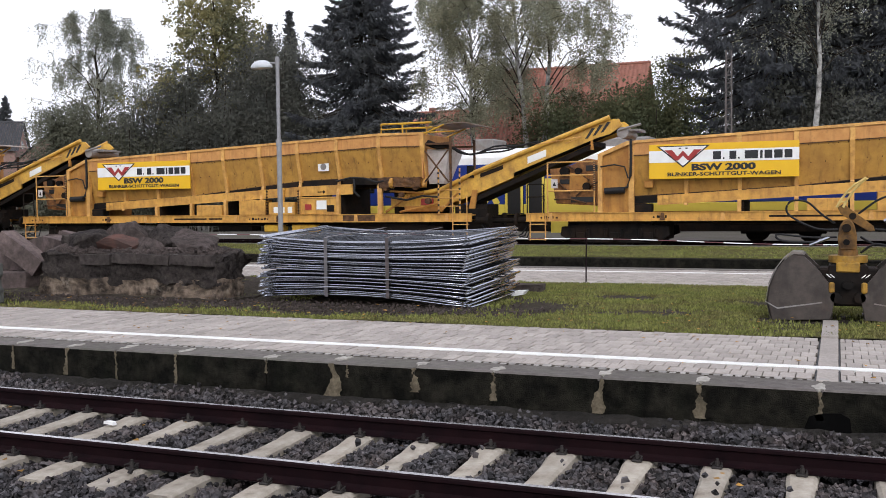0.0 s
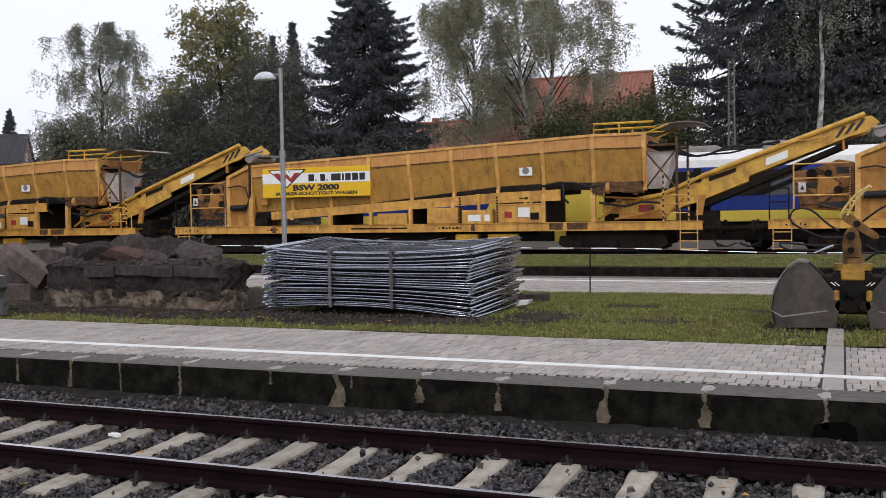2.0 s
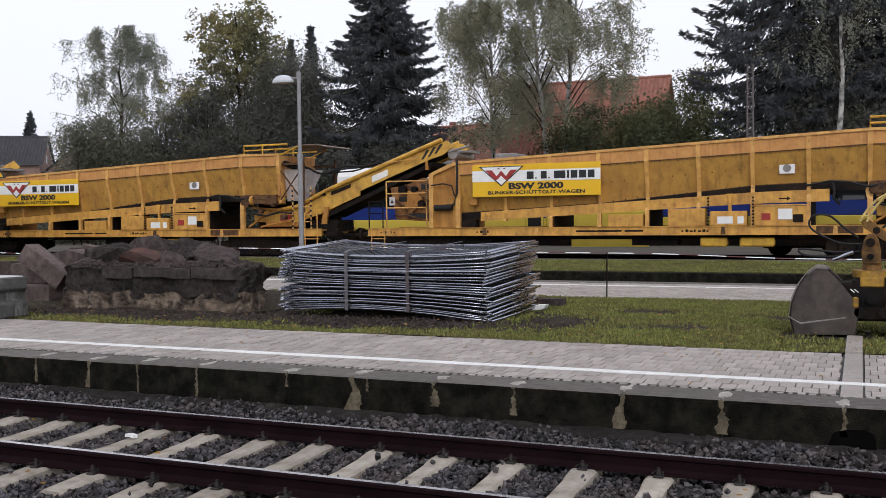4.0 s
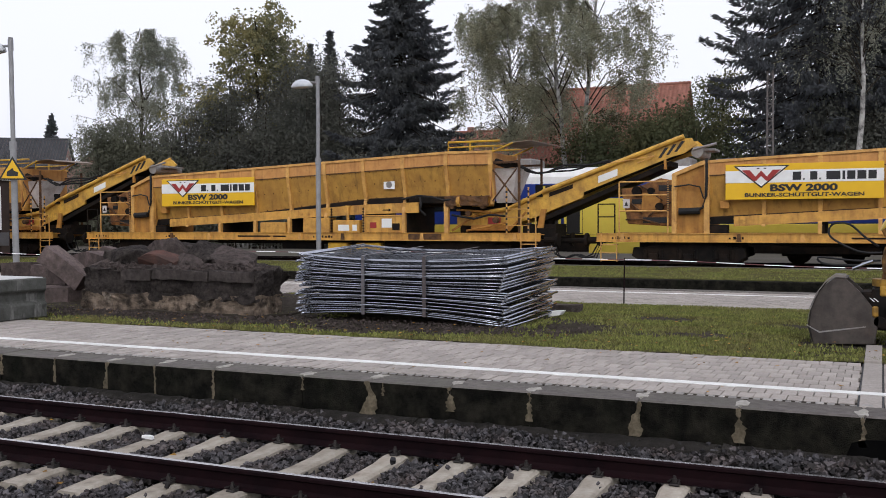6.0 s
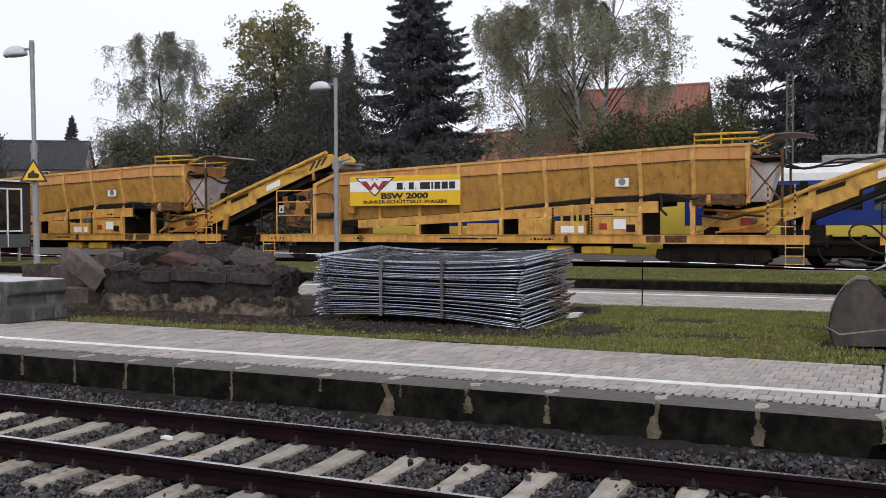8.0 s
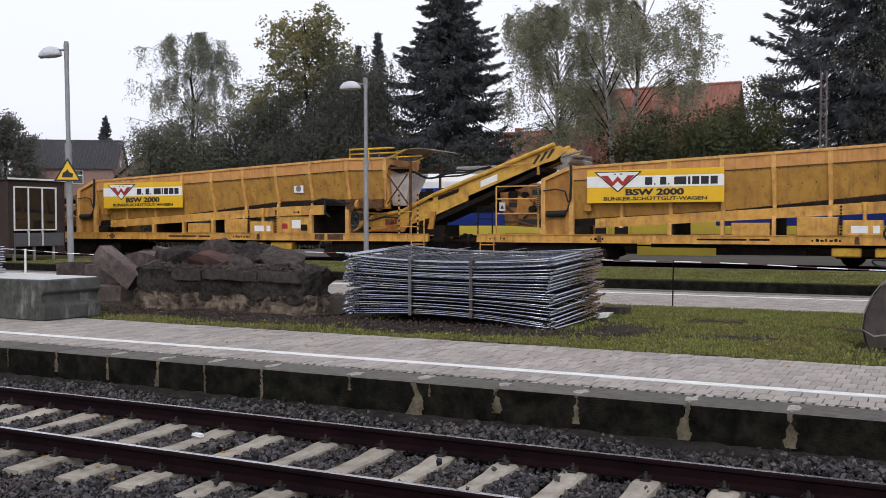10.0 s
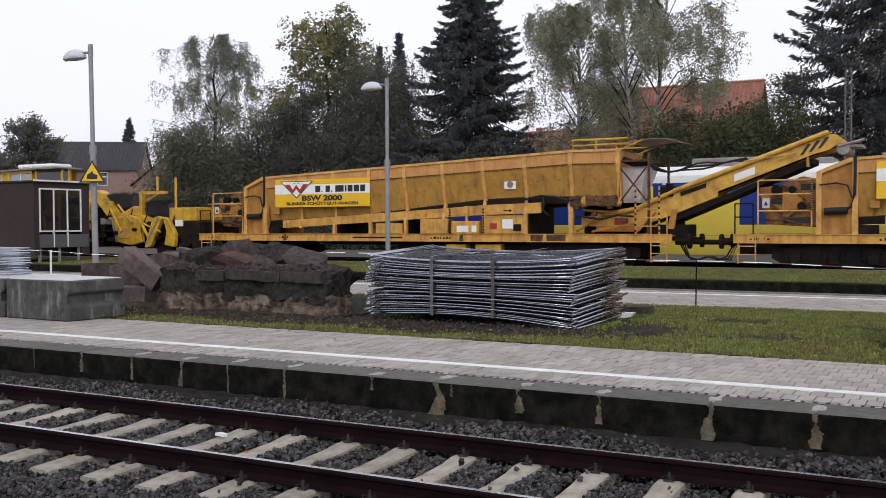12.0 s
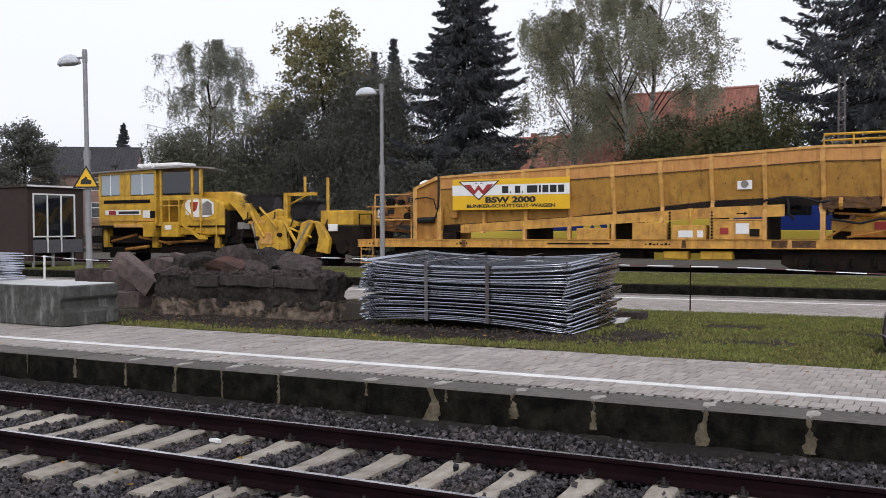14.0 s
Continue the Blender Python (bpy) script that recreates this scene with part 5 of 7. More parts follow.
# ---- the ballast machine behind the wagons ----
def ballast_machine(m):
    """Local x: metres from the last wagon's name board."""
    w = thing("ballast_machine", "yellow track-laying ballast machine with a glazed cab, at the train's tail", "rail machine", "", m)
    OFF[:] = (0, 0, -RAIL_Z)
    bm = B()
    box(bm, -20.4, -4.6, 0.5, 2.4, 1.2, 1.55, 0.02)
    box(bm, -20.2, -11.6, 0.1, 2.8, 1.95, 2.03)
    part("underframe", bm, M_DARK, w, "dark greasy underframe")
    for xc in (-18.6, -14.0, -7.0):
        bm = B()
        for y in (0.7, 2.1):
            tube(bm, [(xc, y, 0.56), (xc, y + 0.13, 0.56)], 0.46, 20)
        tube(bm, [(xc, 0.6, 0.56), (xc, 2.3, 0.56)], 0.09, 8)
        box(bm, xc - 0.5, xc + 0.5, 0.45, 0.62, 0.5, 1.0, 0.04)
        part("wheelset", bm, M_DARK, w)
    # Added dark box fills in for the crowded machinery under the cab.
    part("belly", box(B(), -19.9, -11.4, 0.7, 2.3, 0.75, 1.95, 0.05), M_DARK, w, "dark box standing for the machinery under the cab")
    for x0, z0, x1, z1 in ((-19.0, 1.3, -17.4, 1.6), (-17.2, 1.5, -15.2, 1.2), (-15.4, 1.25, -13.0, 1.35), (-18.2, 0.9, -16.6, 1.05)):
        part("strut", tube(B(), [(x0, 0.55, z0), (x1, 0.55, z1)], 0.08, 6), M_RUSTY, w)
    for x in (-19.4, -16.2, -12.4):
        part("bracket", box(B(), x, x + 0.3, 0.35, 0.7, 1.0, 1.95, 0.02), M_MACHYEL, w)
    # cab
    bm = B()
    box(bm, -19.35, -15.65, 0.05, 2.85, 2.05, 3.45, 0.03)
    cab = part("cab", bm, M_MACHYEL, w, "yellow driver's cab body")
    for x in (-19.35, -17.95, -17.4, -15.75):
        part("cab_post", box(B(), x, x + 0.14, 0.05, 0.15, 3.45, 4.6), M_MACHYEL, cab)
        part("cab_post", box(B(), x, x + 0.14, 2.75, 2.85, 3.45, 4.6), M_MACHYEL, cab)
    bm = B()
    box(bm, -19.35, -15.61, 0.045, 0.15, 4.48, 4.62)
    box(bm, -17.95, -17.3, 0.07, 0.13, 3.45, 4.55)
    box(bm, -19.35, -19.25, 0.15, 2.75, 3.45, 4.6)
    box(bm, -15.71, -15.61, 0.15, 2.75, 3.45, 4.6)
    part("cab_frame", bm, M_MACHYEL, cab)
    for x0, x1 in ((-19.2, -18.6), (-18.55, -17.98), (-17.28, -16.55), (-16.5, -15.78)):
        bm = B()
        box(bm, x0, x1, 0.09, 0.11, 3.5, 4.46)
        part("window_pane", bm, M_GLASS_CAB, cab, "cab window with a pale reflection painted into its glass")
    bm = B()
    for x in (-18.58, -16.53):
        box(bm, x - 0.02, x + 0.03, 0.07, 0.12, 3.48, 4.48)
    part("window_bar", bm, M_WHITE, cab)
    bm = B()
    box(bm, -19.2, -17.9, 0.25, 2.6, 2.05, 4.4)
    part("cab_interior", bm, M_GREYMETAL, cab)
    # open middle part under the roof
    bm = B()
    for x in (-15.45, -13.55, -13.05):
        box(bm, x, x + 0.12, 0.1, 0.22, 2.05, 4.6)
    box(bm, -15.45, -13.0, 0.12, 0.2, 3.2, 3.42)
    box(bm, -15.6, -13.0, 0.1, 2.8, 2.0, 2.1)
    part("walkway_frame", bm, M_MACHYEL, w)
    for x0, x1 in ((-15.3, -13.6), (-13.4, -13.07)):
        bm = B()
        box(bm, x0, x1, 0.14, 0.17, 3.45, 4.5)
        part("windscreen", bm, M_GLASS_DARK, w, "dark cab window")
    bm = B()
    sheet(bm, [[(-20.0, -0.1, 4.62), (-20.0, 3.0, 4.62)], [(-16, -0.12, 4.72), (-16, 3.02, 4.72)], [(-13.4, -0.1, 4.74), (-14.2, 3.0, 4.74)], [(-12.2, 0.2, 4.64), (-13.4, 2.4, 4.64)]], (0, 0, -0.07))
    rf = part("roof", bm, M_GREYMETAL, w, "grey overhanging roof sheet")
    bm = B()
    box(bm, -17.3, -14.7, 0.5, 1.8, 4.78, 4.98, 0.06)
    tube(bm, [(-16.9, 0.45, 4.86), (-16.9, 0.55, 4.86)], 0.1, 10)
    tube(bm, [(-16.2, 0.45, 4.86), (-16.2, 0.55, 4.86)], 0.1, 10)
    part("roof_unit", bm, M_WHITE, rf, "white roof equipment box")
    bm = B()
    tube(bm, [(-18.8, 0.6, 4.7), (-18.8, 0.6, 5.0)], 0.03, 6)
    box(bm, -19.05, -18.65, 0.5, 0.7, 4.88, 5.0, 0.03)
    part("roof_lamp", bm, M_BLACK, rf)
    # lettering bars and emblem plate on the cab
    for x0, x1, z0, z1, mt, lb in ((-19.0, -16.0, 3.1, 3.26, M_DARK, "dark bar of small marks"), (-18.9, -16.6, 2.55, 2.78, M_WHITE, "pale name strip"), (-18.0, -16.7, 2.6, 2.72, M_BLACK, "black bars of a name"), (-16.45, -16.0, 2.4, 2.75, M_WHITE, "white plate"), (-16.0, -15.7, 2.4, 2.72, M_DARK, "dark plate"), (-18.65, -18.2, 2.56, 2.76, M_RED, "red emblem")):
        bm = B()
        y = 0.035 if mt in (M_WHITE,) or x0 == -19.0 or x0 == -16.0 else 0.03
        box(bm, x0, x1, y - 0.008, 0.06, z0, z1)
        part("name_strip", bm, mt, cab, lb)
    bm = B()
    box(bm, -18.3, -16.4, -0.02, 0.3, 1.95, 2.12, 0.02)
    box(bm, -19.2, -15.7, 0.0, 0.12, 2.25, 2.32)
    part("sill", bm, M_RIB, cab)
    for x0, x1 in ((-16.4, -15.7), (-15.25, -14.2)):
        bm = B()
        box(bm, x0, x1, -0.05, 0.5, 1.5, 2.2, 0.03)
        part("tool_box", bm, M_MACHYEL, w)
    bm = B()
    box(bm, -15.0, -14.6, -0.06, -0.045, 1.85, 2.05)
    part("notice", bm, M_WHITE, w)
    bm = B()
    for k in range(4):
        box(bm, -14.0 + 0.32 * k, -13.6 + 0.32 * k, 0.0, 0.5, 2.02 - 0.17 * k, 2.09 - 0.17 * k)
    prism(bm, [(-14.1, 2.1), (-13.9, 2.1), (-12.8, 1.5), (-12.5, 1.5), (-12.5, 1.4), (-13.0, 1.4)], -0.02, 0.03)
    part("steps", bm, M_MACHYEL, w)
    bm = B()
    for p in ([(-15.4, 0.03, 2.1), (-15.4, 0.03, 2.95), (-14.0, 0.03, 2.95), (-13.3, 0.03, 2.3), (-12.0, 0.03, 2.3)], [(-14.8, 0.03, 2.1), (-14.8, 0.03, 3.3)], [(-14.2, 0.03, 2.1), (-14.2, 0.03, 3.3)], [(-12.9, 0.03, 1.5), (-12.9, 0.03, 2.6)], [(-12.0, 0.03, 1.5), (-12.0, 0.03, 2.3)]):
        tube(bm, p, 0.03, 6)
    part("hand_rail", bm, M_MACHYEL, w)
    # engine hood
    OFF[:] = (-0.38, 0, -RAIL_Z)
    bm = B()
    prism(bm, [(-13.9, 1.6), (-11.3, 1.6), (-11.3, 3.0), (-11.7, 3.2), (-13.0, 3.35), (-13.7, 3.2), (-14.0, 2.6)], 0.15, 2.7, bevel=0.06)
    hood = part("engine_hood", bm, M_MACHYEL, w)
    bm = B()
    prism(bm, [(-13.5, 2.55), (-12.9, 2.4), (-12.2, 2.4), (-11.85, 2.55), (-11.85, 3.05), (-12.2, 3.22), (-13.2, 3.3), (-13.55, 3.05)], 0.12, 0.145)
    part("emblem_plate", bm, M_WHITE, hood, "white plate with a red shield emblem")
    bm = B()
    prism(bm, [(-13.25, 3.1), (-12.75, 3.1), (-12.85, 2.75), (-13.0, 2.65), (-13.2, 2.8)], 0.105, 0.118)
    part("shield", bm, M_RED, hood)
    bm = B()
    prism(bm, [(-12.5, 2.5), (-11.95, 2.5), (-11.95, 3.0), (-12.2, 3.15), (-12.5, 3.0)], 0.105, 0.118)
    part("grille", bm, M_GREYMETAL, hood)
    # boom
    OFF[:] = (-0.95, 0, -RAIL_Z)
    bm = B()
    prism(bm, [(-13.2, 3.6), (-12.0, 3.55), (-10.6, 3.55), (-10.0, 3.35), (-9.6, 2.9), (-9.3, 2.45), (-9.9, 2.2), (-10.2, 2.7), (-10.6, 3.05), (-11.2, 3.15), (-13.2, 3.3)], 0.5, 1.1, bevel=0.05)
    part("boom", bm, M_MACHYEL, w, "bent yellow boom")
    bm = B()
    box(bm, -11.5, -10.5, 0.3, 2.5, 1.55, 2.7)
    box(bm, -10.2, -9.2, 0.4, 2.3, 1.5, 2.2)
    tube(bm, [(-11.1, 0.3, 2.75), (-11.1, 0.3, 1.5)], 0.05, 6)
    tube(bm, [(-10.7, 0.3, 2.75), (-10.7, 0.3, 1.3)], 0.05, 6)
    part("gear_block", bm, M_DARK, w)
    bm = B()
    box(bm, -9.9, -9.2, 0.1, 0.5, 1.85, 2.15, 0.02)
    part("grey_box", bm, M_GREYMETAL, w)
    # ploughs
    OFF[:] = (-1.3, 0, -RAIL_Z)
    bm = B()
    prism(bm, [(-9.3, 3.0), (-9.1, 3.0), (-8.7, 2.35), (-7.2, 2.4), (-6.4, 2.1), (-6.4, 1.9), (-8.5, 1.9), (-8.8, 2.1)], 0.3, 0.6, bevel=0.03)
    prism(bm, [(-8.8, 2.3), (-7.6, 2.75), (-7.3, 2.6), (-7.4, 2.2), (-8.6, 2.1)], 0.45, 0.7, bevel=0.03)
    prism(bm, [(-8.8, 2.15), (-7.6, 2.3), (-6.9, 2.15), (-6.7, 1.0), (-7.4, 0.85), (-8.3, 1.0)], 0.0, 0.25, bevel=0.03)
    prism(bm, [(-6.4, 0.75), (-6.0, 0.8), (-4.9 - 0.4, 2.1), (-5.5, 2.25), (-5.9, 2.1)], -0.15, 0.1, bevel=0.03)
    prism(bm, [(-5.3, 2.2), (-4.95, 2.1), (-4.5, 1.4), (-4.6, 0.8), (-5.2, 0.9), (-5.0, 1.5)], -0.1, 0.15, bevel=0.03)
    part("plough", bm, M_MACHYEL, w, "yellow ballast plough blades with rams")
    bm = B()
    box(bm, -8.2, -7.5, -0.06, 0.02, 1.2, 1.7, 0.02)
    box(bm, -8.9, -7.9, -0.04, 0.02, 2.1, 2.2)
    part("plough_plate", bm, M_RIB, w)
    bm = B()
    tube(bm, [(-6.3, -0.12, 0.9), (-5.5, -0.12, 2.1)], 0.06, 8)
    tube(bm, [(-8.6, -0.03, 2.1), (-8.3, -0.03, 1.0)], 0.05, 8)
    part("ram", bm, M_GREYMETAL, w)
    for q in ((-9.6, -8.9, 0.5, 1.4, 1.0, 1.5), (-8.7, -6.2, 0.6, 2.0, 0.7, 1.9), (-5.0, -4.4, 0.5, 2.2, 1.0, 1.9)):
        part("gear_case", box(B(), *q, 0.04), M_DARK, w)
    for x in (-9.4, -7.9, -6.9, -5.1):
        part("hydraulic_line", tube(B(), [(x, 0.15, 1.0), (x + 0.12, 0.05, 1.6), (x + 0.3, 0.2, 2.2), (x + 0.2, 0.4, 2.6)], 0.03, 6), M_RUBBER, w)
    for x0, z0, x1, z1, r in ((-8.7, 2.6, -7.9, 1.5, 0.06), (-8.2, 2.8, -7.2, 1.9, 0.05), (-6.9, 2.2, -6.0, 1.0, 0.07), (-6.6, 1.9, -5.4, 1.5, 0.05)):
        part("linkage", tube(B(), [(x0, -0.02, z0), (x1, -0.1, z1)], r, 7), M_MACHYEL, w)
    for x, z in ((-8.3, 1.45), (-7.1, 1.6), (-6.1, 1.9), (-5.6, 1.2), (-8.9, 2.2)):
        part("pivot", tube(B(), [(x, -0.16, z), (x, 0.1, z)], 0.09, 10), M_DARK, w)
    # mast frames and brush drums
    OFF[:] = (0, 0, -RAIL_Z)
    bm = B()
    tube(bm, [(-8.35, 0.4, 2.0), (-8.35, 0.4, 3.35)], 0.06, 4)
    tube(bm, [(-7.45, 0.5, 3.3), (-7.45, 0.5, 4.1)], 0.07, 4)
    tube(bm, [(-6.2, 0.4, 2.55), (-6.2, 0.4, 4.02)], 0.08, 4)
    box(bm, -8.4, -6.8, 0.35, 0.5, 3.28, 3.42)
    box(bm, -8.45, -8.25, 0.3, 0.55, 2.0, 3.4)
    tube(bm, [(-8.2, 0.4, 2.9), (-7.3, 0.4, 3.3)], 0.04, 5)
    part("mast", bm, M_MACHYEL, w, "yellow upright masts")
    rng = random.Random(5)
    for x0, x1, z, r in ((-11.0, -9.2, 3.03, 0.43), (-8.3, -6.85, 2.66, 0.43)):
        bm = B()
        tube(bm, [(x0, 0.9, z), (x1, 0.9, z - 0.05)], r * 0.7, 14)
        for i in range(2200):
            x, a = rng.uniform(x0, x1), rng.uniform(0, 6.283)
            rr = r * rng.uniform(0.95, 1.2)
            c, s = math.cos(a), math.sin(a)
            p0 = Vector((x, 0.9 + c * r * 0.6, z + s * r * 0.6))
            p1 = Vector((x + rng.uniform(-0.12, 0.12), 0.9 + c * rr, z + s * rr))
            d = Vector((0.03, -s * 0.03, c * 0.03))
            bm.faces.new([bm.verts.new(q) for q in (p0 - d, p0 + d, p1)])
        part("brush_drum", bm, M_BRISTLE, w, "black bristle brush drum")
    bm = B()
    box(bm, -6.45, -4.8, 0.2, 2.6, 2.0, 2.62, 0.03)
    part("hopper_box", bm, M_MACHYEL, w, "square yellow box")
    bm = B()
    box(bm, -6.0, -5.55, 0.1, 0.2, 1.75, 2.05, 0.02)
    part("notice", bm, M_WHITE, w)
    bm = B()
    box(bm, -6.2, -4.3, 0.2, 2.6, 1.2, 1.95)
    for x, z in ((-5.3, 1.1), (-4.7, 1.0)):
        tube(bm, [(x, 0.1, z), (x, 0.5, z)], 0.3, 12)
    part("gear_block", bm, M_DARK, w)
    bm = B()
    for z in (2.75, 2.35):
        tube(bm, [(-4.2, 0.3, z), (-2.6, 0.3, z - 0.05)], 0.025, 5)
    tube(bm, [(-3.9, 0.3, 1.4), (-3.9, 0.3, 2.8)], 0.03, 5)
    box(bm, -3.9, -2.6, 0.1, 0.3, 1.2, 1.45)
    part("coupling_frame", bm, M_RUSTY, w)
    OFF[:] = (0, 0, 0)
    return w


MACHINE = ballast_machine(pose(-29.87 - 2 * PITCH, FACE, RAIL_Z))


# ---- the blue railcar that stands behind ----
def railcar():
    w = thing("railcar", "standing blue and yellow diesel railcar with a white roof", "railcar")
    w.matrix_basis = pose(-8.06, 40.0, RAIL_Z)
    OFF[:] = (8.06, 0, -RAIL_Z)
    bm = B()
    box(bm, -22.6, 18.5, 0.0, 2.75, 1.72, 3.46, 0.02)
    body = part("body", bm, M_BLUE, w, "blue car body")
    bm = B()
    box(bm, -22.6, 18.5, -0.01, 2.76, 1.28, 1.715, 0.02)
    part("yellow_skirt", bm, M_RAILYELLOW, body, "yellow lower band")
    bm = B()
    box(bm, -22.4, 18.4, 0.1, 2.6, 0.55, 1.27)
    part("underbody", bm, M_DARK, w)
    for xc in (-19.5, -2.0, 14.5):
        bm = B()
        for dx in (-1.0, 1.0):
            for y in (0.6, 2.0):
                tube(bm, [(xc + dx, y, 0.53), (xc + dx, y + 0.13, 0.53)], 0.43, 18)
        box(bm, xc - 1.6, xc + 1.6, 0.35, 0.5, 0.45, 0.75, 0.03)
        part("bogie", bm, M_DARK, w)
    bm = B()
    rows = [[(x, 0.02, 3.47), (x, 0.04, 3.75), (x, 0.2, 4.02), (x, 0.6, 4.14), (x, 1.4, 4.2), (x, 2.2, 4.14), (x, 2.7, 3.75), (x, 2.73, 3.47)] for x in (-22.6, 18.5)]
    sheet(bm, rows, (0, 0, -0.03))
    part("roof", bm, M_WHITE, w, "white curved roof")
    for x0, x1, z1, mt in ((-14.9, -14.0, 4.6, M_GREYMETAL), (-10.1, -7.2, 4.46, M_GREYMETAL), (-6.2, -4.6, 4.35, M_GREYMETAL), (-2.9, -0.6, 4.44, M_GREYMETAL), (3.0, 5.5, 4.45, M_GREYMETAL), (-20.0, -17.6, 4.45, M_GREYMETAL)):
        bm = B()
        box(bm, x0, x1, 0.45, 2.3, 4.05, z1, 0.06)
        part("roof_unit", bm, mt, w, "grey roof equipment box")
    bm = B()
    box(bm, -11.85, -8.06, -0.02, 0.0, 1.28, 2.8)
    part("yellow_panel", bm, M_RAILYELLOW, body, "yellow panel beside the doors")
    part("window_pane", box(B(), -11.3, -8.3, -0.016, 0.004, 2.84, 3.3, 0.004), M_GLASS_DARK, body)
    bm = B()
    box(bm, -11.3, -8.06, 0.0, 0.3, 0.5, 1.27)
    part("yellow_skirt", bm, M_RAILYELLOW, body)
    for x0, x1 in ((-21.8, -19.6), (-19.3, -16.0), (-6.9, -5.1), (-4.7, -1.4), (-1.0, 2.2), (4.6, 8.0)):
        bm = B()
        box(bm, x0, x1, -0.014, 0.004, 2.3, 3.3, 0.004)
        part("window_pane", bm, M_GLASS_DARK, body)
    for x in (-13.35, -12.4, 2.6, 3.5):
        bm = B()
        box(bm, x, x + 0.85, -0.03, 0.0, 1.3, 3.4, 0.01)
        d = part("door", bm, M_BLACK, body, "dark glazed door leaf with yellow edges")
        for xx in (x + 0.02, x + 0.72):
            bm = B()
            box(bm, xx, xx + 0.11, -0.042, -0.031, 1.35, 3.35)
            part("door_edge", bm, M_RAILYELLOW, d)
    for s in (-1, 1):
        OFF[:] = (0, 0, 0)
        bm = B()
        box(bm, -0.62, 0.62, -0.008, 0.004, -0.13, 0.13)
        ob = part("yellow_cross_bar", bm, M_RAILYELLOW, body, "yellow crossed bars of the emblem")
        ob.matrix_basis = Matrix.Translation((-14.0 + 8.06, -0.008 - 0.003 * s, 2.15)) @ Matrix.Rotation(s * radians(58), 4, "Y")
    lettering("class_number", "2", 0.32, M_WHITE, Matrix.Translation((-12.2 + 8.06 + 1.0, -0.03, 3.3)) @ Matrix.Rotation(math.pi / 2, 4, "X"), body)
    return w


railcar()


# ---- stacked fence panels ----
def fence_stack():
    w = thing("fence_panel_stack", "strapped stack of galvanised mesh fence panels lying on grass", "fence panels")
    w.matrix_basis = pose(-6.85, 13.45, P, 0, 0, -1.5)
    L, D, N = 3.6, 2.0, 25
    rng = random.Random(11)
    for i in range(N):
        u = i / (N - 1)
        base = 0.04 + 1.02 * u + rng.uniform(-0.012, 0.012)
        bend = 0.10 - 0.19 * u + rng.uniform(-0.012, 0.012)
        tilt = 0.10 * (0.4 + 0.6 * u)
        dx, dy = rng.uniform(-0.09, 0.07), rng.uniform(-0.04, 0.04)
        if i in (N - 1, N - 2):
            dx += 0.04
        skew = rng.uniform(-0.012, 0.012)
        twist = -0.05 * (1 - u)

        def at(a, b, dz=0.0):
            c = (2 * a - 1)
            z = base + bend * (1 - c * c) + tilt * b + twist * c * (1 - b) + skew * c + dz
            return (-L / 2 + L * a + dx, D * b + dy, max(0.02, z))
        bm = B()
        for b in (0.0, 1.0):
            tube(bm, [at(a / 8, b) for a in range(9)], 0.0115, 8)
        for a in (0.0, 1.0):
            tube(bm, [at(a, -0.03), at(a, 0.5), at(a, 1.04)], 0.0195, 8)
        pn = part("fence_panel", bm, M_GALV, w, "" if i else "galvanised tube frame with wire mesh", smooth=True)
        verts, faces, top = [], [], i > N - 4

        def wire(p, q, r):
            p, q = Vector(p), Vector(q)
            d = (q - p).normalized()
            s = d.cross(Vector((0, 0, 1))).normalized() * r
            up = Vector((0, 0, r))
            k = len(verts)
            for base_ in (p, q):
                verts.extend([base_ - s, base_ + up, base_ + s])
            faces.extend([(k, k + 3, k + 4, k + 1), (k + 1, k + 4, k + 5, k + 2), (k + 2, k + 5, k + 3, k)])
        for j in range(1, 33 if top else 24):
            a = j / (33 if top else 24)
            wire(at(a, 0.02), at(a, 0.98), 0.0026 if top else 0.008)
        for j in range(1, 14 if top else 12):
            b = j / (14 if top else 12)
            for q in range(6):
                wire(at(q / 6, b), at((q + 1) / 6, b), 0.0026 if top else 0.008)
        # Lower panels take the wire colour with the stack's inner shade painted in.
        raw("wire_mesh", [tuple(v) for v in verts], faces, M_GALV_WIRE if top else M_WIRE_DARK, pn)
    for x, mt in ((-0.6, M_STRAP), (0.48, M_STRAP_RED)):
        bm = B()
        sheet(bm, [[(x - 0.028, -0.045, 0.11), (x + 0.028, -0.045, 0.11)], [(x - 0.03, -0.04, 0.5), (x + 0.026, -0.04, 0.5)], [(x - 0.028, -0.045, 1.03), (x + 0.028, -0.045, 1.03)], [(x - 0.028, 0.03, 1.045), (x + 0.028, 0.03, 1.045)], [(x - 0.028, 2.03, 1.13), (x + 0.028, 2.03, 1.13)]], (0, 0.006, 0.006))
        part("strap", bm, mt, w, "flat steel strap round the stack")
    return w


fence_stack()
far_stack = thing("fence_panel_stack", "second stack of galvanised fence panels on concrete", "fence panels")
far_stack.matrix_basis = pose(-16.85, 11.15, P + 0.67, 0, 0, -2)
rng = random.Random(2)
for i in range(11):
    bm = B()
    z, dx = 0.025 + i * 0.045, rng.uniform(-0.05, 0.05)
    for y in (0.0, 0.95):
        tube(bm, [(-1.75 + dx, y, z), (0, y, z + 0.01), (1.75 + dx, y, z)], 0.016, 6)
    for x in (-1.75, 1.75):
        tube(bm, [(x + dx, 0, z), (x + dx, 0.95, z)], 0.016, 6)
    part("fence_panel", bm, M_GALV, far_stack)


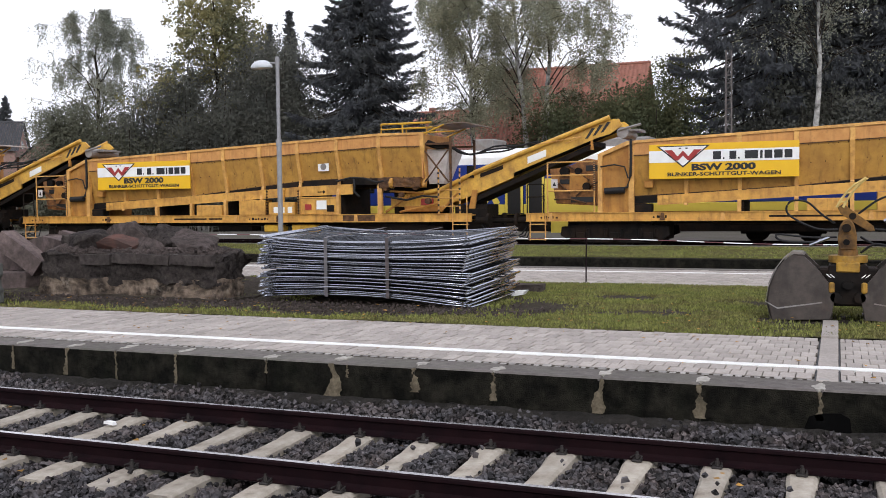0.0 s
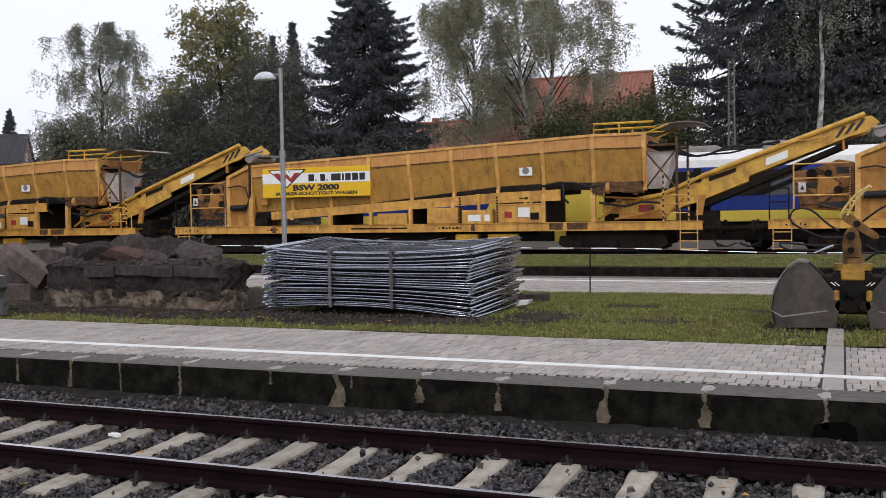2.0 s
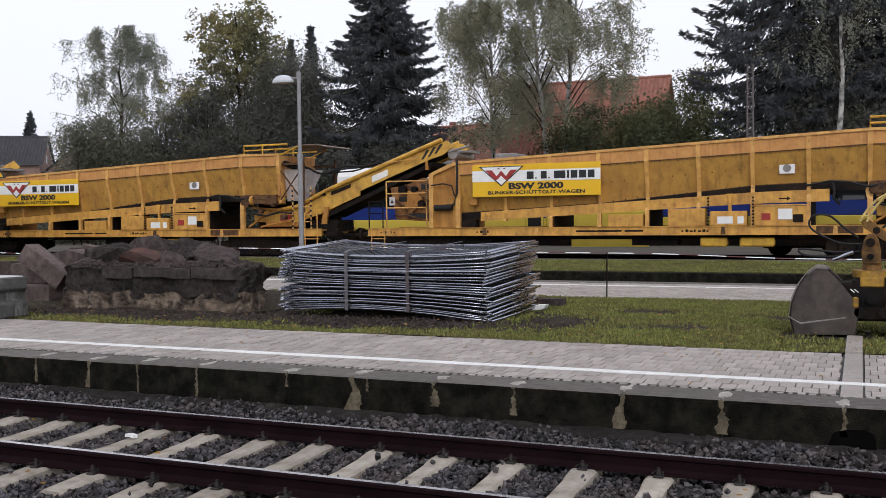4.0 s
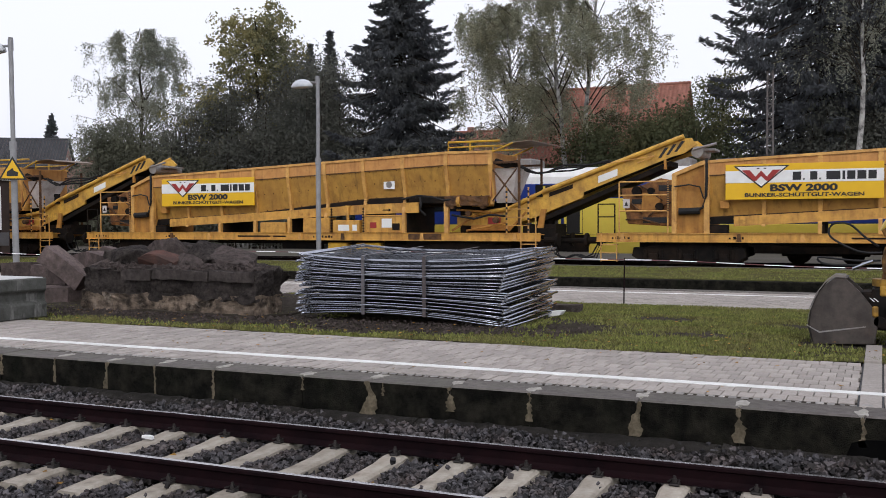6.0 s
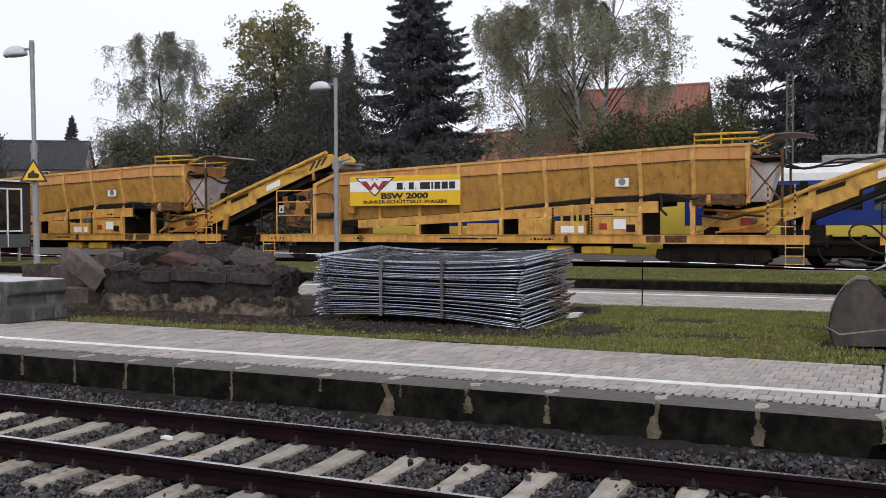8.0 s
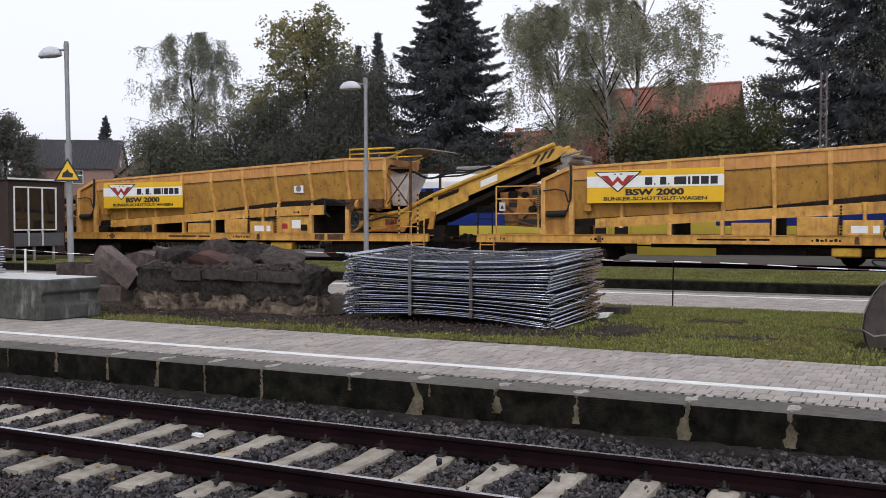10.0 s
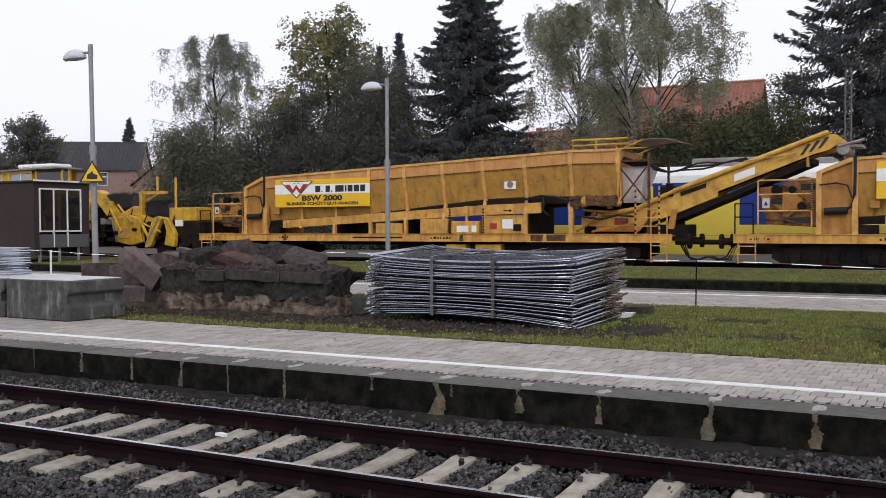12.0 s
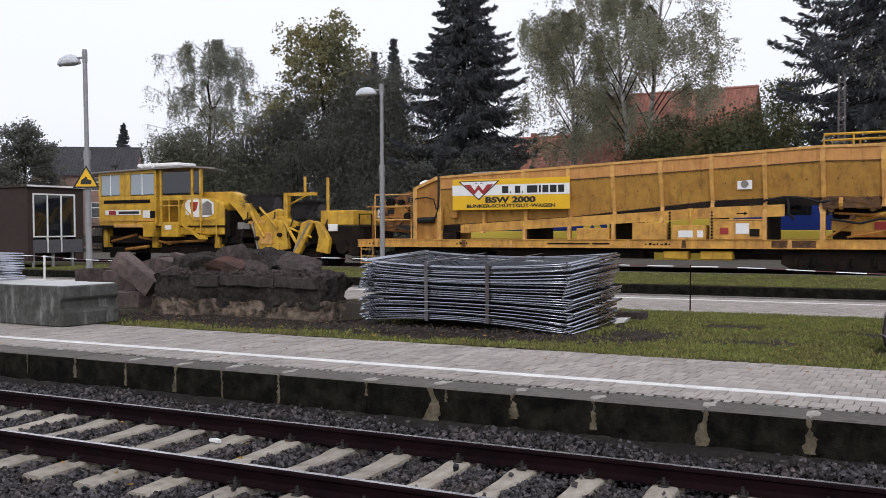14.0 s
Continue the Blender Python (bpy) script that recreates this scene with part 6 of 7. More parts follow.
# ---- rubble ----
def boulder(size, seed, cuts=3, rough=0.026):
    """An angular broken lump: the hull of a few scattered points, its faces roughened."""
    rng = random.Random(seed)
    bm = B()
    for _ in range(15):
        v = Vector((rng.gauss(0, 1), rng.gauss(0, 1), rng.gauss(0, 1))).normalized() * rng.uniform(0.8, 1.1)
        bm.verts.new((max(-0.8, min(0.8, v.x)) * size[0] * 0.6, max(-0.8, min(0.8, v.y)) * size[1] * 0.6, max(-0.75, min(0.75, v.z)) * size[2] * 0.66))
    r = bmesh.ops.convex_hull(bm, input=list(bm.verts))
    bmesh.ops.delete(bm, geom=[g_ for g_ in r["geom_interior"] if isinstance(g_, bmesh.types.BMVert)], context="VERTS")
    for _ in range(cuts):
        bmesh.ops.subdivide_edges(bm, edges=list(bm.edges), cuts=1, use_grid_fill=True)
    bmesh.ops.triangulate(bm, faces=list(bm.faces))
    amp = rough * max(size)
    o_ = Vector((seed * 3.7, seed * 1.3, seed))
    for v in bm.verts:
        v.co += noise.noise_vector(v.co * 4.0 + o_) * amp * 0.8 + noise.noise_vector(v.co * 13.0 + o_) * amp * 0.5
    return bm


slab = thing("concrete_slab", "torn-out concrete platform slab, black on top and pale below, on bare earth", "rubble")
slab.matrix_basis = pose(-11.15, 13.35, P, 0, 0, -0.5)
bm = B()
lump(bm, (-0.24, 0.47, 0.14), (3.82, 0.8, 0.36), 3, 48, 0.09)
part("pale_base", bm, M_SLAB_FACE, slab, "pale crumbling underside of the slab")
bm = B()
lump(bm, (-0.22, 0.52, 0.49), (3.76, 0.86, 0.46), 8, 52, 0.11)
part("dark_layer", bm, M_SLAB_DARK, slab, "black mossy layer")
for x0, x1 in ((-1.15, -0.5), (-0.47, 0.75), (0.78, 1.62)):
    bm = B()
    lump(bm, ((x0 + x1) / 2, 0.26, 0.66), (x1 - x0, 0.5, 0.17), x0 + 9, 10, 0.05)
    part("kerb_stone", bm, M_OLDKERB, slab, "dark grey kerb stone still set in the slab")
rub = [(-1.05, 1.2, 0.93, 0.95, 0.7, 0.62), (-0.45, 1.5, 1.0, 0.95, 0.7, 0.66), (-0.15, 0.95, 0.9, 0.72, 0.45, 0.5), (0.5, 1.5, 0.97, 0.8, 0.7, 0.6), (1.05, 1.6, 0.93, 1.0, 0.8, 0.5), (0.42, 1.05, 0.87, 0.5, 0.4, 0.42), (0.0, 2.4, 0.62, 2.7, 1.0, 0.7), (-0.3, 1.4, 0.45, 2.6, 1.0, 0.6), (1.35, 1.25, 0.82, 0.6, 0.5, 0.36), (-0.3, 2.2, 1.08, 1.0, 0.6, 0.42), (-1.45, 0.85, 0.8, 0.45, 0.4, 0.36), (0.85, 0.9, 0.8, 0.34, 0.3, 0.26), (0.15, 1.9, 1.06, 0.9, 0.6, 0.4), (1.75, 1.0, 0.78, 0.4, 0.35, 0.26)]
for i, (x, y, z, sx, sy, sz) in enumerate(rub):
    o = part("rubble_lump", boulder((sx * 1.25, sy * 1.25, sz * 1.2), i + 3), M_BRICKRED if i == 2 else (M_RUBBLE if i % 3 else M_SLAB_DARK))
    o.matrix_basis = pose(-12.05 + x, 13.35 + y, P + z - 0.13, random.uniform(-10, 10), random.uniform(-10, 10), random.uniform(-40, 40))
    tagged(o, "broken lump of concrete heaped on the torn slab" if i != 2 else "reddish broken brick lump on the heap", "rubble", "rubble heap")
for i, (x, y, z, sx, sy, sz, rz, ry) in enumerate(((-14.6, 14.35, 0.98, 1.0, 0.42, 0.34, 14, 36), (-14.85, 14.3, 0.42, 1.05, 0.5, 0.36, 4, 0), (-14.1, 14.9, 1.05, 0.9, 0.42, 0.36, -18, 8), (-15.2, 15.6, 1.06, 1.0, 0.5, 0.32, -15, -10), (-14.5, 15.6, 1.1, 0.6, 0.5, 0.42, 30, 15), (-15.3, 15.1, 0.44, 1.3, 0.8, 0.34, 3, 0), (-15.45, 15.1, 0.8, 1.0, 0.8, 0.36, -3, 2), (-16.6, 15.2, 0.88, 0.8, 0.6, 0.28, 5, -2), (-16.65, 15.25, 0.5, 0.9, 0.7, 0.46, 2, 0), (-14.75, 15.7, 0.6, 1.7, 0.7, 0.6, 4, 0))):
    bm = B()
    lump(bm, (0, 0, 0), (sx, sy, sz), i * 2.1 + 30, 9, 0.035)
    o = part("kerb_block", bm, M_KERBROCK)
    o.matrix_basis = pose(x, y, z, 0, ry, rz)
    tagged(o, "dug-up grey kerb block leaning on the heap", "rubble", "dug-up kerb blocks")
bm = B()
lump(bm, (0, 0, 0), (6.8, 3.4, 0.25), 55, 20, 0.05)
o = part("earth_heap", bm, M_EARTH)
o.matrix_basis = pose(-12.6, 15.0, P - 0.1)
tagged(o, "dark trampled earth under the rubble", "earth", kind="stuff")


def crumbs(rng, n_):
    x, y = rng.uniform(-14.0, -3.8, n_), rng.normal(13.0, 0.35, n_)
    return np.stack([x, np.clip(y, 12.3, 15.0), np.full(n_, P + 0.015)], -1)


crumb = scatter_stones("rubble_crumbs", 1500, crumbs, (0.008, 0.026), 9, "grey crumbs of concrete scattered before the heap")
crumb.data.materials[0] = M_RUBBLE
crumb["category"] = "rubble"


def grit(rng, n_):
    return np.stack([rng.uniform(-13.1, -9.6, n_), rng.uniform(13.5, 14.3, n_), rng.normal(P + 0.735, 0.03, n_)], -1)


crumb = scatter_stones("rubble_grit", 1500, grit, (0.012, 0.045), 19, "grit and broken bits lying on the torn slab")
crumb.data.materials[0] = M_RUBBLE
crumb["category"] = "rubble"


# pale mortar smeared over the kerb at its joints
M_SMEAR = mat("mortar_smear", (0.46, 0.44, 0.40), (0.28, 0.26, 0.23), 20, 0.9, bump=0.4, dirt=(0.18, 0.17, 0.15), dirt_amount=0.7, dirt_scale=9)
for i, joint in enumerate(SEEN):
    bm = B()
    cx, cy, rim = joint, EDGE + 0.12 + 0.06 * (i % 3), []
    for k in range(18):
        a = k * math.pi / 9
        r = 0.075 + 0.055 * noise.noise((math.cos(a) * 1.5 + i * 3.1, math.sin(a) * 1.5, i))
        rim.append((cx + r * math.cos(a) * 0.8, min(EDGE + 0.4, max(EDGE - 0.008, cy + 1.5 * r * math.sin(a)))))
    top = [bm.verts.new((x, y, P + 0.0065)) for x, y in rim]
    low = [bm.verts.new((x, y, P - 0.02)) for x, y in rim]
    bm.faces.new(top)
    for k in range(18):
        bm.faces.new((low[k], low[(k + 1) % 18], top[(k + 1) % 18], top[k]))
    part("mortar_smear", bm, M_SMEAR, wall)


# ---- cast concrete blocks ----
def concrete_block(m):
    ob = thing("concrete_block", "grey interlocking concrete ballast block on the paving edge", "concrete block", "concrete blocks", m)
    bm = B()
    prism(bm, [(-0.8, 0.0), (0.8, 0.0), (0.8, 0.24), (0.72, 0.28), (0.72, 0.42), (0.8, 0.46), (0.8, 0.66), (-0.8, 0.66)], 0.0, 1.15, bevel=0.02)
    part("block", bm, M_BLOCK, ob)
    # Thin top sheet, far paler than the block's sides.
    bm = B()
    box(bm, -0.76, 0.76, 0.04, 1.1, 0.655, 0.672, 0.006)
    part("wet_top", bm, M_BLOCKTOP, ob, "pale upper face")
    return ob


blk = concrete_block(pose(-13.55, 10.95, P, 0, 0, -2))
copy_thing(blk, pose(-15.2, 11.0, P, 0, 0, -2.5))
copy_thing(blk, pose(-16.85, 11.1, P, 0, 0, -1.5))


# ---- grab bucket ----
def grab():
    w = thing("clamshell_grab", "worn excavator clamshell grab with a yellow rotator, parked on grass", "grab bucket")
    w.matrix_basis = pose(0.12, 13.5, P)
    for s in (-1, 1):
        pts = [(-0.2, 0.03), (-0.92, 0.0), (-0.98, 0.24), (-0.95, 0.46), (-0.87, 0.67), (-0.77, 0.82), (-0.66, 0.91), (-0.53, 0.9), (-0.36, 0.72), (-0.22, 0.52), (-0.14, 0.36)]
        bm = B()
        prism(bm, [(s * x, z) for x, z in pts], -0.3, -0.27, bevel=0.008)
        prism(bm, [(s * x, z) for x, z in pts], 0.42, 0.45, bevel=0.008)
        rows = [[(s * x, -0.3, z), (s * x, 0.45, z)] for x, z in pts[:8]]
        sheet(bm, rows, (s * 0.02, 0, 0.01))
        bk = part("bucket_shell", bm, M_BUCKET, w, "scratched dark steel bucket shell")
        bm = B()
        prism(bm, [(s * -0.99, 0.25), (s * -0.99, 0.265), (s * -0.84, 0.175), (s * -0.3, 0.265), (s * -0.3, 0.25), (s * -0.84, 0.155)], -0.312, -0.301)
        part("wear_edge", bm, M_GREYMETAL, bk, "worn bright edge of the cutting plate")
        bm = B()
        for y in (-0.2, -0.02, 0.16, 0.34):
            sheet(bm, [[(s * (x - 0.012), y, z + 0.01), (s * (x - 0.012), y + 0.03, z + 0.01)] for x, z in pts[2:8]], (0, 0, 0.02))
        part("shell_rib", bm, M_GREYMETAL, bk)
        bm = B()
        tube(bm, [(s * 0.2, -0.2, 0.34), (s * 0.42, -0.2, 0.62)], 0.05, 8)
        part("ram", bm, M_IRON, w)
        bm = B()
        box(bm, s * 0.19 - 0.035, s * 0.19 + 0.035, -0.33, -0.28, 0.38, 0.55, 0.02)
        part("hinge", bm, M_GRABYEL, w)
        bm = B()
        for k in range(2):
            prism(bm, [(s * (0.15 + 0.045 * k), 0.63), (s * (0.165 + 0.045 * k), 0.63), (s * (0.215 + 0.045 * k), 0.69), (s * (0.2 + 0.045 * k), 0.69)], -0.345, -0.335)
        part("white_mark", bm, M_WHITE, w)
    bm = B()
    prism(bm, [(-0.24, 0.2), (0.24, 0.2), (0.3, 0.5), (0.22, 0.85), (-0.22, 0.85), (-0.3, 0.5)], -0.22, 0.36, bevel=0.03)
    box(bm, -0.36, 0.36, -0.2, 0.3, 0.6, 0.78, 0.03)
    for x, z in ((-0.14, 0.32), (0.14, 0.32), (0, 0.5)):
        tube(bm, [(x, -0.3, z), (x, 0.4, z)], 0.07, 10)
    part("centre_block", bm, M_DARK, w, "greasy dark hinge block")
    bm = B()
    box(bm, -0.14, 0.14, -0.24, 0.2, 0.71, 0.88, 0.02)
    tube(bm, [(0, 0.03, 0.87), (0, 0.03, 0.965)], 0.235, 22)
    part("rotator", bm, M_GRABYEL, w, "dirty yellow rotator flange")
    part("neck", tube(B(), [(0, 0.03, 0.96), (0, 0.03, 1.03), (0, 0.03, 1.05), (0, 0.03, 1.16)], 0.125, 14, 0.1), M_GRABRUST, w, "rusty turned neck")
    for y in (-0.1, 0.1):
        bm = B()
        prism(bm, [(-0.11, 1.04), (0.1, 1.04), (0.105, 1.22), (0.07, 1.37), (0.02, 1.43), (-0.05, 1.42), (-0.1, 1.34), (-0.125, 1.2)], y, y + 0.05, bevel=0.015)
        part("hanger_cheek", bm, M_GRABRUST, w, "rusty brown-yellow hanger plate")
    for x, z, r in ((-0.02, 1.32, 0.055), (-0.02, 1.14, 0.04)):
        part("pin", tube(B(), [(x, -0.15, z), (x, 0.2, z)], r, 12), M_DARK, w)
    for y in (-0.06, 0.08):
        bm = B()
        prism(bm, [(-0.13, 1.58), (-0.06, 1.63), (0.1, 1.5), (0.3, 1.34), (0.31, 1.28), (0.24, 1.27), (0.02, 1.42), (-0.09, 1.5)], y, y + 0.035, bevel=0.008)
        part("swivel_link", bm, M_GRABRUST, w, "rusty slanting swivel link")
    part("link_spacer", tube(B(), [(0.05, -0.07, 1.47), (0.05, 0.12, 1.47)], 0.045, 10), M_DARK, w)
    for y in (-0.055, 0.06):
        bm = B()
        for side in (0.0, 0.075):
            tube(bm, [(-0.14 + side, y, 1.58), (-0.09 + side, y, 1.68), (-0.01 + side * 0.9, y, 1.79), (0.07 + side * 0.7, y, 1.87), (0.16 + side * 0.3, y, 1.925)], 0.018, 6)
        tube(bm, [(0.14, y, 1.9), (0.2, y, 1.95), (0.215, y, 1.93)], 0.026, 6)
        for a in ((-0.1, 1.66), (-0.02, 1.77), (0.06, 1.855)):
            tube(bm, [(a[0], y, a[1]), (a[0] + 0.072, y, a[1] - 0.01)], 0.014, 6)
        part("upper_link", bm, M_LINK, w, "pale yellow pierced upper link")
    hoses = [[(-0.12, -0.05, 1.3), (-0.4, -0.1, 1.32), (-0.72, -0.12, 1.5), (-0.7, -0.12, 1.66), (-0.5, -0.12, 1.66), (-0.32, -0.1, 1.5), (-0.16, -0.05, 1.38)],
             [(-0.14, 0.0, 1.2), (-0.45, -0.1, 1.2), (-0.85, -0.15, 1.24), (-0.8, -0.15, 1.16), (-0.5, -0.15, 1.14), (-0.3, -0.15, 1.16)],
             [(0.12, 0.0, 1.5), (0.4, -0.05, 1.7), (0.7, 0.0, 1.72), (0.85, 0.05, 1.6), (0.8, 0.0, 1.42), (0.5, -0.05, 1.3), (0.15, 0.0, 1.32)],
             [(0.15, 0.1, 1.2), (0.35, 0.0, 1.1), (0.7, -0.05, 1.12), (0.75, -0.05, 1.3), (0.6, 0.0, 1.72)],
             [(0.15, 0.0, 1.0), (0.35, -0.1, 1.12), (0.7, -0.1, 0.98), (0.9, -0.1, 0.92)]]
    for hp in hoses:
        bm = B()
        fine = []
        for i in range(len(hp) - 1):
            p0, p1, p2, p3 = (Vector(hp[max(0, min(len(hp) - 1, i + k))]) for k in (-1, 0, 1, 2))
            for q in range(5):
                t = q / 5
                fine.append(0.5 * ((2 * p1) + (-p0 + p2) * t + (2 * p0 - 5 * p1 + 4 * p2 - p3) * t * t + (-p0 + 3 * p1 - 3 * p2 + p3) * t ** 3))
        fine.append(Vector(hp[-1]))
        tube(bm, fine, 0.015, 6)
        part("hydraulic_hose", bm, M_RUBBER, w, "looped black hydraulic hose")
    for p, q in (((-0.46, -0.16, 1.1), (-0.22, -0.14, 1.2)), ((0.5, -0.1, 1.08), (0.75, -0.1, 0.98)), ((0.42, 0.0, 1.4), (0.7, 0.0, 1.6))):
        bm = B()
        tube(bm, [p, q], 0.022, 8)
        part("hose_coupling", bm, M_GALV, w, "bright metal hose coupling")
    # the grab sits low: its neck and links are squat
    for ob in w.children_recursive:
        shell = ob.name.startswith(("bucket_shell", "shell_rib", "wear_edge"))
        for v in ob.data.vertices:
            v.co.z = v.co.z * 0.93 if shell else lerp([(0, 0), (0.45, 0.43), (0.9, 0.76), (2.0, 1.86)], v.co.z)
    return w


grab()


# ---- lamps ----
def lamp_post(m, label, height):
    w = thing("platform_lamp", label, "street lamp", "platform lamps", m)
    bm = B()
    tube(bm, [(0, 0, 0), (0, 0, height * 0.55)], 0.085, 12)
    tube(bm, [(0, 0, height * 0.55), (0, 0, height * 0.56), (0, 0, height)], 0.062, 12)
    tube(bm, [(0, 0, 0), (0, 0, 0.06)], 0.16, 12)
    tube(bm, [(0, 0, height * 0.54), (0, 0, height * 0.575)], 0.1, 12)
    part("post", bm, M_POST, w, "grey tapered steel post")
    bm = B()
    tube(bm, [(0.0, 0, height - 0.22), (-0.32, 0, height - 0.2)], 0.035, 8)
    box(bm, -0.06, 0.06, -0.05, 0.05, height - 0.35, height - 0.05, 0.01)
    part("arm", bm, M_POST, w)
    bm = B()
    r = bmesh.ops.create_uvsphere(bm, u_segments=20, v_segments=10, radius=1.0)
    for v in r["verts"]:
        z = v.co.z
        v.co = Vector((-0.62 + v.co.x * 0.42, v.co.y * 0.2, height - 0.33 + (z * 0.26 if z > 0 else z * 0.05)))
    part("lamp_head", bm, M_LENS, w, "pale domed lamp head", smooth=True)
    bm = B()
    tube(bm, [(-1.0, 0, height - 0.345), (-0.24, 0, height - 0.345)], 0.03, 6)
    part("diffuser_rim", bm, M_POST, w)
    return w


lamp_post(pose(-17.46, 28.4, P), "grey platform lamp with a domed head on the green platform", 6.5)
lamp_post(pose(-21.1, 19.0, P, 0, -0.8, 0), "grey platform lamp carrying a yellow triangular warning sign", 6.5)
sgn = thing("warning_sign", "yellow triangular rail warning sign with a black border", "sign", "", pose(-21.02, 18.85, 3.2))
sgn.rotation_euler = (0, 0, radians(32))
for k, (s, mt, nm) in enumerate(((1.0, M_BLACK, "border"), (0.8, M_SIGN, "face"))):
    bm = B()
    prism(bm, [(-0.36 * s, -0.2 * s), (0.36 * s, -0.2 * s), (0.0, 0.42 * s)], -0.012 - 0.006 * k, 0.0 - 0.008 * k)
    part(nm, bm, mt, sgn)
bm = B()
prism(bm, [(-0.15, -0.1), (0.13, -0.1), (0.15, 0.0), (0.04, 0.04), (0.0, 0.12), (-0.06, 0.06), (-0.13, 0.02)], -0.024, -0.019)
part("pictogram", bm, M_BLACK, sgn, "plain dark pictogram")


# ---- waiting shelter ----
def shelter():
    """Local x runs along the glazed end, local y back along the shelter."""
    w = thing("waiting_shelter", "dark brown panelled waiting shelter with a white-framed end window", "shelter", "", pose(-34.0, 27.4, P, 0, 0, 90))
    for nm, q in (("side_panel", (0.0, 0.08, 0.0, 2.3)), ("side_panel", (0.0, 0.08, 2.32, 4.6)), ("side_panel", (0.0, 0.08, 4.62, 7.0)), ("rear_panel", (2.82, 2.9, 0.0, 7.0)), ("end_panel", (0.08, 2.82, 6.9, 7.0))):
        part(nm, box(B(), *q, 0.3, 3.33, 0.01), M_PANEL, w)
    part("jamb", box(B(), 0.08, 0.26, 0.0, 0.1, 0.3, 3.33), M_PANEL, w)
    part("jamb", box(B(), 2.44, 2.82, 0.0, 0.1, 0.3, 3.33), M_PANEL, w)
    part("lintel", box(B(), 0.26, 2.44, 0.0, 0.1, 3.1, 3.33), M_PANEL, w)
    part("roof", box(B(), -0.08, 3.0, -0.1, 7.1, 3.33, 3.41, 0.015), M_PANEL, w, "flat dark roof")
    part("roof_edge", box(B(), -0.09, 3.01, -0.12, -0.1, 3.37, 3.44), M_WHITE, w, "white roof edging strip")
    fr = part("window_frame", box(B(), 0.26, 2.44, -0.03, 0.04, 3.04, 3.1), M_WHITE, w, "white window frame")
    part("frame_bar", box(B(), 0.26, 2.44, -0.03, 0.04, 1.26, 1.32), M_WHITE, fr)
    for x in (0.26, 0.96, 1.67, 2.38):
        part("frame_bar", box(B(), x, x + 0.06, -0.03, 0.04, 0.62 if 0.5 < x < 2 else 1.32, 3.04), M_WHITE, fr)
    for x in (0.32, 1.02, 1.73):
        part("window_pane", box(B(), x, x + 0.64, 0.0, 0.015, 1.32, 3.04), M_GLASS_DARK, w)
    part("lower_glass", box(B(), 0.26, 2.82, -0.02, 0.0, 0.6, 1.16), mat("frosted_panel", (0.11, 0.11, 0.12), (0.08, 0.08, 0.09), 4, 0.4), w, "grey frosted lower panel")
    # Black sheet behind the panes stands for the shade inside the shelter.
    part("inner_dark", box(B(), 0.26, 2.44, 0.6, 0.64, 0.3, 3.1), M_BLACK, w)
    for x in (0.3, 1.3, 2.3):
        part("foot", box(B(), x, x + 0.09, 0.05, 0.14, 0.0, 0.62), M_POST, w)
        part("foot", box(B(), x, x + 0.09, 6.7, 6.79, 0.0, 0.35), M_POST, w)
    return w


shelter()

# ---- barrier tape ----
tape = thing("barrier_tape", "red and white barrier tape strung along the grass", "barrier tape")
bm = B()
TP = [(-33.0, 1.0), (-26.0, 1.18), (-22.0, 1.14), (-19.2, 1.05), (-17.0, 0.9), (-14.2, 1.18), (-9.0, 1.22), (-4.47, 1.12), (0.8, 1.02), (5.0, 1.1)]
k = 0
x = -33.0
while x < 5.0:
    x2 = x + (0.34 if k % 2 else 0.5)
    q = []
    for xx in (x, x2):
        z = lerp(TP, xx) + 0.015 * math.sin(xx * 1.3)
        q.append(((xx, 18.22 + 0.01 * math.sin(xx * 2), z - 0.007), (xx, 18.24, z + 0.007)))
    sheet(bm, [[q[0][0], q[1][0]], [q[0][1], q[1][1]]], (0, 0.002, 0), mi=k % 2)
    x, k = x2, k + 1
part("tape", bm, [M_WHITE, mat("faded_tape_red", (0.10, 0.025, 0.025), (0.07, 0.02, 0.02), 5, 0.5, bump=0)], tape)
for x, h in ((-4.47, 0.86), (-14.2, 0.9), (-22.0, 0.88), (-19.2, 0.8), (-26.0, 0.9)):
    bm = B()
    tube(bm, [(x, 18.25, P - 0.1), (x + 0.01, 18.25, P + h)], 0.013 if x > -10 else 0.03, 6)
    part("stake", bm, M_RAIL_SIDE if x > -10 else M_WHITE, tape, "thin rusty steel stake" if x > -10 else "white stake")
bm = B()
prism(bm, [(-4.45, 0.0), (-4.25, 0.03), (-4.2, 0.1), (-4.4, 0.09)], 15.15, 15.35)
o = part("paper_scrap", bm, M_WHITE)
o.matrix_basis = pose(-0.55, 0.1, P)
tagged(o, "scrap of white plastic lying by the stack", "litter")
bm = B()
lump(bm, (0, 0, 0.06), (0.7, 0.3, 0.12), 4, 3, 0.08)
o = part("plank_end", bm, M_RUBBLE)
o.matrix_basis = pose(-5.1, 16.3, P)
tagged(o, "weathered plank end beside the stack", "plank")
bm = B()
lump(bm, (0, 0, 0), (0.09, 0.05, 0.03), 14, 3, 0.45)
o = part("crumpled_can", bm, M_WHITE)
o.matrix_basis = pose(SLEEPER_X0 + 1.2 - 0.02, 7.1, -0.145)
tagged(o, "crumpled white litter on a sleeper", "litter")


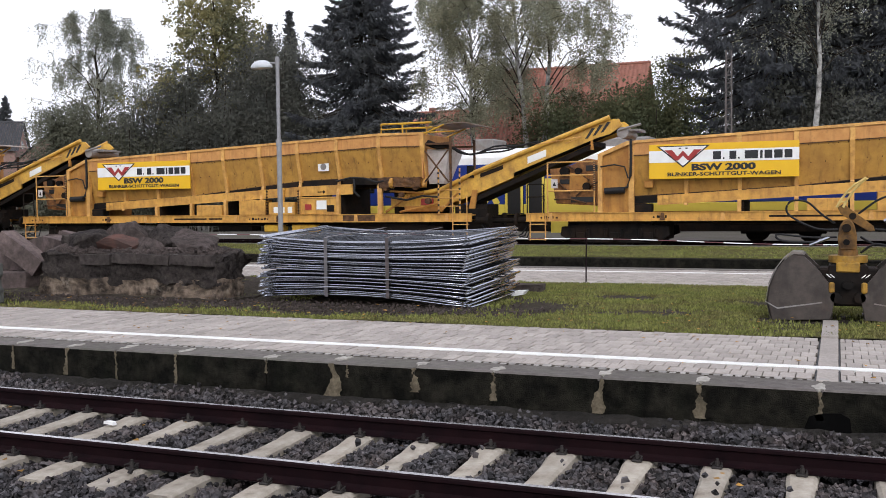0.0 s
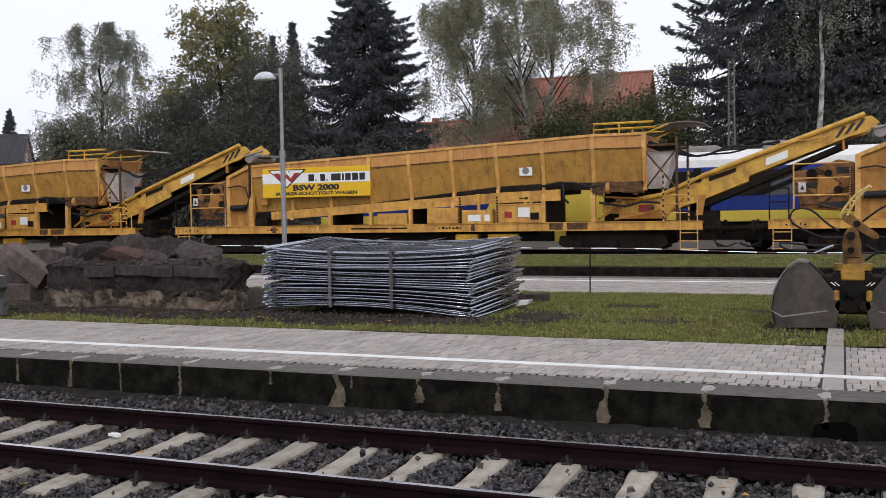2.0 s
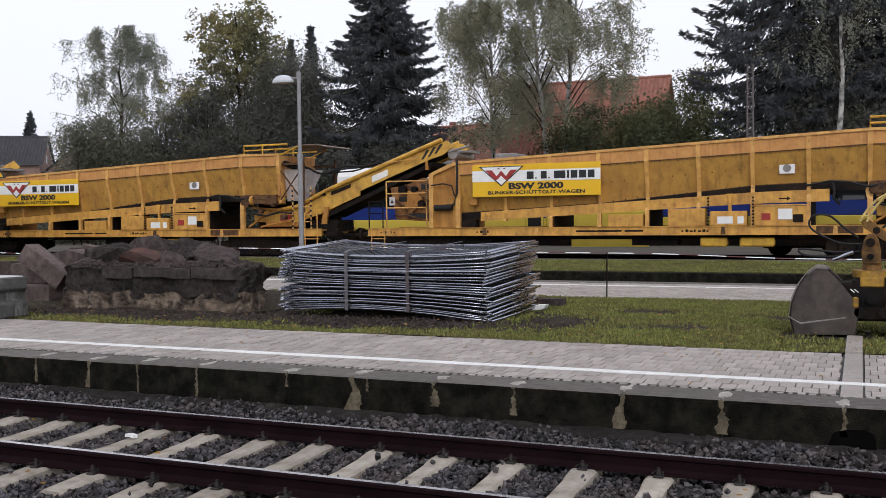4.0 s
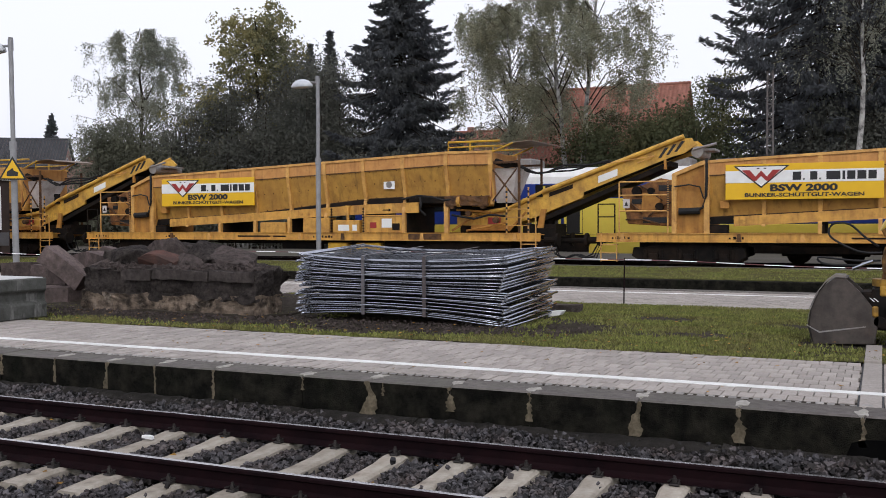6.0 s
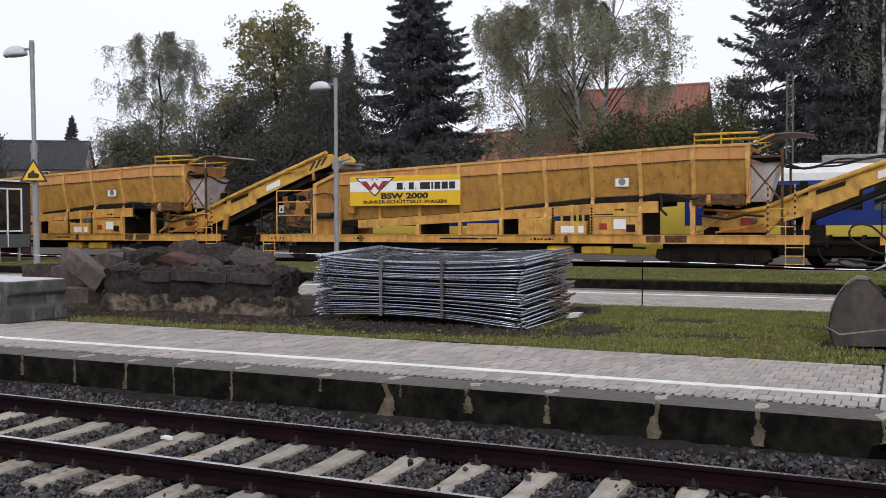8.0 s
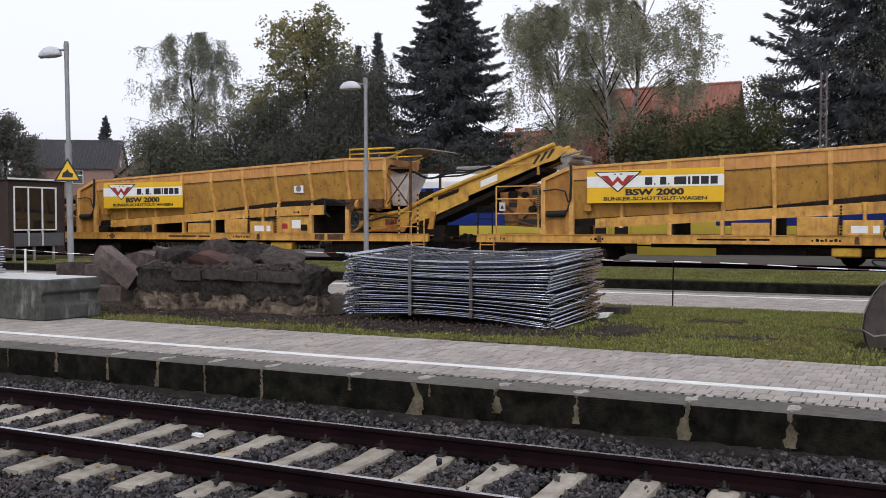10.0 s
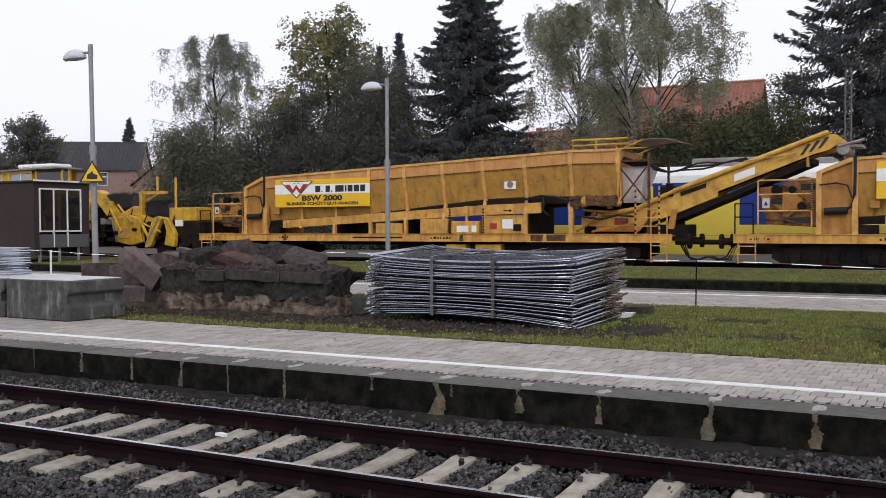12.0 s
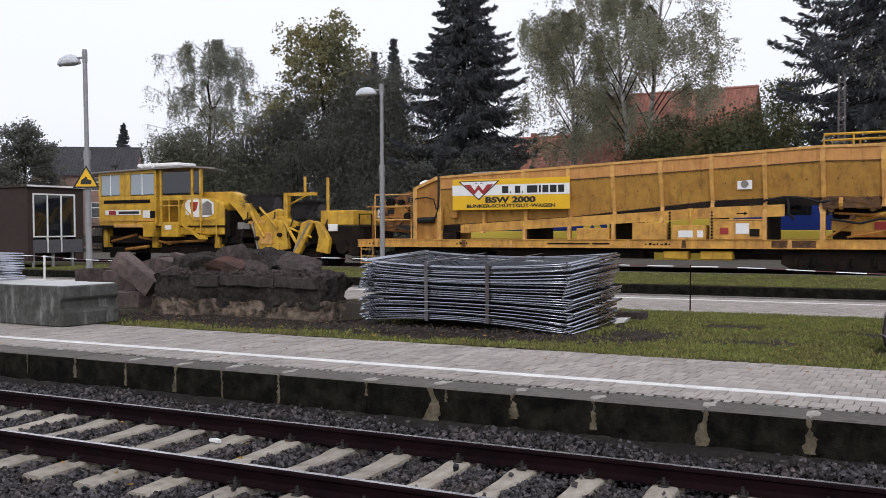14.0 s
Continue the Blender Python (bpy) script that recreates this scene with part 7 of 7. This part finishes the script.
# ---- trees, shrubs and houses beyond the tracks ----
def leaf_mesh(name, pos, size, seed, material, parent, flat=0.0, label="", facing=None):
    """Leaf clumps as small bent quads at the given places; facing smooths their shading over a clump."""
    rng = np.random.default_rng(seed)
    n_ = len(pos)
    u = rng.normal(size=(n_, 3))
    u[:, 2] *= 1 - flat
    u /= np.linalg.norm(u, axis=1)[:, None]
    r = rng.normal(size=(n_, 3))
    v = np.cross(u, r)
    v /= np.linalg.norm(v, axis=1)[:, None]
    s = rng.uniform(size[0], size[1], (n_, 1))
    a = u * s
    b = v * s * rng.uniform(0.4, 0.75, (n_, 1))
    if facing is not None:
        v = np.where(np.sum(np.cross(u, v) * facing, axis=1)[:, None] < 0, -v, v)
        b = v * s * rng.uniform(0.4, 0.75, (n_, 1))
    nn = np.cross(u, v) * s * 0.25
    p = np.stack([pos - a, pos - b + nn, pos + a, pos + b + nn], 1).reshape(-1, 3)
    f = np.arange(4 * n_).reshape(-1, 4)
    ob = raw(name, p.tolist(), f.tolist(), material, parent, label)
    if facing is not None:
        nrm = facing + rng.normal(0, 0.3, facing.shape)
        nrm /= np.linalg.norm(nrm, axis=1)[:, None]
        ob.data.shade_smooth()
        ob.data.normals_split_custom_set_from_vertices(np.repeat(nrm, 4, axis=0).tolist())
    return ob


def limbs(bm, bt, base, top, r, count, spread, rng, upturn=0.6, start=0.3):
    """A trunk with limbs; returns the limb ends and points along them."""
    base, top = Vector(base), Vector(top)
    pts = [base.lerp(top, i / 8) + Vector((rng.uniform(-1, 1), rng.uniform(-1, 1), 0)) * 0.012 * (top - base).length * (0 if i in (0,) else 1) for i in range(9)]
    tube(bm, pts, r, 8, r * 0.15)
    tips = []
    for i in range(count):
        u = start + (0.95 - start) * i / count
        k = min(7, int(u * 8))
        p = pts[k].lerp(pts[k + 1], u * 8 - k)
        a = rng.uniform(0, 6.283)
        ln = spread * (1.15 - 0.85 * ((u - start) / (1 - start)) ** 1.6) * rng.uniform(0.5, 1.0)
        d = Vector((math.cos(a), math.sin(a), upturn * rng.uniform(0.4, 1.3)))
        q1 = p + d * ln * 0.5 + Vector((0, 0, 0.05 * ln))
        q2 = p + d * ln + Vector((0, 0, -0.08 * ln))
        tube(bt, [p, q1, q2], r * 0.24 * (1.1 - u), 5, r * 0.05)
        tips.append((p, q1, q2))
        for _ in range(3):
            t = p.lerp(q2, rng.uniform(0.35, 0.85))
            e = t + Vector((rng.uniform(-1, 1), rng.uniform(-1, 1), rng.uniform(-0.1, 0.8))) * ln * 0.4
            tube(bt, [t, e], r * 0.1 * (1.1 - u), 4, r * 0.03)
            tips.append((t, (t + e) / 2, e))
    return tips


def broadleaf(x, y, h, spread, trunk, leaves, label, seed, count=7000, leaf_size=(0.1, 0.2), category="tree", bark=None, start=0.28, fill=0.5, group="trees beyond the tracks", puff=(0.18, 0.42)):
    """A round-crowned tree: leaves in small puffs round the ends of its limbs."""
    rng = random.Random(seed)
    w = thing("tree", label, category, group, pose(x, y, -0.1))
    bm = B()
    bt = B()
    tips = limbs(bm, bt, (0, 0, -0.2), (rng.uniform(-0.4, 0.4), 0, h * 0.96), trunk, 46, spread, rng, 0.7, start)
    part("trunk", bm, bark or M_BARK, w)
    part("limb_wood", bt, M_BARK, w)
    g = np.random.default_rng(seed)
    pos = []
    per = max(1, int(count / len(tips)))
    for p, q, e in tips:
        p, e = np.array(p), np.array(e)
        n_ = int(per * g.uniform(0.4, 1.6))
        k = max(1, n_ // 34)
        st = e + (p - e) * g.uniform(0, fill, (k, 1)) + g.normal(size=(k, 3)) * spread * 0.09
        for s0 in st:
            pos.append(s0 + g.normal(size=(34, 3)) * g.uniform(*puff) * np.array([1, 1, 0.75]))
    pos = np.concatenate(pos)
    pos = pos[pos[:, 2] > 0.4]
    leaf_mesh("crown", pos, leaf_size, seed, leaves, w)
    return w


def weeping_birch(x, y, h, spread, trunk, leaves, label, seed, strands=900, hang=(0.8, 3.0), start=0.3, bark=None, stems=1, lean=0.0, leaf_size=(0.045, 0.095), group="trees beyond the tracks"):
    """A birch: steep limbs that arch over, with long strings of small leaves hanging from their outer halves."""
    rng = random.Random(seed)
    g = np.random.default_rng(seed)
    w = thing("tree", label, "tree", group, pose(x, y, -0.1))
    bm, bt, arcs = B(), B(), []
    for s_ in range(stems):
        off = Vector(((s_ - (stems - 1) / 2) * 0.5, 0, 0))
        tip = off + Vector((lean + (s_ - (stems - 1) / 2) * spread * 0.5, rng.uniform(-0.5, 0.5), h))
        pts = [off.lerp(tip, (i / 9) if i else 0) + Vector((rng.uniform(-1, 1), rng.uniform(-1, 1), 0)) * 0.008 * h * (1 if i else 0) for i in range(10)]
        pts[0].z = -0.2
        tube(bm, pts, trunk, 9, trunk * 0.12)
        n_ = 34 // stems + 6
        for i in range(n_):
            u = start + (0.97 - start) * i / n_
            k = min(8, int(u * 9))
            p = pts[k].lerp(pts[k + 1], u * 9 - k)
            a = rng.uniform(0, 6.283)
            reach = spread * math.sin(math.pi * min(0.97, 0.22 + 0.78 * (u - start) / (1 - start))) ** 0.7 * rng.uniform(0.55, 1.05)
            rise = reach * rng.uniform(0.55, 1.0)
            out = Vector((math.cos(a), math.sin(a), 0))
            arc = [p, p + out * reach * 0.3 + Vector((0, 0, rise * 0.55)), p + out * reach * 0.68 + Vector((0, 0, rise * 0.85)), p + out * reach + Vector((0, 0, rise * 0.62))]
            tube(bt, arc, trunk * 0.30 * (1.15 - u), 5, trunk * 0.03)
            arcs.append(arc)
            for _ in range(4):
                q = rng.uniform(0.3, 0.95)
                t = arc[1].lerp(arc[3], q)
                e = t + Vector((rng.uniform(-1, 1), rng.uniform(-1, 1), rng.uniform(-0.2, 0.5))) * reach * 0.5
                tube(bt, [t, (t + e) / 2 + Vector((0, 0, 0.1)), e], trunk * 0.07, 4, trunk * 0.02)
                arcs.append([t, t.lerp(e, 0.33), t.lerp(e, 0.66), e])
    part("trunk", bm, bark or M_BARK, w)
    part("limb_wood", bt, M_BARK, w)
    pos, per = [], max(2, strands // len(arcs))
    for arc in arcs:
        for _ in range(max(1, int(per * g.uniform(0.3, 1.8)))):
            q = g.uniform(0.2, 1.0) ** 0.7 * 3
            k = min(2, int(q))
            s0 = np.array(arc[k].lerp(arc[k + 1], q - k))
            l0 = g.uniform(*hang) * (0.5 + 0.5 * q / 3)
            if s0[2] - l0 < h * 0.2:
                l0 = max(0.5, s0[2] - h * 0.2)
            m_ = int(5 + l0 * 10)
            t = g.uniform(0, 1, m_)
            sway, d = g.normal(0, 0.3, 2), np.abs(g.normal(0, 0.10 + 0.10 * (1 - t)))
            th = g.uniform(0, 6.283, m_)
            pos.append(np.stack([s0[0] + sway[0] * t + d * np.cos(th), s0[1] + sway[1] * t + d * np.sin(th), s0[2] + 0.12 - l0 * t], -1))
    leaf_mesh("crown", np.concatenate(pos), leaf_size, seed, leaves, w)
    return w


def spruce(x, y, h, r, label, seed, gap=0.62, dense=1.0, leaves=None, bottom=0.06, skirt=1.0):
    """A conifer: separate boughs that sag and lift at the tip, each with a hanging fringe of sprays."""
    rng = np.random.default_rng(seed)
    w = thing("spruce_tree", label, "tree", "conifers beyond the tracks", pose(x, y, -0.1))
    bm = B()
    tube(bm, [(0, 0, -0.2), (0, 0, h * 0.5), (0, 0, h)], 0.014 * h, 8, 0.01)
    pos, axes = [], []
    z = h * bottom
    while z < h * 0.985:
        u = (z / h - bottom) / (1 - bottom)
        ln0 = r * (1 - u) ** 0.8 * min(1.0, skirt + (1 - skirt) * u / 0.35) + 0.12
        k = int(6 + 3 * (1 - u))
        for j in range(k):
            a = 6.283 * (j + rng.uniform(0, 0.9)) / k
            z0 = z + rng.uniform(-0.5, 0.5) * gap
            ln = ln0 * rng.choice([rng.uniform(0.6, 0.85), rng.uniform(0.85, 1.15)])
            d = np.array([math.cos(a), math.sin(a)])
            sag, lift = ln * rng.uniform(0.18, 0.42), ln * rng.uniform(0.12, 0.26)

            def along(t):
                return z0 + 0.1 * ln * np.sin(np.pi * np.minimum(1, t * 2.2)) - sag * t + lift * t ** 4
            if ln > 0.9:
                tube(bm, [(d[0] * ln * t, d[1] * ln * t, float(along(np.array(t)))) for t in (0.0, 0.35, 0.7, 1.0)], 0.02 + 0.008 * float(ln), 3, 0.008, cap=False)
            n_ = int((12 + 46 * ln) * dense)
            t = rng.uniform(0.1, 1.03, n_) ** 0.8
            side = rng.normal(0, 0.10, n_) * ln * (1.15 - 0.85 * t)
            drop = np.abs(rng.normal(0, 0.19, n_)) * (0.35 + min(1.2, ln * 0.28)) * (1.15 - 0.7 * t)
            pos.append(np.stack([d[0] * ln * t - d[1] * side, d[1] * ln * t + d[0] * side, along(t) - drop], -1))
            ax = np.stack([d[0] * 0.5 - d[1] * np.sign(side) * 0.35, d[1] * 0.5 + d[0] * np.sign(side) * 0.35, np.where(t > 0.88, 0.1, -0.8)], -1)
            axes.append(ax + rng.normal(0, 0.22, (n_, 3)))
        z += gap * rng.uniform(0.75, 1.25) * (1.0 - 0.45 * u)
    part("trunk", bm, M_BARK, w)
    pos, ax = np.concatenate(pos), np.concatenate(axes)
    n_ = len(pos)
    ax /= np.linalg.norm(ax, axis=1)[:, None]
    s = rng.uniform(0.10, 0.27, (n_, 1)) * (0.6 + h / 45)
    side = np.cross(ax, rng.normal(size=(n_, 3)))
    side /= np.linalg.norm(side, axis=1)[:, None]
    p = np.stack([pos - ax * s * 0.6, pos + side * s * 0.24, pos + ax * s, pos - side * s * 0.24], 1).reshape(-1, 3)
    raw("crown", p.tolist(), np.arange(4 * n_).reshape(-1, 4).tolist(), leaves or L_SPRUCE, w)
    return w


def shrub(x, y, wx, wy, h, leaves, label, seed, count=6000, size=(0.06, 0.13)):
    """A bushy mass of stems and leaf clumps with an uneven top."""
    rng = random.Random(seed)
    w = thing("shrub", label, "shrub", "shrubs beyond the tracks", pose(x, y, -0.1))
    bm = B()
    centres = []
    for i in range(int(12 + wx * 2.0)):
        cx, cy = rng.uniform(-wx / 2, wx / 2), rng.uniform(-wy / 2, wy / 2)
        top = h * (1 - 0.55 * (2 * cx / wx) ** 4) * rng.uniform(0.6, 1.0)
        tube(bm, [(cx * 0.7, cy * 0.7, -0.1), (cx * 0.9, cy, top * 0.5), (cx, cy, top * 0.9)], 0.07, 5, 0.02)
        for k in range(7):
            centres.append((cx + rng.uniform(-0.7, 0.7), cy + rng.uniform(-0.6, 0.6), top * rng.uniform(0.1, 0.97), h * rng.uniform(0.05, 0.10) + 0.3))
    part("stem_wood", bm, M_BARK, w)
    g = np.random.default_rng(seed)
    c = np.array(centres)
    k = g.integers(0, len(c), count)
    shell = g.normal(size=(count, 3))
    shell /= np.linalg.norm(shell, axis=1)[:, None]
    pos = c[k, :3] + shell * np.abs(g.normal(1.0, 0.45, (count, 1))) * c[k, 3:4] * np.array([1.1, 1.1, 0.8])
    up = pos[:, 2] > 0.05
    leaf_mesh("foliage", pos[up], size, seed, leaves, w, facing=(shell + np.array([0, -0.35, 0.45]))[up])
    return w


def house(x, y, w_, d_, wall_h, roof_h, rot, wallm, roofm, label, windows=(), chimney=None, ridge_along_x=True):
    """A gabled house: walls, two tiled roof slopes, windows, chimney."""
    ob = thing("house", label, "house", "houses behind the trees", pose(x, y, -0.1, 0, 0, rot))
    bm = B()
    hw, hd = w_ / 2, d_ / 2
    v = [bm.verts.new(p) for p in ((-hw, -hd, 0), (hw, -hd, 0), (hw, hd, 0), (-hw, hd, 0), (-hw, -hd, wall_h), (hw, -hd, wall_h), (hw, hd, wall_h), (-hw, hd, wall_h), (-hw, 0, wall_h + roof_h), (hw, 0, wall_h + roof_h))]
    for q in ((0, 1, 5, 4), (2, 3, 7, 6), (1, 2, 6, 9, 5), (3, 0, 4, 8, 7), (3, 2, 1, 0), (4, 5, 9, 8), (6, 7, 8, 9)):
        bm.faces.new([v[i] for i in q])
    part("wall", bm, wallm, ob)
    for s in (-1, 1):
        verts, faces = [], []
        rows = int(math.hypot(hd, roof_h) / 0.34)
        e = 0.35
        for i in range(rows + 1):
            u0, u1 = i / (rows + 1), (i + 1) / (rows + 1)
            n_x = int(w_ / 0.3)
            for j in range(n_x):
                a, b = -hw - e + (w_ + 2 * e) * j / n_x, -hw - e + (w_ + 2 * e) * (j + 1) / n_x - 0.015
                k = len(verts)
                for xx, uu, lift in ((a, u0, 0.12), (b, u0, 0.12), (b, u1 + 0.02, 0.06), (a, u1 + 0.02, 0.06)):
                    verts.append((xx, s * (hd + e) * (1 - uu), wall_h - roof_h * e / hd + roof_h * (1 + e / hd) * uu + lift))
                xm = (a + b) / 2
                verts.append((xm, s * (hd + e) * (1 - u0), wall_h - roof_h * e / hd + roof_h * (1 + e / hd) * u0 + 0.19))
                verts.append((xm, s * (hd + e) * (1 - u1 - 0.02), wall_h - roof_h * e / hd + roof_h * (1 + e / hd) * (u1 + 0.02) + 0.13))
                faces += [(k, k + 4, k + 5, k + 3), (k + 4, k + 1, k + 2, k + 5)]
        raw("roof", verts, faces, roofm, ob)
    bm = B()
    box(bm, -hw - 0.38, hw + 0.38, -0.12, 0.12, wall_h + roof_h + 0.02, wall_h + roof_h + 0.2, 0.04)
    part("ridge", bm, roofm, ob)
    for face, a, z, ww, hh in windows:
        wd = part("window", box(B(), -ww / 2, ww / 2, -0.05, 0.06, 0, hh, 0.01), M_WHITE, ob, "white-framed window")
        pn = part("pane", box(B(), -ww / 2 + 0.08, ww / 2 - 0.08, -0.07, -0.04, 0.08, hh - 0.08), M_GLASS_DARK, wd)
        part("bar", box(B(), -ww / 2 + 0.05, ww / 2 - 0.05, -0.08, -0.05, hh * 0.62, hh * 0.68), M_WHITE, wd)
        wd.matrix_basis = pose(a, -hd, z) if face == "front" else pose(hw, a, z, 0, 0, 90)
    if chimney is not None:
        part("chimney", box(B(), chimney - 0.25, chimney + 0.25, 0.3, 0.8, wall_h + roof_h - 0.8, wall_h + roof_h + 0.55, 0.03), M_BRICK, ob)
    return ob


# houses
house(-19.6, 76.0, 11.6, 9.0, 6.6, 5.8, 0, M_BRICK, M_TILE, "red-brick house with a red tiled roof behind birches", [("front", -4, 3.4, 1.0, 1.3), ("front", 0, 3.4, 1.0, 1.3), ("front", 4, 3.4, 1.0, 1.3)], chimney=2.6)
house(-31.6, 80.0, 6.4, 8.0, 5.2, 4.6, 0, M_BRICK, M_TILE, "low red-roofed house half hidden by a spruce", [("front", 0, 2.6, 1.0, 1.2)], chimney=-2.0)
house(-83.2, 75.2, 10.0, 8.0, 7.7, 3.0, 36, M_PINKBRICK, M_SLATE, "pale-brick house with a dark grey roof and white windows", [("front", -3.2, 6.0, 1.1, 1.4), ("front", 1.4, 6.0, 1.1, 1.4), ("front", 1.4, 3.2, 1.1, 1.6), ("gable", 0, 8.0, 0.7, 0.8)])
house(-72.4, 78.7, 8.0, 10.0, 6.0, 3.8, 110, M_PINKBRICK, M_SLATE, "dark-roofed gabled house beside the trees", [("gable", 0, 5.5, 0.7, 0.9)])

# crowns against the sky, from west to east
broadleaf(-79.5, 64.0, 12.5, 4.2, 0.25, L_DARK, "dark round-crowned tree by the houses", 21, 22000, (0.09, 0.17), start=0.2)
broadleaf(-87.5, 66.0, 9.0, 4.0, 0.22, L_DARK, "dark low tree beside the houses", 22, 14000, (0.09, 0.17), start=0.2)
spruce(-83.3, 80.0, 14.0, 2.2, "slim dark conifer behind the grey-roofed house", 23, 0.35, 2.2)
weeping_birch(-57.6, 65.0, 18.4, 5.5, 0.26, L_WILLOW, "thin grey-green weeping birch", 24, 3300, (0.6, 2.6), 0.18)
shrub(-56.4, 62.0, 10.0, 5.0, 11.6, L_THICKET, "dense grey-green thicket under the birch", 25, 85000)
broadleaf(-46.6, 66.0, 19.4, 6.0, 0.30, L_POPLAR, "tall yellowing poplar with sparse leaves", 26, 21000, (0.10, 0.19), start=0.32)
weeping_birch(-52.0, 68.0, 13.0, 3.6, 0.2, L_WILLOW, "sparse half-bare grey tree", 27, 330, (0.4, 1.4), 0.25)
shrub(-46.0, 63.5, 13.0, 5.0, 14.0, L_DARK, "dense dark thicket in front of the poplar", 28, 110000)
shrub(-51.0, 62.2, 6.0, 4.0, 10.5, L_THICKET, "grey-green thicket between birch and poplar", 47, 46000)
spruce(-45.0, 72.0, 17.6, 1.7, "slim dark conifer tip behind the thicket", 29, 0.3, 1.6)
spruce(-43.0, 72.0, 18.4, 1.9, "slim dark conifer behind the thicket", 30, 0.3, 1.6)
shrub(-39.8, 64.5, 7.0, 5.0, 16.0, L_DARK, "tall dark leafy mass beside the spruce", 31, 90000)
spruce(-33.0, 65.5, 25.5, 7.2, "broad dark spruce with drooping boughs", 32, 0.55, 1.5)
shrub(-32.0, 61.5, 14.0, 4.0, 7.4, L_DARK, "dark hedge under the spruce", 33, 70000)
weeping_birch(-24.2, 66.0, 17.5, 5.0, 0.24, L_BIRCH, "weeping birch with thinning autumn leaves", 34, 2600, (0.6, 2.8), 0.34, bark=M_BIRCH, lean=-0.4)
weeping_birch(-19.2, 64.0, 21.0, 6.6, 0.25, L_BIRCH, "tall weeping birch with two white stems", 35, 4200, (0.6, 2.8), 0.36, bark=M_BIRCH, stems=2)
shrub(-17.4, 63.5, 5.6, 4.0, 9.6, L_BUSH, "mixed yellow-green bushes before the brick house", 36, 60000)
shrub(-11.8, 62.5, 7.6, 4.0, 10.0, L_BUSH, "dark green round bush", 37, 72000)
shrub(-22.6, 61.5, 9.0, 3.0, 5.0, L_DARK, "low dark undergrowth under the birches", 38, 40000)
broadleaf(-10.5, 74.0, 13.2, 4.2, 0.2, L_BUSH, "small leafy tree behind the bush", 39, 12000, (0.07, 0.13), start=0.3)
spruce(-3.6, 66.5, 33.0, 10.0, "large dark spruce with spreading boughs", 40, 0.75, 1.2, bottom=0.16, skirt=0.55)
spruce(2.6, 68.0, 24.0, 7.4, "large dark spruce in a row", 41, 0.7, 1.6, bottom=0.1)
spruce(8.6, 67.0, 22.0, 6.8, "large dark spruce in a row", 42, 0.7, 1.0, bottom=0.1)
spruce(-0.5, 72.0, 21.0, 7.0, "dark spruce behind the front row", 46, 0.75, 1.5, bottom=0.1)
shrub(1.5, 62.5, 19.0, 4.0, 10.0, L_DARK, "dark undergrowth below the spruces", 43, 90000)
weeping_birch(-1.1, 60.5, 18.0, 4.6, 0.24, L_WILLOW, "slender birch with a white trunk before the spruces", 44, 520, (0.6, 2.6), 0.5, bark=M_BIRCH)
shrub(-70.0, 70.0, 14.0, 4.0, 3.6, L_DARK, "low garden hedge below the houses", 45, 20000)


def lattice_mast():
    w = thing("lattice_mast", "thin rusty steel lattice mast before the trees", "mast", "", pose(-6.0, 59.5, -0.1))
    bm = B()
    h, a = 10.6, 0.19
    for sx in (-1, 1):
        for sy in (-1, 1):
            part("leg", tube(B(), [(sx * a, sy * a, 0), (sx * a * 0.8, sy * a * 0.8, h)], 0.035, 4), M_MAST, w)
    for sy in (-1, 1):
        bm = B()
        for i in range(22):
            z = h * i / 22
            tube(bm, [(-a, sy * a, z), (a, sy * a, z)], 0.022, 4)
            tube(bm, [(-a if i % 2 else a, sy * a, z), (a if i % 2 else -a, sy * a, z + h / 22)], 0.016, 4)
        part("lacing", bm, M_MAST, w)


lattice_mast()


# ---- what moves ----
def motions():
    """The work train rolls by and gathers a little speed."""
    def place(t):
        return -29.87 + 4.0986 * t + 0.01344 * t * t + lerp([(0, 0.06), (0.5, 0.05), (1.0, -0.1), (1.5, 0.0), (14.0, 0.0)], t)
    times = [0.5 * k for k in range(29)]
    for w, off in zip(WAGONS, WAGON_OFFSETS):
        walk(w, [(t, pose(place(t) + off, FACE, RAIL_Z)) for t in times])
    walk(MACHINE, [(t, pose(place(t) - 2 * PITCH, FACE, RAIL_Z)) for t in times])


motions()
